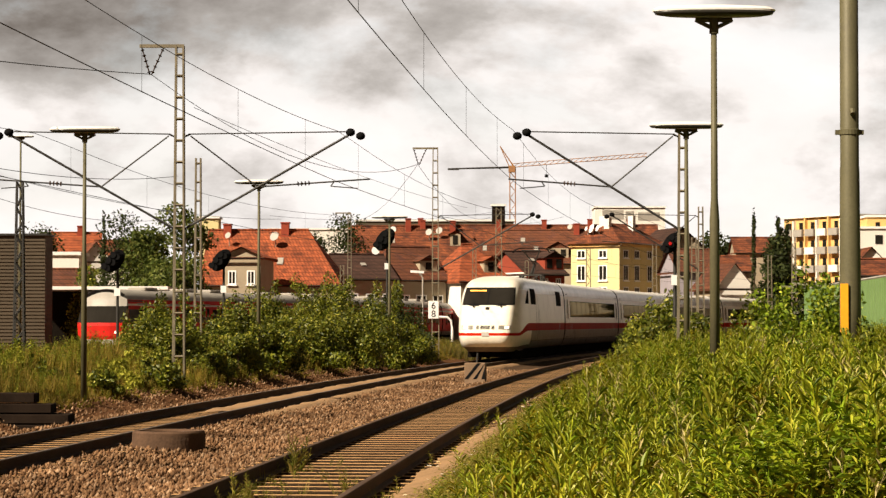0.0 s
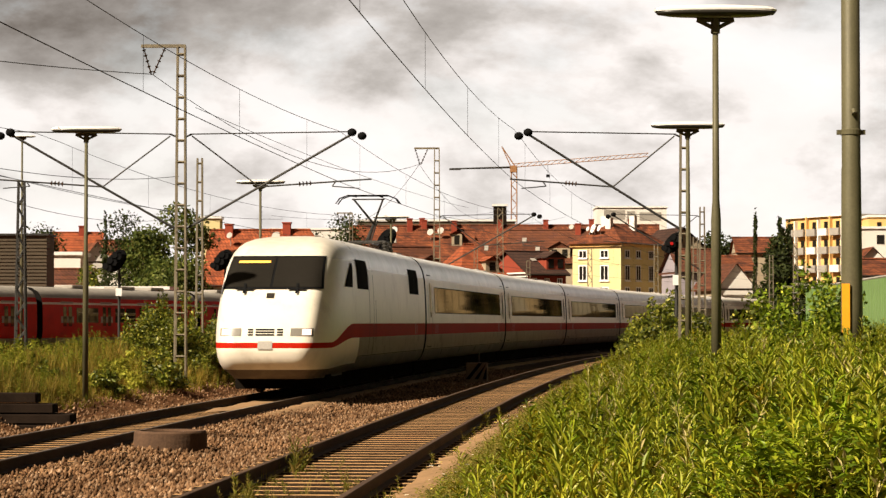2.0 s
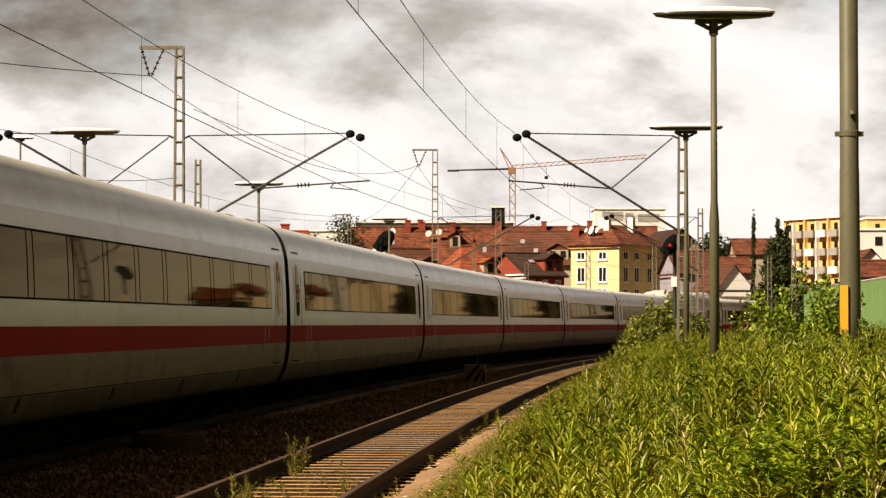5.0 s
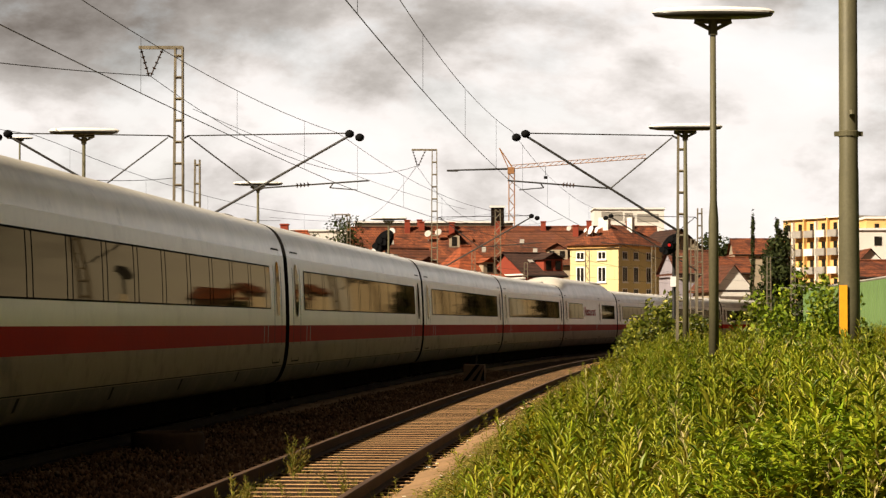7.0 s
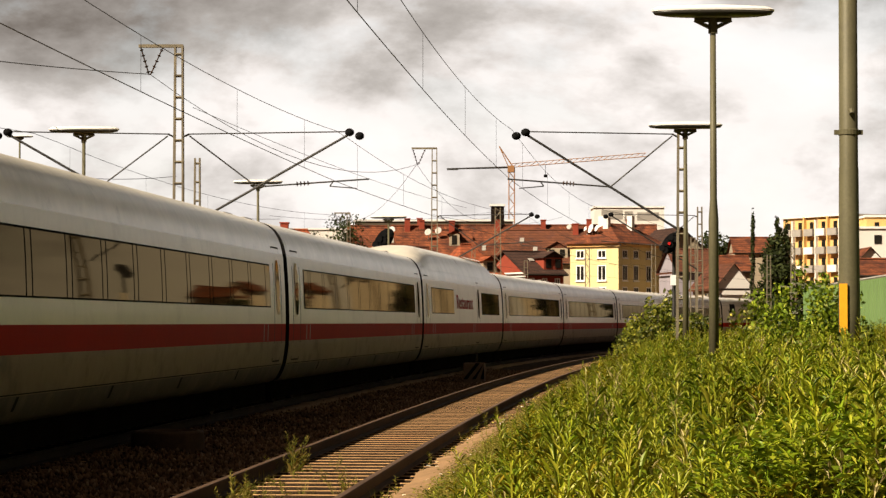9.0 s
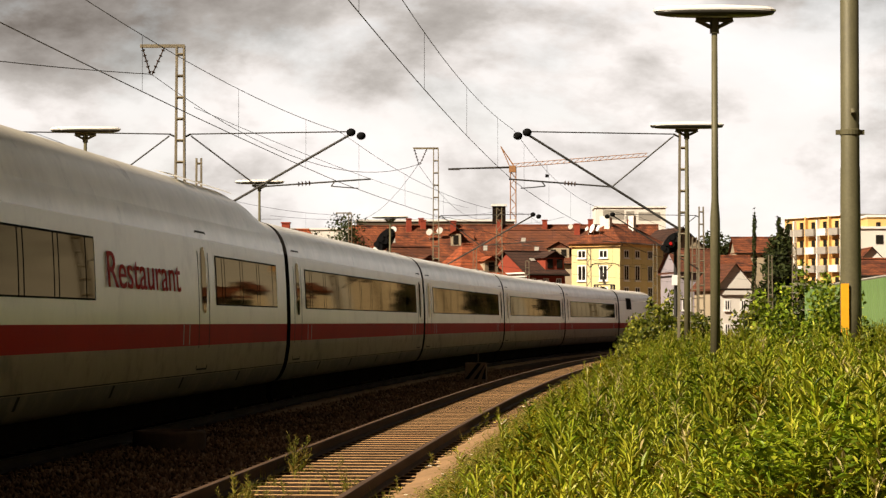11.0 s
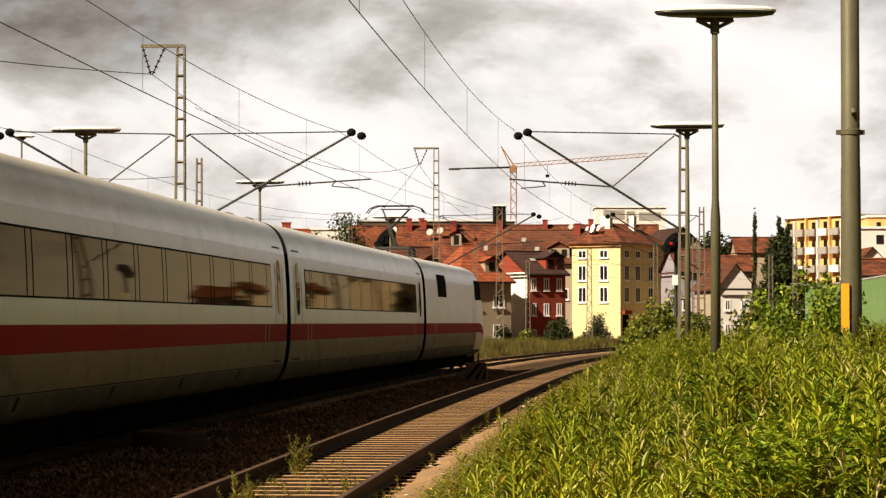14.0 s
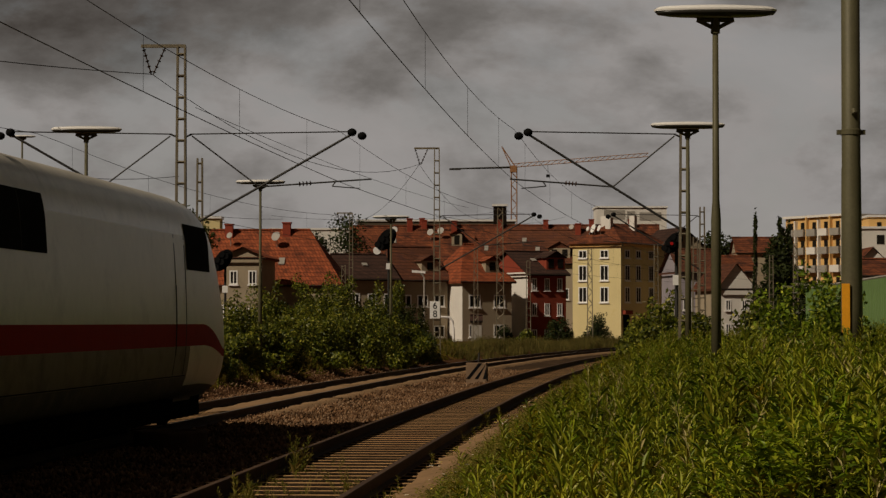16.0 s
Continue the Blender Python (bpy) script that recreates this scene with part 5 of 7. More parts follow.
def house(name, x, y, w, d, eave, ridge, rot=0.0, wall="beige", roof="roof_red", along=True, hips=(0, 0), floors=(), cols=3, label="", base=-0.6, ww=1.0, wh=1.4, chimneys=(), dormers=(), lights=(), dishes=(), frame="white", side_wall=None, side_cols=0, over=0.35):
    """A house whose front wall lies at local y = 0; the ridge runs along the front or across it."""
    ho = thing(name, label, "house", "houses behind the line", m=pose(x, y, 0, 0, 0, rot))
    bm = bmesh.new()
    box(bm, -w / 2, w / 2, 0, d, base, eave)
    if side_wall:
        bm.faces.ensure_lookup_table()
        bm.faces[4].material_index = 1
    if not along:
        for yy in (0.0, d):
            bm.faces.new([bm.verts.new(p) for p in ((-w / 2, yy, eave), (w / 2, yy, eave), (0, yy, ridge - 0.1))])
    elif not hips[0] or not hips[1]:
        for k, xx in enumerate((-w / 2, w / 2)):
            if not hips[k]:
                bm.faces.new([bm.verts.new(p) for p in ((xx, 0, eave), (xx, d, eave), (xx, d / 2, ridge - 0.1))])
    part("wall", bm, [M[wall], M[side_wall or wall]], ho)
    bm = bmesh.new()
    o = over
    if along:
        k = (ridge - eave) / (d / 2)
        e = eave - o * k
        a0, a1 = -w / 2 - o, w / 2 + o
        r0, r1 = -w / 2 - (o if not hips[0] else -hips[0]), w / 2 + (o if not hips[1] else -hips[1])
        lower = [(a0, -o, e), (a1, -o, e), (a1, d + o, e), (a0, d + o, e)]
        top = [(r0, d / 2, ridge), (r1, d / 2, ridge)]
    else:
        k = (ridge - eave) / (w / 2)
        e = eave - o * k
        lower = [(-w / 2 - o, -o, e), (w / 2 + o, -o, e), (w / 2 + o, d + o, e), (-w / 2 - o, d + o, e)]
        top = [(0, -o + hips[0], ridge), (0, d + o - hips[1], ridge)]
    th_ = 0.22
    lo = [bm.verts.new(p) for p in lower]
    lob = [bm.verts.new((p[0], p[1], p[2] - th_)) for p in lower]
    tp = [bm.verts.new(p) for p in top]
    if along:
        fs = [(lo[0], lo[1], tp[1], tp[0]), (lo[2], lo[3], tp[0], tp[1]), (lo[1], lo[2], tp[1]), (lo[3], lo[0], tp[0])]
    else:
        fs = [(lo[1], lo[2], tp[1], tp[0]), (lo[3], lo[0], tp[0], tp[1]), (lo[0], lo[1], tp[0]), (lo[2], lo[3], tp[1])]
    if along:
        keep = [True, True, bool(hips[1]), bool(hips[0])]
    else:
        keep = [True, True, bool(hips[0]), bool(hips[1])]
    for f, kp in zip(fs, keep):
        if kp:
            bm.faces.new(f)
    for i in range(4):
        bm.faces.new((lo[i], lob[i], lob[(i + 1) % 4], lo[(i + 1) % 4]))
    bmesh.ops.recalc_face_normals(bm, faces=bm.faces)
    part("roof", bm, M[roof], ho)
    if along:
        bm = bmesh.new()
        tube(bm, (top[0][0], top[0][1], ridge + 0.03), (top[1][0], top[1][1], ridge + 0.03), 0.12, 0.12, 6)
        part("ridge_cap", bm, M[roof], ho)
    bm = bmesh.new()
    tube(bm, (-w / 2 - o, -o - 0.08, e - 0.1), (w / 2 + o, -o - 0.08, e - 0.1), 0.07, 0.07, 6)
    part("gutter", bm, M["seam"], ho)
    for z in floors:
        for i in range(cols):
            window(ho, -w / 2 + w * (i + 0.5) / cols, 0.0, z, ww, wh, frame)
        for i in range(side_cols):
            window(ho, -w / 2, d * (i + 0.5) / side_cols, z, ww, wh, frame, axis="x")

    def roof_pt(u, v, lift=0.0):
        """A point of the front roof slope: u from -1 to 1 along it, v from eave to ridge."""
        if along:
            return Vector((u * w / 2, v * d / 2, eave + v * (ridge - eave) + lift))
        return Vector((-w / 2 * (1 - v), (u + 1) / 2 * d, eave + v * (ridge - eave) + lift))
    for u, v, hh in chimneys:
        p = roof_pt(u, v)
        bm = bmesh.new()
        box(bm, p.x - 0.35, p.x + 0.35, p.y - 0.3, p.y + 0.3, p.z - 0.6, p.z + hh)
        box(bm, p.x - 0.42, p.x + 0.42, p.y - 0.37, p.y + 0.37, p.z + hh, p.z + hh + 0.12)
        part("chimney", bm, M["brick"], ho, "brick chimney")
    for u, v, dw, dh in dormers:
        p = roof_pt(u, v)
        bm = bmesh.new()
        box(bm, p.x - dw / 2, p.x + dw / 2, p.y - 0.1, p.y + 2.2, p.z - 0.2, p.z + dh)
        do = part("dormer", bm, M[wall], ho)
        bm = bmesh.new()
        for sx in (-1, 1):
            vs = [bm.verts.new(q) for q in ((p.x + sx * (dw / 2 + 0.25), p.y - 0.35, p.z + dh - 0.05), (p.x, p.y - 0.35, p.z + dh + dw * 0.32), (p.x, p.y + 2.6, p.z + dh + dw * 0.32), (p.x + sx * (dw / 2 + 0.25), p.y + 2.6, p.z + dh - 0.05))]
            bm.faces.new(vs if sx < 0 else vs[::-1])
        bm.faces.new([bm.verts.new(q) for q in ((p.x - dw / 2, p.y - 0.1, p.z + dh), (p.x + dw / 2, p.y - 0.1, p.z + dh), (p.x, p.y - 0.1, p.z + dh + dw * 0.3))])
        part("dormer_roof", bm, M[roof], do)
        nw = max(1, int(dw / 1.1))
        for i in range(nw):
            bm = bmesh.new()
            xx = p.x - dw / 2 + dw * (i + 0.5) / nw
            box(bm, xx - 0.32, xx + 0.32, p.y - 0.14, p.y - 0.09, p.z + 0.1, p.z + dh - 0.15)
            part("dormer_window", bm, M["glass"], do)
    for u, v in lights:
        a, b = roof_pt(u, v, 0.06), roof_pt(u, min(1, v + 0.12), 0.06)
        bm = bmesh.new()
        dx = Vector((0.27, 0, 0)) if along else Vector((0, 0.27, 0))
        vs = [bm.verts.new(q) for q in (a - dx, a + dx, b + dx, b - dx)]
        f = bm.faces.new(vs)
        r = bmesh.ops.extrude_face_region(bm, geom=[f])
        bmesh.ops.translate(bm, vec=(0, -0.03, 0.08), verts=[g for g in r["geom"] if isinstance(g, bmesh.types.BMVert)])
        part("skylight", bm, M["sgrey"], ho, "pale grey skylight")
    for u, v, r in dishes:
        p = roof_pt(u, v, 0.6)
        r *= 0.75
        bm = bmesh.new()
        lathe(bm, [(0.05, 0.0), (r * 0.6, 0.06), (r, 0.16), (r * 0.98, 0.18)], 14, Matrix.Translation(p + Vector((0, -0.4, 0.2))) @ pose(0, 0, 0, 68, 0, -25))
        tube(bm, p + Vector((0, 0, -0.9)), p + Vector((0, -0.3, 0.2)), 0.04, 0.04, 6)
        part("satellite_dish", bm, M["sgrey"], ho, "pale grey satellite dish")
    return ho


# row of houses behind the line, from the yard to the street corner
house("house", -15.08, 215, 12.0, 9.0, 5.41, 10.05, -4, "beige", "roof_orange", hips=(0, 3.2), floors=(1.9,), cols=5, label="house with a large orange-red tiled roof and dormer", chimneys=((0.12, 0.93, 0.9), (-0.75, 0.9, 0.9)), dishes=((0.0, 0.68, 0.6), (-0.7, 0.7, 0.4)), lights=((0.1, 0.3), (-0.3, 0.25)))
house("house", -16.86, 205, 3.2, 8.0, 7.38, 8.09, -4, "beige", "roof_orange", along=False, floors=(1.8, 4.9), cols=2, label="small gabled front with beige wall and red roof", ww=0.7, wh=1.2)
house("house", -11.44, 245, 4.4, 8.0, 6.44, 8.6, -3, "plaster", "roof_orange", floors=(2.6,), cols=2, label="low white house with an orange tiled roof", lights=((0.3, 0.4),))
house("house", -7.08, 242, 5.2, 8.0, 6.27, 8.57, 22, "beige", "roof_dark", floors=(0.6, 3.2), cols=3, label="beige house with a dark brown roof", lights=((0.0, 0.45),), side_wall="plaster", ww=0.9)
house("house", -2.06, 246, 5.6, 9.0, 6.28, 9.43, 26, "beige", "roof_brown", hips=(1.2, 0), floors=(0.2, 3.3), cols=3, label="beige house with white end wall and brown roof", dormers=((0.45, 0.22, 1.9, 1.0),), side_wall="plaster", ww=1.2, wh=1.2)
house("house", 0.42, 300, 6.5, 12.0, 9.31, 13.35, 0, "beige", "roof_red", floors=(), label="tall gabled house with yellow-brown gable", chimneys=((0.3, 0.9, 1.2),), dormers=((0.4, 0.5, 1.3, 1.4),), dishes=((-0.6, 0.7, 0.6), (-0.2, 0.75, 0.6)))
house("house", 4.46, 246, 5.6, 8.5, 6.17, 9.71, 26, "beige", "roof_orange", hips=(2.2, 2.2), floors=(0.2, 3.2), cols=2, label="beige house with a steep hipped red roof and white end wall", side_wall="plaster", ww=1.3, wh=1.3, dormers=((0.35, 0.2, 1.5, 1.1),))
house("house", 10.77, 252, 4.5, 9.0, 6.92, 9.15, 26, "brick", "roof_dark", floors=(-0.3, 2.4, 5.0), cols=3, label="dark red brick house with white window frames", side_wall="plaster", ww=0.62, wh=1.3, lights=((-0.1, 0.5),), dormers=((0.6, 0.15, 2.2, 1.2),))
house("house", 7.36, 262, 3.2, 8.0, 6.89, 8.96, 26, "beige", "roof_red", floors=(0.2, 3.2), cols=1, label="narrow beige house with white end wall", side_wall="plaster", ww=1.2)
# long red roofs further up the street
house("apartment_block", 11.19, 330, 36.0, 12.0, 9.45, 15.13, -3, "beige", "roof_red", floors=(5.0,), cols=16, label="long block with a continuous red tiled roof", chimneys=((-0.8, 0.95, 1.2), (-0.55, 0.9, 1.1), (-0.2, 0.92, 1.1), (0.15, 0.9, 1.2), (0.5, 0.93, 1.1), (0.8, 0.9, 1.2)), dormers=((-0.45, 0.55, 1.5, 1.2), (0.1, 0.45, 2.0, 1.2), (0.55, 0.5, 1.6, 1.1), (-0.75, 0.35, 1.8, 1.2)), lights=((-0.3, 0.35), (0.3, 0.6), (0.4, 0.3), (-0.6, 0.65), (0.7, 0.4)), dishes=((-0.9, 0.55, 0.7), (-0.72, 0.6, 0.6), (0.35, 0.8, 0.5)))
house("apartment_block", 15.05, 300, 14.0, 10.0, 9.31, 13.28, -6, "beige", "roof_brown", floors=(4.5,), cols=7, label="block with brown tiled roof and dormers", dormers=((-0.1, 0.12, 2.6, 1.1), (0.55, 0.12, 2.6, 1.1)), lights=((-0.5, 0.3), (-0.75, 0.6)), chimneys=((0.2, 0.9, 1.1),))
house("house", -6.24, 320, 11.0, 10.0, 9.81, 14.57, 5, "beige", "roof_red", floors=(), label="house with a weathered red roof", chimneys=((0.4, 0.9, 1.4), (0.75, 0.9, 1.2)), lights=((0.0, 0.5),))
house("house", 3.19, 232, 1.0, 1.0, 2.0, 2.4, 0, "sgrey", "roof_dark", label="small grey trackside hut with a dark roof", over=0.1)


def corner_house():
    """The yellow house: two street fronts that meet at a corner."""
    cx, cy = 20.34, 278.0
    ho = thing("house", "yellow corner house with hipped red roof and white window frames", "house", "houses behind the line", m=pose(cx, cy, 0, 0, 0, -35))
    e, b = 10.43, -1.6
    w1, w2 = 6.5, 9.9      # front to the left and front to the right of the corner
    bm = bmesh.new()
    box(bm, -w1, 0, 0, w2, b, e)
    part("wall", bm, M["yellow"], ho)
    bm = bmesh.new()
    box(bm, -w1 - 0.25, 0.25, -0.25, w2 + 0.25, e, e + 0.35)
    part("cornice", bm, M["apricot"], ho)
    bm = bmesh.new()
    o, rz = 0.55, 13.27
    lo = [bm.verts.new(p) for p in ((-w1 - o, -o, e + 0.35), (o, -o, e + 0.35), (o, w2 + o, e + 0.35), (-w1 - o, w2 + o, e + 0.35))]
    tp = [bm.verts.new(p) for p in ((-w1 / 2, 3.2, rz), (-w1 / 2, w2 - 2.6, rz))]
    for f in ((lo[0], lo[1], tp[0]), (lo[1], lo[2], tp[1], tp[0]), (lo[2], lo[3], tp[1]), (lo[3], lo[0], tp[0], tp[1]), (lo[3], lo[2], lo[1], lo[0])):
        bm.faces.new(f)
    part("roof", bm, M["roof_red"], ho)
    for z, h in ((4.0, 1.8), (6.5, 1.8), (9.1, 0.95)):
        for x in (-5.1, -2.2):
            window(ho, x, 0.0, z, 1.15, h)
        for y in (1.4, 3.9, 6.8):
            window(ho, 0.0, y, z, 1.1, h, nrm=1, axis="x")
    bm = bmesh.new()
    box(bm, -0.05, 0.06, 0.45, 1.75, b, 2.6)
    part("door", bm, M["black"], ho, "dark recessed entrance door")
    bm = bmesh.new()
    box(bm, 0.0, 0.45, 0.25, 1.95, 2.65, 3.1)
    part("door_canopy", bm, M["brick"], ho)
    for x, y, hh in ((-5.2, 5.0, 1.5), (-2.2, 6.5, 1.5), (-3.0, 2.4, 1.2)):
        bm = bmesh.new()
        box(bm, x - 0.35, x + 0.35, y - 0.3, y + 0.3, rz - 1.6, rz - 0.6 + hh)
        part("chimney", bm, M["plaster"], ho, "pale rendered chimney")
    for dx, r in ((-4.2, 0.55), (-3.4, 0.4), (-4.9, 0.3)):
        bm = bmesh.new()
        lathe(bm, [(0.05, 0.0), (r * 0.6, 0.06), (r, 0.16), (r * 0.98, 0.18)], 14, Matrix.Translation((dx, 1.0, e + 2.1)) @ pose(0, 0, 0, 70, 0, -30))
        tube(bm, (dx, 1.3, e + 0.9), (dx, 1.0, e + 2.1), 0.05, 0.05, 6)
        part("satellite_dish", bm, M["shade_top"], ho, "pale satellite dish")


corner_house()


def flat_block(name, x, y, w, d, h, base, label, wall="plaster", rot=0, openings=(), pane="glass"):
    b = thing(name, label, "building", "houses behind the line", m=pose(x, y, 0, 0, 0, rot))
    bm = bmesh.new()
    box(bm, -w / 2, w / 2, 0, d, base, h)
    part("wall", bm, M[wall], b)
    bm = bmesh.new()
    box(bm, -w / 2 - 0.2, w / 2 + 0.2, -0.2, d + 0.2, h, h + 0.3)
    part("roof_edge", bm, M["shade_top"], b)
    for x0, x1, z0, z1 in openings:
        bm = bmesh.new()
        box(bm, x0, x1, -0.06, 0.02, z0, z1)
        part("window", bm, M[pane], b)
    return b


flat_block("apartment_block", 33.37, 430, 12.4, 9, 21.99, 0, "white modern block with flat roof", "plaster", 0, ((-4.9, -1.2, 19.99, 21.59), (1.4, 5.2, 19.79, 21.19), (-0.8, 0.6, 19.59, 21.39)), "sgrey")
flat_block("apartment_block", -21.86, 420, 16, 9, 17.71, 0, "pale distant block with flat roof", "plaster")
flat_block("apartment_block", -1.12, 400, 26, 10, 18.34, 0, "long flat-roofed block behind the red roofs", "shed")
flat_block("apartment_block", -31.59, 330, 2.6, 4, 15.82, 0, "small yellow top storey behind the roofs", "yellow")
flat_block("chimney_tower", 8.45, 360, 1.9, 2, 18.94, 0, "dark square chimney tower", "timber")
house("house", 28.5, 290, 6.0, 9.0, 10.54, 13.1, 12, "beige", "roof_dark", along=False, floors=(1.0, 4.0, 6.8), cols=3, label="grey-brown gabled house with wide eaves", over=0.9)
house("house", 27.76, 262, 4.4, 9.0, 7.37, 9.69, 8, "violet", "roof_brown", floors=(0.3, 3.0), cols=3, label="grey-violet rendered house with brown roof")
house("house", 29.54, 245, 3.4, 9.0, 5.58, 7.69, 10, "plaster", "roof_brown", along=False, floors=(0.5, 2.9), cols=2, label="small cream gabled house with red-brown roof", ww=0.6, wh=1.1, side_wall="beige")
house("house", 32.01, 275, 6.0, 8.0, 7.65, 9.31, 0, "beige", "roof_red", floors=(), label="low house with red roof behind the gable")
house("house", 49.52, 380, 7.0, 8.0, 12.83, 15.13, 0, "beige", "roof_red", floors=(), label="distant house with red roof on the slope")
house("house", -36.26, 255, 2.6, 8.0, 8.58, 10.18, 15, "plaster", "roof_red", along=False, floors=(2.2, 4.6), cols=1, label="white gabled house with red roof")
house("house", -45.23, 300, 6.0, 8.0, 10.28, 12.93, 8, "plaster", "roof_orange", floors=(5.0,), cols=3, label="house with bright red tiled roof", chimneys=((0.2, 0.9, 1),))
house("house", -37.67, 285, 6.5, 8.0, 9.39, 11.44, 0, "plaster", "roof_red", floors=(), label="house with low red roof among trees")
flat_block("garage_block", -33.76, 215, 3.4, 5, 7.66, -0.3, "white flat-roofed garage block", "plaster")
house("house", -29.66, 190, 3.6, 5, 4.63, 5.91, 0, "beige", "roof_brown", floors=(), label="low shed with red-brown roof")


def apartment():
    """Apricot apartment house with white balconies, seen along its front."""
    b = thing("apartment_house", "apricot and white apartment house with rows of balconies", "building", m=pose(59.38, 360, 0, 0, 0, -62))
    e = 17.52
    L = 14.5
    bm = bmesh.new()
    box(bm, -L, 0, 0, 12, -2, e)
    part("wall", bm, M["apricot"], b)
    bm = bmesh.new()
    box(bm, -L - 0.3, 0.3, -0.4, 12.3, e, e + 0.35)
    part("roof", bm, M["plaster"], b, "flat white roof edge")
    for i in range(5):
        for j in range(6):
            x, z = -L + 1.45 + i * 2.9, e - 2.7 - j * 2.75
            if z < 1:
                continue
            bm = bmesh.new()
            box(bm, x - 0.45, x + 0.45, -0.03, 0.05, z + 0.1, z + 2.0)
            part("window", bm, M["glass"], b)
            bm = bmesh.new()
            box(bm, x - 1.1, x + 1.1, -0.8, 0, z - 0.12, z + 0.06)
            box(bm, x - 1.1, x + 1.1, -0.8, -0.72, z + 0.06, z + 0.95)
            box(bm, x - 1.1, x - 1.02, -0.72, 0, z + 0.06, z + 0.95)
            box(bm, x + 1.02, x + 1.1, -0.72, 0, z + 0.06, z + 0.95)
            part("balcony", bm, M["sgrey"] if (i + j) % 3 else M["plaster"], b, "white balcony")
        bm = bmesh.new()
        box(bm, -L + 2.75 + i * 2.9, -L + 3.05 + i * 2.9, -0.5, 0.0, 0, e - 0.4 + 0.5 * (i % 2))
        part("wall_fin", bm, M["apricot"] if i % 2 else M["plaster"], b)


apartment()
flat_block("apartment_house", 59.49, 330, 5.6, 8, 14.44, 0, "white apartment house with yellow attic storey", "plaster", 0, ((-0.6, 0.4, 12.37, 13.59), (1.4, 2.4, 12.37, 13.59)))
flat_block("apartment_house", 60.31, 331, 4.6, 6, 16.05, 14.44, "yellow attic storey of an apartment house", "apricot", 0, ((-1.2, -0.6, 14.59, 15.36),))
house("house", 35.36, 200, 2.2, 5, 6.78, 7.94, 0, "plaster", "roof_red", along=False, floors=(), label="small white gabled house with red roof")
house("house", 32.53, 180, 3.0, 5, 5.39, 6.44, 0, "plaster", "roof_red", floors=(3.9,), cols=2, label="low white house with red roof", ww=0.5, wh=0.6)


def green_barrier():
    """Green panel wall beside the platform."""
    w = thing("barrier_wall", "green panelled noise barrier wall", "wall", kind="structure")
    # near stretch lies out of view, added for reflections in the train windows
    a, b = Vector((17.65, 118, 0)), Vector((11.0, 5.0, 0))
    n = 46
    q = b - a
    ang = math.atan2(q.y, q.x)
    bm = bmesh.new()
    ll = q.length / n
    box(bm, 0.02, ll - 0.02, -0.05, 0.05, 0.3, 3.32)
    for k in range(5):
        box(bm, ll * (k + 0.5) / 5 - 0.03, ll * (k + 0.5) / 5 + 0.03, -0.08, -0.05, 0.3, 3.3)
    first = None
    for i in range(n):
        if first is None:
            first = ob = part("panel", bm, M["green_wall"], w)
        else:
            ob = new("panel", first.data)
            ob.parent = w
        ob.matrix_basis = Matrix.Translation(a + q * i / n) @ Matrix.Rotation(ang, 4, "Z")
    bm = bmesh.new()
    tube(bm, a + Vector((0, 0, 3.36)), b + Vector((0, 0, 3.36)), 0.06, 0.06, 6)
    part("coping", bm, M["sgrey"], w)


green_barrier()


def yard_shed():
    """Grey corrugated hall beside the far line."""
    sh = thing("corrugated_shed", "grey corrugated metal shed with a dark open bay", "shed", m=pose(0, 0, 0))
    D = 152.0
    x0, x1 = -32.98, -24.79
    top = 7.15
    bm = bmesh.new()
    box(bm, x0, x1, D, D + 3, -0.3, top)
    part("wall", bm, M["shed"], sh)
    bm = bmesh.new()
    z = 0.0
    while z < top - 0.1:
        box(bm, x0, x1 + 0.03, D - 0.05, D, z, z + 0.11)
        z += 0.22
    ob = part("cladding", bm, M["shed"], sh, "horizontal corrugated cladding")
    ob["kind"] = "stuff"
    bm = bmesh.new()
    box(bm, x0 - 0.1, x1 + 0.15, D - 0.15, D + 3, top, top + 0.12)
    part("roof", bm, M["dark_steel"], sh)
    xa, xb = -31.2, -19.79
    ba = thing("open_shelter", "dark open yard shelter with a pale flat roof", "shed", m=pose(0, 0, 0))
    bm = bmesh.new()
    box(bm, xa, xb, 176, 184, 4.09, 4.33)
    part("roof", bm, M["shade_top"], ba)
    # back wall near black: the shelter's inner shade is put into its colour
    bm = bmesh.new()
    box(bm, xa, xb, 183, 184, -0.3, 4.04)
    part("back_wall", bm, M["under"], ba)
    for k in range(5):
        bm = bmesh.new()
        xx = xa + (xb - xa) * k / 4
        box(bm, xx - 0.1, xx + 0.1, 176.1, 176.3, -0.3, 4.04)
        part("post", bm, M["dark_steel"], ba)


yard_shed()


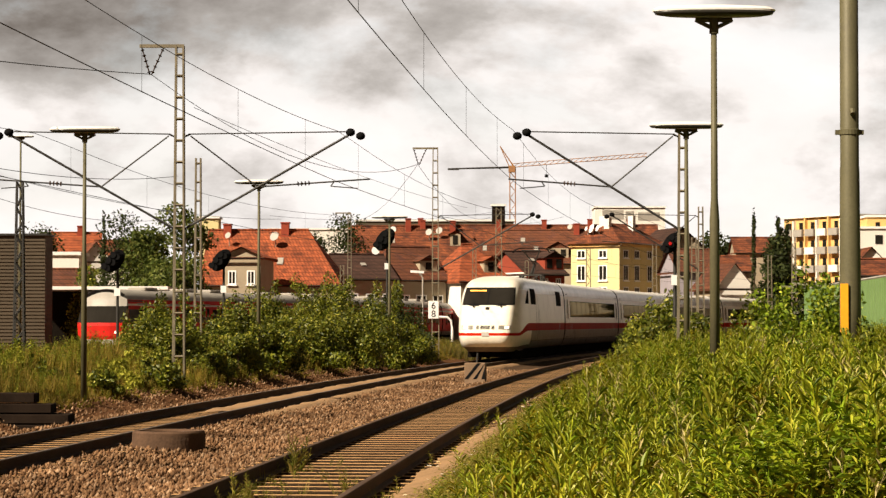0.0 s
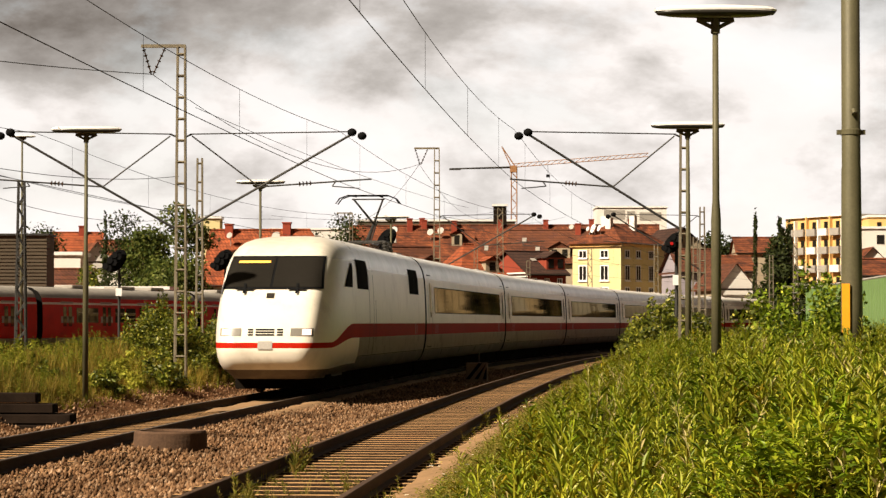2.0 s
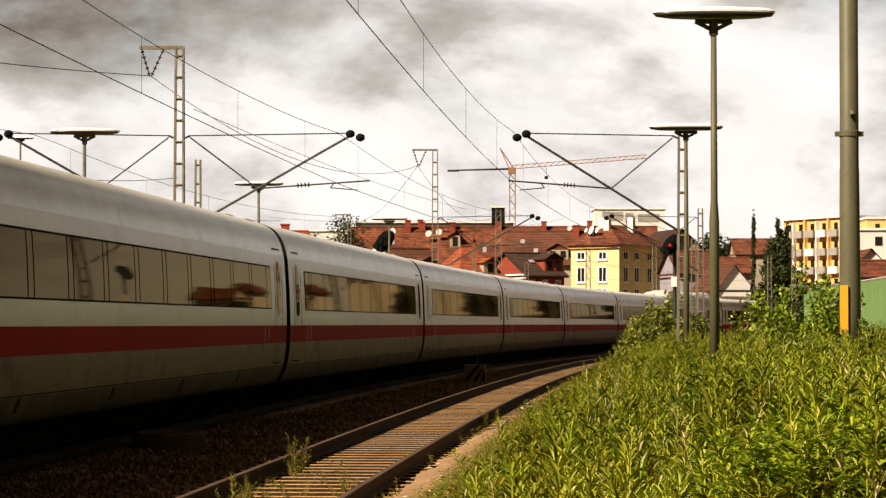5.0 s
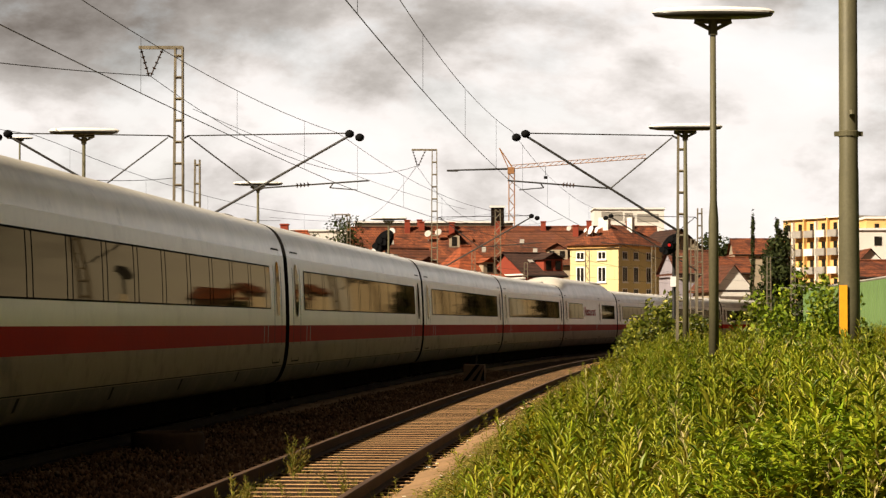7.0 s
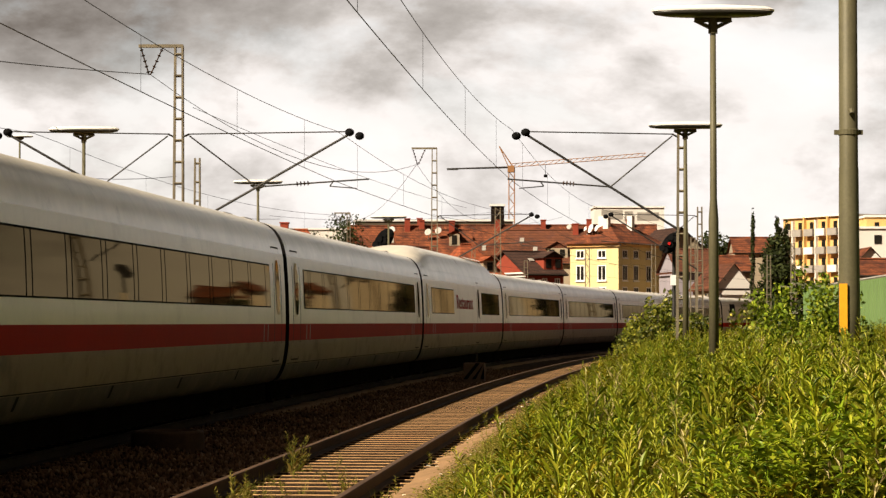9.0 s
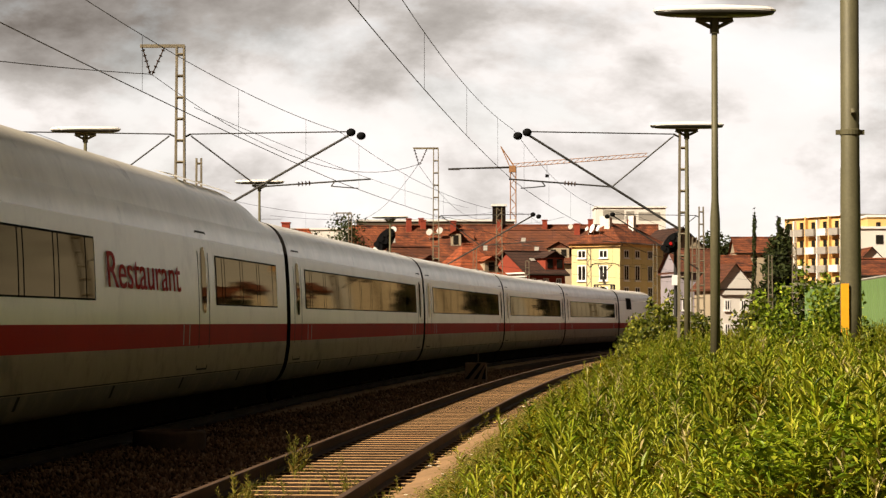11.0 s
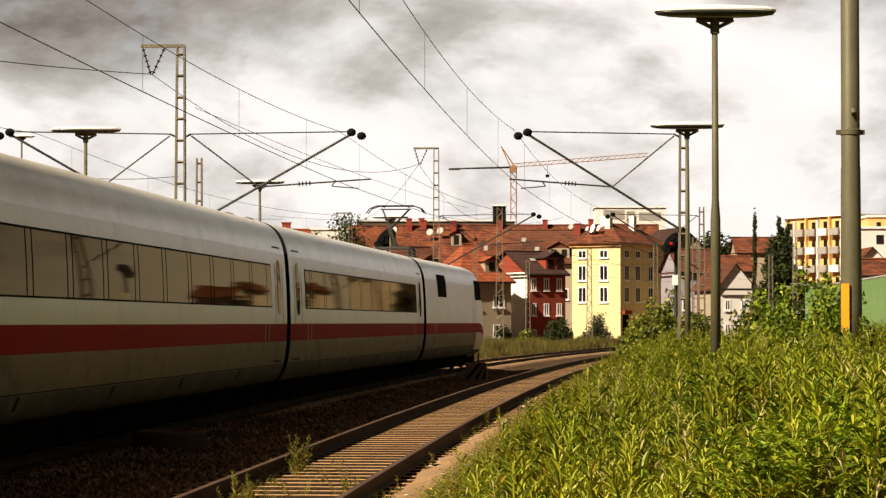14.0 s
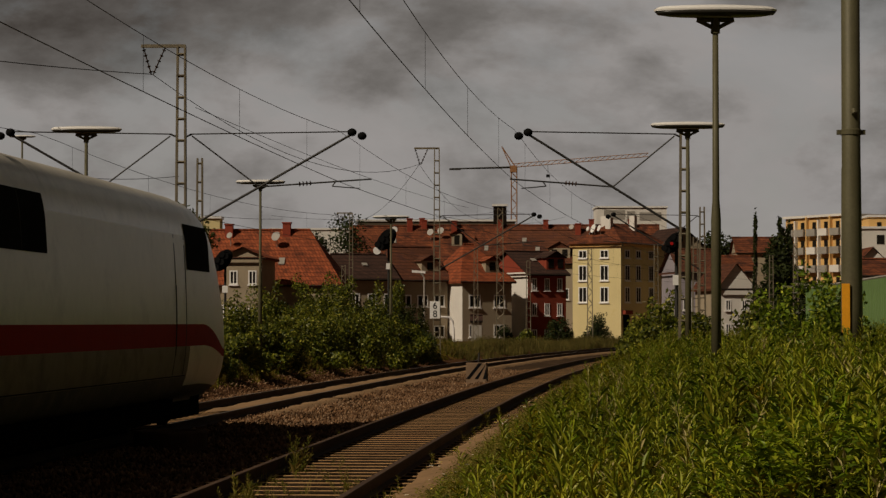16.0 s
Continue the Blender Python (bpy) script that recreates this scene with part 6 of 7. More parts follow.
def tower_crane():
    x, y = 14.05, 480
    cr = thing("tower_crane", "distant orange lattice tower crane with a long jib", "crane", m=pose(x, y, 0))
    zt = 32.37
    bm = bmesh.new()
    lattice(bm, 0, 0, 0, zt, 1.1, 1.1, step=1.3, zig=True, r=0.09)
    part("tower", bm, M["crane"], cr)
    bm = bmesh.new()
    x1, z1 = 26.54, 34.49
    n = 22
    for k in range(n):
        u0, u1 = k / n, (k + 1) / n
        p0, p1 = Vector((x1 * u0, 0, zt + (z1 - zt) * u0)), Vector((x1 * u1, 0, zt + (z1 - zt) * u1))
        up_ = Vector((0, 0, 0.7))
        tube(bm, p0, p1, 0.08, 0.08, 4)
        tube(bm, p0 + up_, p1 + up_, 0.07, 0.07, 4)
        tube(bm, p0, p1 + up_, 0.05, 0.05, 4)
    part("jib", bm, M["crane"], cr)
    bm = bmesh.new()
    tube(bm, (0, 0, zt), (-12.82, 0, 32.04), 0.22, 0.15, 5)
    box(bm, -12.82, -10.59, -0.4, 0.4, 31.81, 32.15)
    part("counter_jib", bm, M["dark_steel"], cr)
    bm = bmesh.new()
    tube(bm, (0.3, 0, zt), (-2.45, 0, 36.5), 0.14, 0.1, 5)
    tube(bm, (-0.6, 0, zt), (-2.45, 0, 36.5), 0.1, 0.1, 5)
    box(bm, -0.8, 0.5, -0.7, 0.7, zt - 1.0, zt + 0.3)
    part("apex", bm, M["crane"], cr)
    bm = bmesh.new()
    tube(bm, (6.69, 0, 32.82), (6.69, 0, 30.7), 0.04, 0.04, 4)
    box(bm, 6.36, 7.03, -0.3, 0.3, 30.37, 30.92)
    part("hook", bm, M["black"], cr)


tower_crane()


# ---- plants ----
def leaf_cloud(rng, centres, radii, n, size, flat=0.5):
    """Leaves on and in a heap of uneven clumps: arrays of corners and faces."""
    k = rng.choice(len(centres), n, p=radii.prod(1) ** 0.75 / (radii.prod(1) ** 0.75).sum())
    d = rng.normal(size=(n, 3))
    d /= np.linalg.norm(d, axis=1)[:, None]
    r = rng.random(n) ** 0.3 * rng.uniform(0.8, 1.18, n)
    p = centres[k] + d * radii[k] * r[:, None]
    u = rng.normal(size=(n, 3))
    u /= np.linalg.norm(u, axis=1)[:, None]
    w = np.cross(u, d + rng.normal(scale=0.6, size=(n, 3)))
    w /= np.linalg.norm(w, axis=1)[:, None] + 1e-6
    s = size * rng.uniform(0.6, 1.4, n)[:, None]
    v = np.stack([p - u * s, p + w * s * flat, p + u * s, p - w * s * flat], 1).reshape(-1, 3)
    f = np.arange(n * 4).reshape(-1, 4)
    return v, f


def bush(name, x, y, w, d, h, n, size, material, label, seed, category="bush", spires=0):
    rng = np.random.default_rng(seed)
    b = gz(x, y)
    bu = thing(name, label, category, "bushes and trees", m=pose(x, y, b))
    m = 22
    c = np.stack([rng.uniform(-0.5, 0.5, m) * w, rng.uniform(-0.5, 0.5, m) * d, np.zeros(m)], 1)
    edge = 1 - np.clip((np.abs(c[:, 0]) / (w / 2)) ** 2.2, 0, 0.75)
    c[:, 2] = h * edge * rng.uniform(0.25, 0.78, m)
    r = np.stack([rng.uniform(0.16, 0.3, m) * h, rng.uniform(0.16, 0.3, m) * h, rng.uniform(0.14, 0.26, m) * h], 1)
    if spires:
        sp = np.stack([rng.uniform(-0.45, 0.45, spires) * w, rng.uniform(-0.4, 0.4, spires) * d, rng.uniform(0.72, 0.98, spires) * h], 1)
        c = np.concatenate([c, sp])
        r = np.concatenate([r, np.stack([np.full(spires, 0.08 * h), np.full(spires, 0.08 * h), np.full(spires, 0.17 * h)], 1)])
    c[:, 2] = np.maximum(c[:, 2], r[:, 2] * 0.8)
    v, f = leaf_cloud(rng, c, r, n, size)
    v[:, 2] = np.maximum(v[:, 2], 0.0)
    bulk("crown", v, f, M[material], "", "", "", bu)
    bm = bmesh.new()
    for i in range(9):
        q = c[i]
        tube(bm, (q[0] * 0.5, q[1] * 0.5, -0.1), tuple(q), 0.025, 0.01, 5)
    part("stem", bm, M["bark"], bu)
    return bu


def tree(x, y, h, w, n, size, material, label, seed, trunk=0.18, low=0.25, conifer=False, base=None):
    rng = np.random.default_rng(seed)
    b = gz(x, y) if base is None else base
    tr = thing("tree", label, "tree", "bushes and trees", m=pose(x, y, b))
    bm = bmesh.new()
    tube(bm, (0, 0, -0.2), (0.05 * w, 0, h * (0.95 if conifer else 0.6)), trunk, trunk * 0.25, 8)
    cs, rs = [], []
    if conifer:
        for i in range(34):
            u = (i + 0.5) / 34
            a = rng.uniform(0, 6.3)
            rr = w / 2 * (1 - u) ** 0.8 * rng.uniform(0.55, 1.05)
            z = h * (low + (1 - low) * u)
            cs.append((rr * 0.6 * math.cos(a), rr * 0.6 * math.sin(a), z))
            rs.append((max(0.18, rr * 0.9), max(0.18, rr * 0.9), h * 0.075))
            if i % 3 == 0:
                tube(bm, (0, 0, z), (rr * math.cos(a), rr * math.sin(a), z - 0.1), 0.04, 0.01, 4)
    else:
        for i in range(30):
            a, u = rng.uniform(0, 6.3), rng.random()
            z = h * (low + (0.95 - low) * u)
            rr = w / 2 * math.sin(math.pi * min(1, 0.22 + 0.75 * u)) ** 0.7 * rng.uniform(0.3, 0.95)
            cs.append((rr * math.cos(a), rr * math.sin(a), z))
            q = rng.uniform(0.09, 0.17) * h
            rs.append((q, q, q * 0.75))
            if i % 2 == 0:
                tube(bm, (0, 0, min(z * 0.7, h * 0.55)), cs[-1], 0.07, 0.015, 5)
    part("trunk", bm, M["bark"], tr)
    v, f = leaf_cloud(rng, np.array(cs), np.array(rs), n, size)
    bulk("crown", v, f, M[material], "", "", "", tr)
    return tr


M["shrub_gold"] = island_mat("shrub_gold", [(0.14, 0.16, 0.015), (0.3, 0.3, 0.03), (0.46, 0.42, 0.06), (0.2, 0.22, 0.02)], 0.6, 0.35)
# bushes on the bank between the main line and the yard
for i, (x, d, w, h, mt, lb) in enumerate(((640, 108, 4.2, 2.75, "leaf", "dense green bush beside the track"), (565, 103, 3.4, 2.85, "leaf", "tall dense green bush beside the track"), (700, 116, 3.0, 2.3, "leaf_dark", "dark green bush on the bank"), (500, 96, 2.6, 2.5, "leaf", "loose green bush with upright shoots"), (440, 88, 1.9, 2.1, "leaf", "weedy shrub with long shoots"), (385, 86, 1.5, 1.9, "leaf", "weedy shrub with long shoots"), (300, 80, 2.2, 2.1, "leaf", "leafy shrub with upright pale shoots"), (250, 78, 1.4, 1.6, "leaf", "leafy shrub with upright pale shoots"))):
    xx = (x - 784) * d / 4304.5
    bush("bush", round(xx, 2), d, w, 3.2 if w > 2.5 else 2.0, h * 1.2, int(6500 * w), 0.058, mt, lb, 40 + i, spires=int(3 * w))
for i, (x, d, w, h) in enumerate(((548, 90, 2.4, 2.3), (612, 95, 2.6, 2.5), (668, 100, 2.4, 2.4), (716, 108, 2.2, 2.2), (486, 82, 1.9, 2.0), (428, 77, 1.5, 1.5), (372, 74, 1.3, 1.2), (318, 72, 1.5, 1.9))):
    bush("bush", round((x - 784) * d / 4304.5, 2), d, w, 1.8, h, int(6500 * w), 0.056, "leaf", "dense leafy bush at the foot of the bank", 240 + i, spires=int(3 * w))
for i, (x, d, w, h) in enumerate(((15, 58, 1.3, 0.95), (75, 60, 1.2, 0.8), (140, 66, 1.4, 0.9), (180, 58, 1.1, 0.6), (235, 66, 1.2, 0.9), (285, 64, 1.2, 0.8), (40, 66, 1.5, 1.15), (110, 72, 1.6, 0.95), (200, 62, 1.3, 0.85), (265, 70, 1.1, 1.2), (345, 76, 1.3, 0.9), (430, 84, 1.4, 0.9), (500, 90, 1.6, 1.0), (-20, 60, 1.6, 1.2))):
    bush("shrub", round((x - 784) * d / 4304.5, 2), d, w, 1.2, h, int(2600 * w), 0.055, ("shrub_gold", "leaf")[i % 2], ("low yellow-green tussock on the grassy bank", "low leafy green shrub on the grassy bank")[i % 2], 140 + i, "shrub", spires=4)
bush("bush", 4.56, 185, 1.6, 1.5, 1.7, 1600, 0.1, "leaf_dark", "small dark shrub in the dry grass", 61)
bush("bush", 9.48, 200, 2.0, 2.0, 2.6, 2200, 0.11, "leaf_dark", "dark shrub in front of the houses", 62)
bush("bush", 13.79, 215, 1.4, 1.4, 3.0, 1800, 0.12, "leaf_dark", "slim dark shrub by the yellow house", 63)
bush("bush", 6.61, 195, 1.6, 1.5, 1.5, 1600, 0.1, "leaf", "green shrub in the dry grass", 64)
bush("bush", 12.79, 212, 2.4, 1.5, 1.3, 1800, 0.1, "leaf_dark", "low shrub by the road", 65)
# growth on the old platform
bush("bush", 6.73, 76, 2.0, 2.2, 2.3, 7000, 0.07, "leaf", "leafy elder bush beside the side track", 71, spires=5)
bush("bush", 7.29, 70, 1.6, 1.6, 1.8, 5000, 0.065, "leaf", "leafy elder bush with white blossom", 72)
bush("bush", 6.25, 42, 1.7, 1.5, 2.02, 15000, 0.045, "elder", "dense elder bush beside the pole", 73, spires=7)
bush("bush", 6.05, 46, 1.2, 1.4, 1.65, 6000, 0.05, "leaf", "low leafy bush among the weeds", 74, spires=4)
bush("bush", 6.42, 40, 1.0, 1.2, 1.75, 8000, 0.045, "elder", "dense elder bush beside the pole", 75, spires=4)
bush("bush", 6.13, 34, 0.8, 1.2, 0.9, 4000, 0.045, "weed", "leafy shrub among the weeds", 76, spires=4)
bush("bush", 5.37, 31, 0.9, 1.0, 1.05, 8000, 0.045, "leaf_mid", "dark dense shrub among the weeds", 77, spires=3)
# trees behind
tree(-20.11, 185, 10.44, 5.6, 10000, 0.16, "leaf_mid", "broad green tree beside the yard", 81)
tree(-23.28, 192, 9.34, 4.6, 7000, 0.16, "leaf_mid", "green tree beside the yard", 82)
tree(-30.35, 230, 12.35, 3.6, 3500, 0.17, "leaf_dark", "dark tree behind the houses", 83)
tree(-32.65, 235, 12.03, 1.3, 1500, 0.15, "leaf_dark", "slim dark conifer behind the houses", 84, conifer=True)
tree(-39.7, 240, 11.36, 4.2, 3500, 0.17, "leaf_dark", "dark tree behind the shed", 85)
tree(-10.6, 270, 13.69, 3.6, 3500, 0.18, "leaf_dark", "tree between the roofs", 86)
tree(-13.01, 250, 10.77, 4.2, 3500, 0.17, "leaf_dark", "tree between the roofs", 87)
tree(30.19, 235, 12.14, 0.75, 2200, 0.13, "leaf_dark", "slim dark cypress beside the line", 88, conifer=True, low=0.05)
tree(31.15, 225, 11.28, 5.6, 15000, 0.19, "leaf_dark", "dark spruce beside the line", 89, conifer=True, low=0.02)
tree(32.73, 230, 11.12, 3.4, 9000, 0.17, "leaf_dark", "dark spruce beside the line", 90, conifer=True, low=0.02)
tree(49.37, 420, 15.95, 9.0, 3500, 0.32, "leaf_dark", "distant trees on the slope", 91, low=0.1)
tree(45.53, 410, 16.85, 5.0, 2500, 0.3, "leaf_dark", "distant trees on the slope", 92, low=0.1)
tree(22.86, 150, 4.01, 3.2, 3500, 0.13, "leaf_dark", "round dark green tree in front of the flats", 93, low=0.1)
tree(-26.09, 180, 5.94, 2.6, 2600, 0.14, "leaf", "pale green tree in front of the white house", 94, low=0.1)


def weed_shape(rng, kind):
    """One plant, about 1 m tall, as arrays of corners and four-sided faces."""
    v, f = [], []

    def blade(p, a, rise, length, wide, droop):
        d = np.array([math.cos(a), math.sin(a), 0.0])
        s = np.array([-math.sin(a), math.cos(a), 0.0])
        z = np.array([0, 0, 1.0])
        m1 = p + d * length * 0.45 + z * length * rise * 0.5
        tip = p + d * length + z * length * (rise * 0.75 - droop)
        i = len(v)
        v.extend([p, m1 - s * wide, tip, m1 + s * wide])
        f.append([i, i + 1, i + 2, i + 3])
    if kind == "lance":
        lean = rng.uniform(-0.12, 0.12, 2)
        for k in range(52):
            u = 0.12 + 0.88 * (k / 52) ** 0.85
            p = np.array([lean[0] * u * u, lean[1] * u * u, u])
            ln = 0.15 * (1 - 0.6 * u) * rng.uniform(0.6, 1.3)
            blade(p, k * 2.4 + rng.uniform(-0.4, 0.4), rng.uniform(-0.1, 1.5), ln, ln * 0.12, rng.uniform(-0.1, 0.3))
        i = len(v)
        v.extend([np.array([-0.005, 0, 0]), np.array([0.005, 0, 0]), np.array([lean[0] + 0.003, lean[1], 1.0]), np.array([lean[0] - 0.003, lean[1], 1.0])])
        f.append([i, i + 1, i + 2, i + 3])
    elif kind == "spire":
        # bare lower stem, a tuft of short upright leaves on top
        lean = rng.uniform(-0.15, 0.15, 2)
        for k in range(40):
            u = 0.35 + 0.65 * (k / 40) ** 0.7
            p = np.array([lean[0] * u * u, lean[1] * u * u, u])
            ln = 0.16 * (1.22 - u) * rng.uniform(0.7, 1.3)
            blade(p, k * 2.4, rng.uniform(0.5, 2.2), ln, ln * 0.12, 0.0)
        i = len(v)
        v.extend([np.array([-0.006, 0, 0]), np.array([0.006, 0, 0]), np.array([lean[0] + 0.003, lean[1], 1.0]), np.array([lean[0] - 0.003, lean[1], 1.0])])
        f.append([i, i + 1, i + 2, i + 3])
    elif kind == "straw":
        for k in range(4):
            a, out = rng.uniform(0, 6.3), rng.uniform(0.05, 0.4)
            p, tip = np.array([0.02 * k, 0, 0.0]), np.array([out * math.cos(a), out * math.sin(a), rng.uniform(0.7, 1.0)])
            m1 = tip * np.array([0.35, 0.35, 0.65])
            s = np.array([0.0025, 0.001, 0])
            i = len(v)
            v.extend([p - s, p + s, m1 + s, m1 - s, tip + s, tip - s])
            f.append([i, i + 1, i + 2, i + 3])
            f.append([i + 3, i + 2, i + 4, i + 5])
            for q in range(5):
                blade(m1 + (tip - m1) * (0.5 + 0.1 * q), q * 2.4, 1.6, 0.05, 0.006, 0.0)
    elif kind == "broad":
        for k in range(60):
            u = 0.15 + 0.85 * rng.random() ** 0.7
            a = rng.uniform(0, 6.3)
            p = np.array([0.2 * math.cos(a) * u, 0.2 * math.sin(a) * u, u])
            ln = rng.uniform(0.025, 0.068)
            blade(p, a + rng.uniform(-0.8, 0.8), rng.uniform(-0.1, 0.8), ln, ln * 0.36, rng.uniform(0, 0.5))
    else:
        for k in range(24):
            a = rng.uniform(0, 6.3)
            p = np.array([rng.uniform(-0.1, 0.1), rng.uniform(-0.1, 0.1), 0.0])
            hgt, out = rng.uniform(0.5, 1.0), rng.uniform(0.03, 0.3)
            d = np.array([math.cos(a), math.sin(a), 0.0])
            s = np.array([-math.sin(a), math.cos(a), 0.0]) * 0.011
            m1 = p + d * out * 0.3 + np.array([0, 0, hgt * 0.6])
            i = len(v)
            v.extend([p - s, p + s, m1 + s * 0.8, m1 - s * 0.8, p + d * out + np.array([0, 0, hgt])])
            f.append([i, i + 1, i + 2, i + 3])
            f.append([i + 3, i + 2, i + 4, i + 4])
    return np.array(v), np.array(f)


def meadow(name, kinds, x, y, height, material, label, seed):
    rng = np.random.default_rng(seed)
    vs, fs, at = [], [], 0
    pick = rng.integers(0, 6, len(x))
    for k in range(6):
        tv, tf = weed_shape(rng, kinds[k % len(kinds)])
        sel = pick == k
        if not sel.any():
            continue
        pos = np.stack([x[sel], y[sel], ground_z(x[sel], y[sel]) - 0.03], 1)
        h = height[sel]
        size = np.stack([h ** 0.6, h ** 0.6, h], 1)
        v, f = scatter(tv, tf, pos, size, rng.uniform(0, 6.3, sel.sum()), rng.normal(scale=0.1, size=(sel.sum(), 2)))
        vs.append(v)
        fs.append(f + at)
        at += len(v)
    f = np.concatenate(fs)
    tri = np.concatenate([f[:, [0, 1, 2]], f[f[:, 2] != f[:, 3]][:, [0, 2, 3]]])
    return bulk(name, np.concatenate(vs), tri, M[material], label, "plants")


def field(x, y, fx, fy, seed):
    """Smooth patches over the ground, about -0.6 to 0.6."""
    return np.array([noise.noise(Vector((a * fx, b * fy, seed))) for a, b in zip(x, y)])


def platform_growth():
    rng = np.random.default_rng(11)
    n = 21000
    y = 9 + 76 * rng.random(n) ** 1.7
    lo = np.interp(y, Y_TAB, X_TAB) + 5.95
    x = lo + (0.2 * y + 2.2 - lo) * rng.random(n)
    d = off_line(x, y)
    h = np.interp(d, [6.0, 6.4, 7.0, 8.0, 9.5, 30], [0.09, 0.25, 0.48, 0.75, 0.9, 0.95]) * rng.uniform(0.55, 1.25, n)
    h = h * (1 + 0.6 * field(x, y, 0.9, 0.45, 3.0)) * np.clip(1.0 + 1.5 * field(x, y, 2.4, 0.9, 17.0), 0.35, 1.3)
    cap = np.interp(d, [6.0, 6.5, 7.0, 8.0, 9.5, 30], [0.1, 0.22, 0.46, 0.8, 1.0, 1.02]) * (1 + 0.4 * field(x, y, 1.6, 0.6, 51.0))
    h = np.minimum(h, cap)
    kind = field(x, y, 1.1, 0.5, 31.0) + rng.normal(scale=0.14, size=n)
    hue = field(x, y, 0.7, 0.35, 9.0) + rng.normal(scale=0.13, size=n) + np.interp(d, [7.0, 8.6, 12], [0.34, 0.02, -0.06])
    tall = (d > 6.6) & (rng.random(n) < np.interp(d, [6.6, 8.4], [0.5, 0.9]))
    broad = tall & (kind > 0.24)
    dark = tall & ~broad & (kind < -0.12)
    lance = tall & ~broad & ~dark
    dull = lance & (hue > 0.22)
    lance = lance & ~dull
    for nm, sel, shape, mt, k, lb, seed in (
            ("weeds", lance, "lance", "weed", 1.0, "bright green tall weeds with narrow leaves on the bank", 12),
            ("weeds", dull, "lance", "weed_gold", 1.0, "yellowing tall weeds with narrow leaves on the bank", 16),
            ("weeds", dark, "lance", "weed_deep", 0.8, "deep green weeds with narrow leaves on the bank", 17),
            ("weeds", broad, "broad", "weed_leafy", 0.9, "broad-leaved green weeds on the bank", 13),
            ("tall_grass", ~tall, "grass", "weed_dry", 0.85, "yellow-green grass along the edge of the bank", 14)):
        meadow(nm, [shape], x[sel], y[sel], h[sel] * k, mt, lb, seed)
    # single tall plants that stand out of the rest
    k = rng.choice(np.flatnonzero(d > 7.4), 2600, replace=False)
    meadow("weeds", ["spire"], x[k], y[k], cap[k] * rng.uniform(0.75, 1.12, 2600), "weed_tip", "single tall pale-tipped weeds above the rest", 18)
    k = rng.choice(np.flatnonzero((d > 7.0) & (d < 12)), 260, replace=False)
    meadow("tall_grass", ["straw"], x[k], y[k], cap[k] * rng.uniform(0.7, 1.1, 260), "straw", "thin straw-coloured grass stalks among the weeds", 19)
    # dry fringe along the side track
    y = rng.uniform(18, 62, 9000)
    off = 6.12 + 1.2 * rng.random(9000) ** 1.2
    x = np.interp(y, Y_TAB, X_TAB) + off / np.cos(np.interp(y, Y_TAB, HEAD))
    bare = field(x, y, 0.8, 0.3, 41.0) + np.interp(off, [6.1, 6.7], [0.1, -0.25])
    keep = bare < 0.2
    x1, y1, o1 = x[keep], y[keep], off[keep]
    meadow("tall_grass", ["grass", "broad"], x1, y1, np.interp(o1, [6.1, 6.6, 7.3], [0.12, 0.26, 0.45]) * rng.uniform(0.6, 1.4, len(x1)), "weed_dry", "dry grass fringe beside the side track", 20)
    x, y, d = x1, y1, o1
    n, h = len(x), np.full(len(x), 0.3)
    y = np.concatenate([y, 12 + 40 * rng.random(4000)])
    x = np.concatenate([x, np.interp(y[n:], Y_TAB, X_TAB) + rng.uniform(7.3, 11, 4000)])
    h = np.concatenate([h, np.full(4000, 0.52)])
    n = len(x)
    # blossoms
    for nm, mt, cnt, lb in (("yellow_flowers", "blossom_y", 240, "scattered yellow flower heads in the weeds"), ("white_flowers", "blossom", 160, "scattered white flower heads in the weeds")):
        k = rng.choice(n, cnt)
        pos = np.stack([x[k], y[k], ground_z(x[k], y[k]) + h[k] * 0.95], 1)
        tv = np.array([[math.cos(a), math.sin(a), 0.25 * (i % 2)] for i, a in enumerate(np.linspace(0, 6.28, 9)[:-1])] + [[0, 0, 0.35]])
        tf = np.array([[i, (i + 1) % 8, 8] for i in range(8)])
        v, f = scatter(tv, tf, pos, rng.uniform(0.018, 0.032, cnt), rng.uniform(0, 6, cnt))
        bulk(nm, v, f, M[mt], lb, "flowers")
    # stalks between the rails of the side track
    s = np.concatenate([rng.uniform(-15, -6, 130), rng.uniform(-15, 10, 90)])
    o = np.concatenate([rng.uniform(4.2, 5.2, 130), rng.choice([4.2, 6.2], 90) + rng.normal(scale=0.12, size=90)])
    p = np.array([on_line(a, b) for a, b in zip(s, o)])
    meadow("track_weeds", ["lance", "grass"], p[:, 0], p[:, 1], rng.uniform(0.25, 0.55, len(p)), "weed_dry", "dry weed stalks growing between the rails", 15)


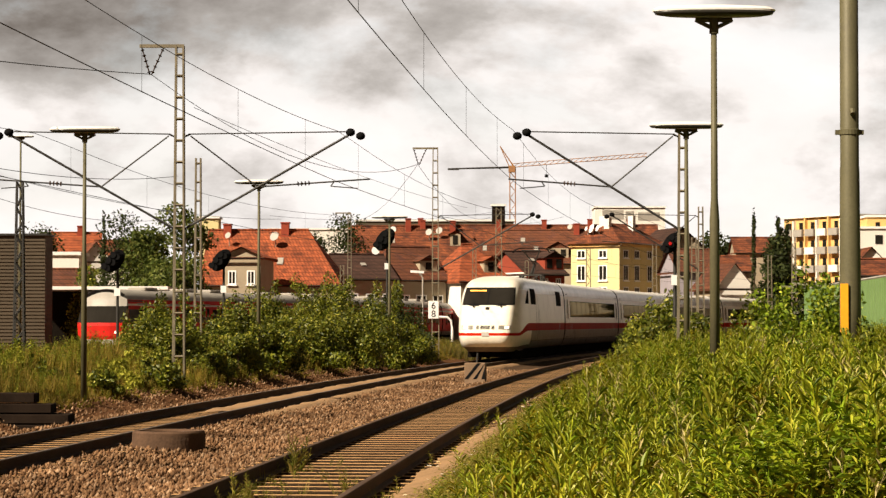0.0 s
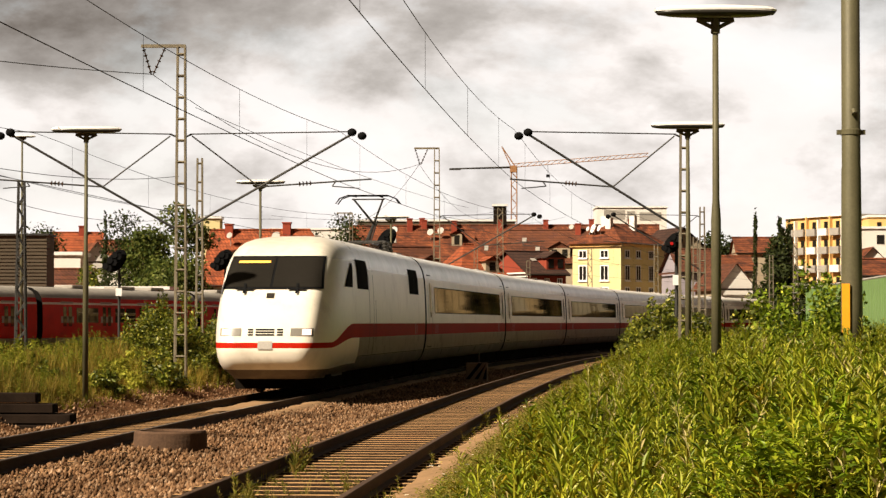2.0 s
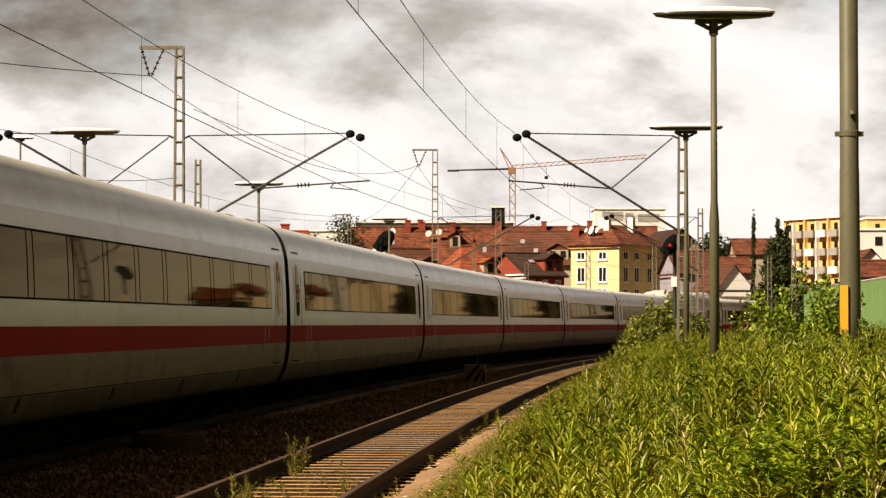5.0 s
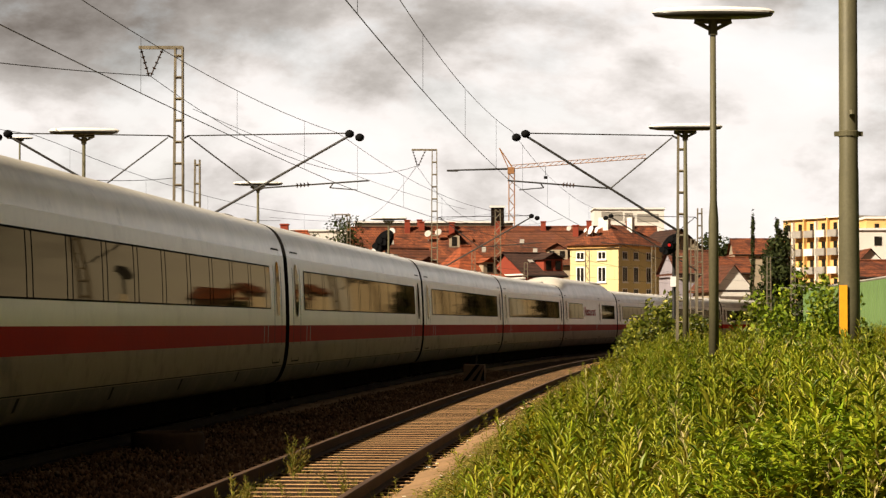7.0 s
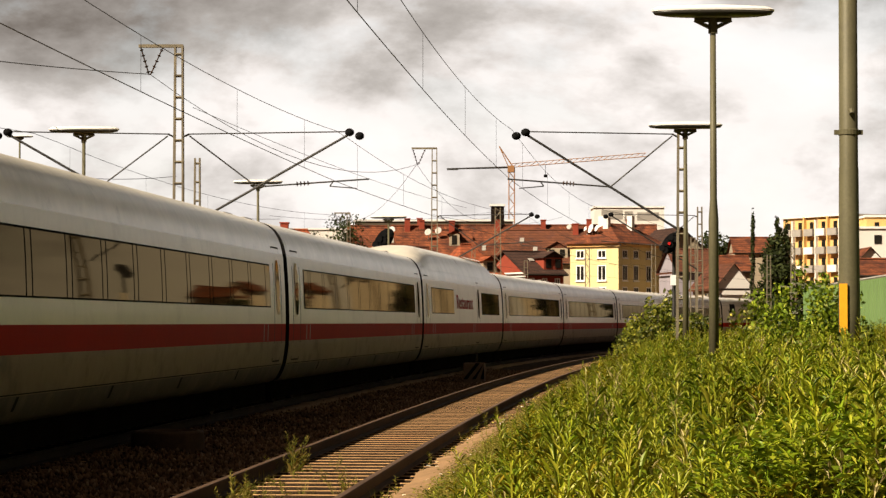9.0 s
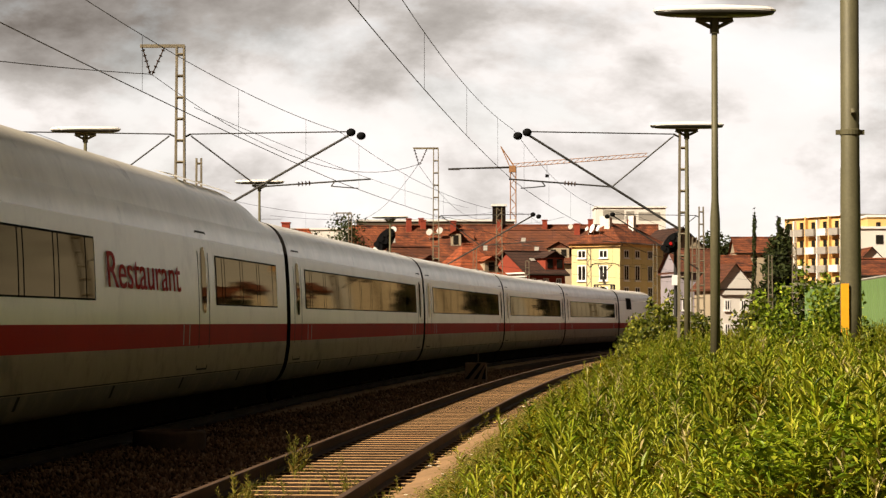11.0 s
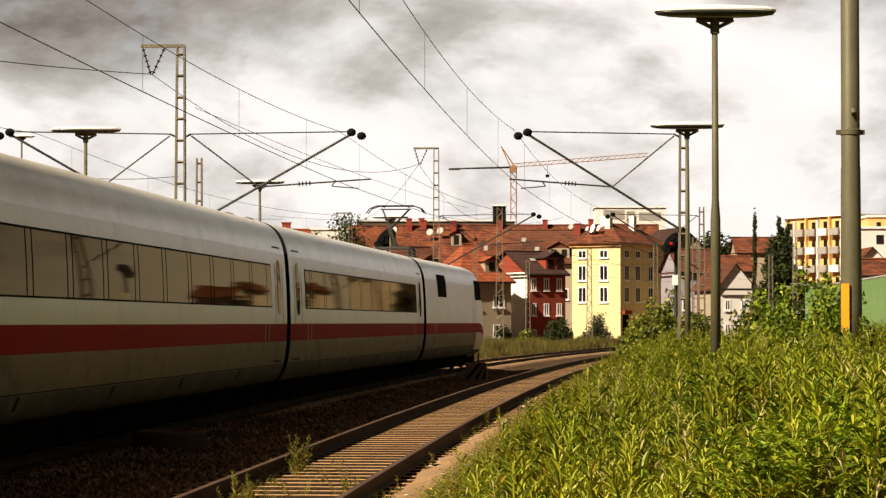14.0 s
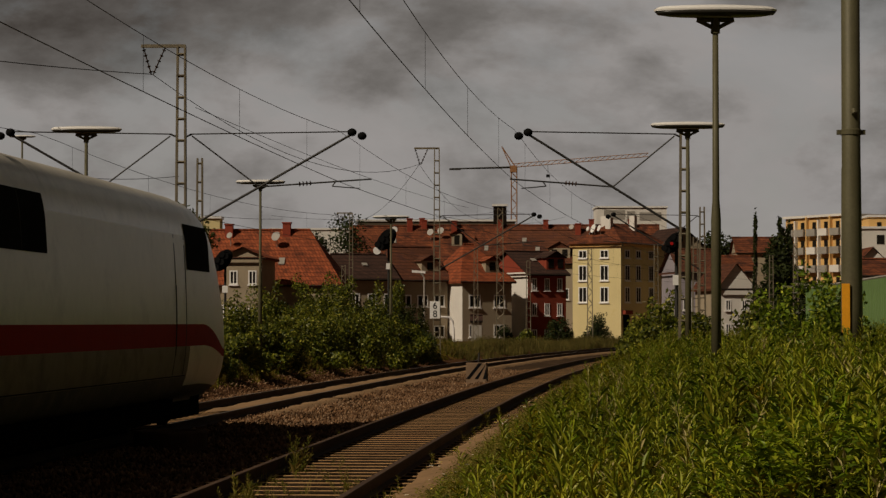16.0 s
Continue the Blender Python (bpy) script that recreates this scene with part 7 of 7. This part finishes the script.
def single_plants():
    rng = np.random.default_rng(77)
    x, y, h = [], [], []
    for px, py, n, top in ((-1.75, 29.0, 7, 0.5), (-1.95, 24.6, 8, 0.34), (-0.95, 25.2, 6, 0.3), (-2.0, 23.4, 6, 0.28), (0.72, 43.0, 3, 0.3)):
        x += list(px + rng.normal(scale=0.07, size=n))
        y += list(py + rng.normal(scale=0.3, size=n))
        h += list(top * rng.uniform(0.6, 1.1, n) + 0.3)
    meadow("track_weeds", ["spire", "straw"], np.array(x), np.array(y), np.array(h), "weed_dry", "tall dry weeds growing beside the rail", 78)
    bm = bmesh.new()
    for cx, cy, cz, sx, sz, n in ((6.2, 41.2, 2.1, 0.55, 0.3, 9), (7.2, 69.2, 1.75, 0.7, 0.3, 10), (6.5, 75.0, 2.1, 0.6, 0.3, 6), (5.3, 38.8, 1.3, 0.7, 0.15, 5)):
        for _ in range(n):
            p = Vector((cx + rng.uniform(-sx, sx), cy - rng.uniform(0.0, 0.5), cz + rng.uniform(-sz, sz)))
            for _k in range(14):
                q = p + Vector((rng.uniform(-0.07, 0.07), rng.uniform(-0.07, 0.07), rng.uniform(-0.012, 0.02)))
                v = [bm.verts.new(q + Vector(d)) for d in ((0.02, 0, 0), (0, 0.02, 0.006), (-0.02, 0, 0), (0, -0.02, 0.006))]
                bm.faces.new(v)
    ob = link("elder_blossom", bm, M["blossom"])
    tagged(ob, "flat cream-white flower heads on the elder bushes", "flowers", "", "stuff")
    bm = bmesh.new()
    pipe(bm, [(2.42, 22.0, 0.45), (2.45, 22.0, 0.98), (2.62, 21.95, 1.02), (2.9, 21.9, 0.985), (3.15, 21.9, 0.95)], 0.007, 5)
    tagged(link("dry_stalk", bm, M["straw"]), "bent dry straw-coloured stalk lying over the weeds", "plant")


def bank_growth():
    rng = np.random.default_rng(21)
    n = 16000
    y = 37 + 95 * rng.random(n) ** 1.2
    d = -3.6 - 9.5 * rng.random(n) ** 1.2
    clear = (y < 51) & (d > -7)
    y, d = y[~clear], d[~clear]
    n = len(y)
    x = np.interp(y, Y_TAB, X_TAB) + d
    clump = np.array([noise.noise(Vector((a * 0.8, b * 0.22, 7.0))) for a, b in zip(x, y)])
    h = (1 + 0.7 * clump) * np.interp(-d, [3.6, 4.4, 6, 14], [0.15, 0.5, 0.85, 1.0]) * rng.uniform(0.55, 1.3, n)
    g = rng.random(n) < 0.62
    meadow("tall_grass", ["grass"], x[g], y[g], h[g], "grass", "yellowing tall grass on the bank beside the main line", 22)
    meadow("weeds", ["broad", "lance"], x[~g], y[~g], h[~g], "weed_dull", "dull green weeds on the bank beside the main line", 23)
    # dry verge beyond the bend
    n = 9000
    y = rng.uniform(125, 235, n)
    x = np.interp(y, Y_TAB, X_TAB) - 2.9 - 9 * rng.random(n)
    meadow("tall_grass", ["grass", "broad"], x, y, rng.uniform(0.4, 1.1, n) * (0.62 + 0.7 * field(x, y, 0.5, 0.12, 61.0)), "grass_dry", "dry yellow-brown grass verge in front of the houses", 24)


M["weed_deep"] = island_mat("weed_deep", [(0.014, 0.025, 0.0022), (0.042, 0.068, 0.0045), (0.084, 0.118, 0.0067), (0.155, 0.18, 0.0112)], 0.45, 0.15, 0.3)
M["weed_leafy"] = island_mat("weed_leafy", [(0.036, 0.064, 0.0034), (0.114, 0.178, 0.0067), (0.215, 0.254, 0.0084), (0.071, 0.114, 0.0034), (0.301, 0.318, 0.0168)], 0.45, 0.22, 0.25)
M["weed_tip"] = island_mat("weed_tip", [(0.158, 0.216, 0.0112), (0.284, 0.303, 0.0112), (0.394, 0.365, 0.0336), (0.205, 0.257, 0.0067)], 0.45, 0.26, 0.3)
M["straw"] = island_mat("straw", [(0.34, 0.27, 0.09), (0.48, 0.4, 0.17), (0.4, 0.36, 0.1)], 0.7, 0.25)
M["weed_dry"] = island_mat("weed_dry", [(0.119, 0.133, 0.0128), (0.212, 0.189, 0.0256), (0.281, 0.202, 0.0512), (0.111, 0.139, 0.0128)], 0.7, 0.3)
M["weed_gold"] = island_mat("weed_gold", [(0.048, 0.057, 0.0022), (0.194, 0.168, 0.0067), (0.323, 0.242, 0.0112), (0.113, 0.114, 0.0045), (0.258, 0.222, 0.0067)], 0.65, 0.27)
M["weed_dull"] = island_mat("weed_dull", [(0.07, 0.1, 0.01), (0.16, 0.19, 0.015), (0.28, 0.28, 0.03)], 0.7, 0.3)
M["grass_dry"] = island_mat("grass_dry", [(0.072, 0.074, 0.0144), (0.145, 0.115, 0.0252), (0.202, 0.148, 0.0432), (0.065, 0.082, 0.0144)], 0.8, 0.2)
platform_growth()
single_plants()
bank_growth()


def motions():
    times = [i * 0.5 for i in range(33)]
    s = S_NOSE
    walk(lead_car, [(t, car_pose(s + POWER / 2 - SPEED * t, 5.7)) for t in times])
    s += POWER
    for c in coaches:
        walk(c, [(t, car_pose(s + COACH / 2 - SPEED * t, 9.5)) for t in times])
        s += COACH
    walk(tail_car, [(t, car_pose(s + 0.2 + POWER / 2 - SPEED * t, 5.7, True)) for t in times])
    s = SB_START
    for c in sb_cars:
        walk(c, [(t, far_pose(s + 11.6 - SB_SPEED * t)) for t in times])
        s += 23.2


# ---- pieces of the track ----
build_sleepers(main_track, 0.0, 0.0, -16, 280)
build_sleepers(near_track, NEAR, NEAR_Z, -16, 190)

motions()
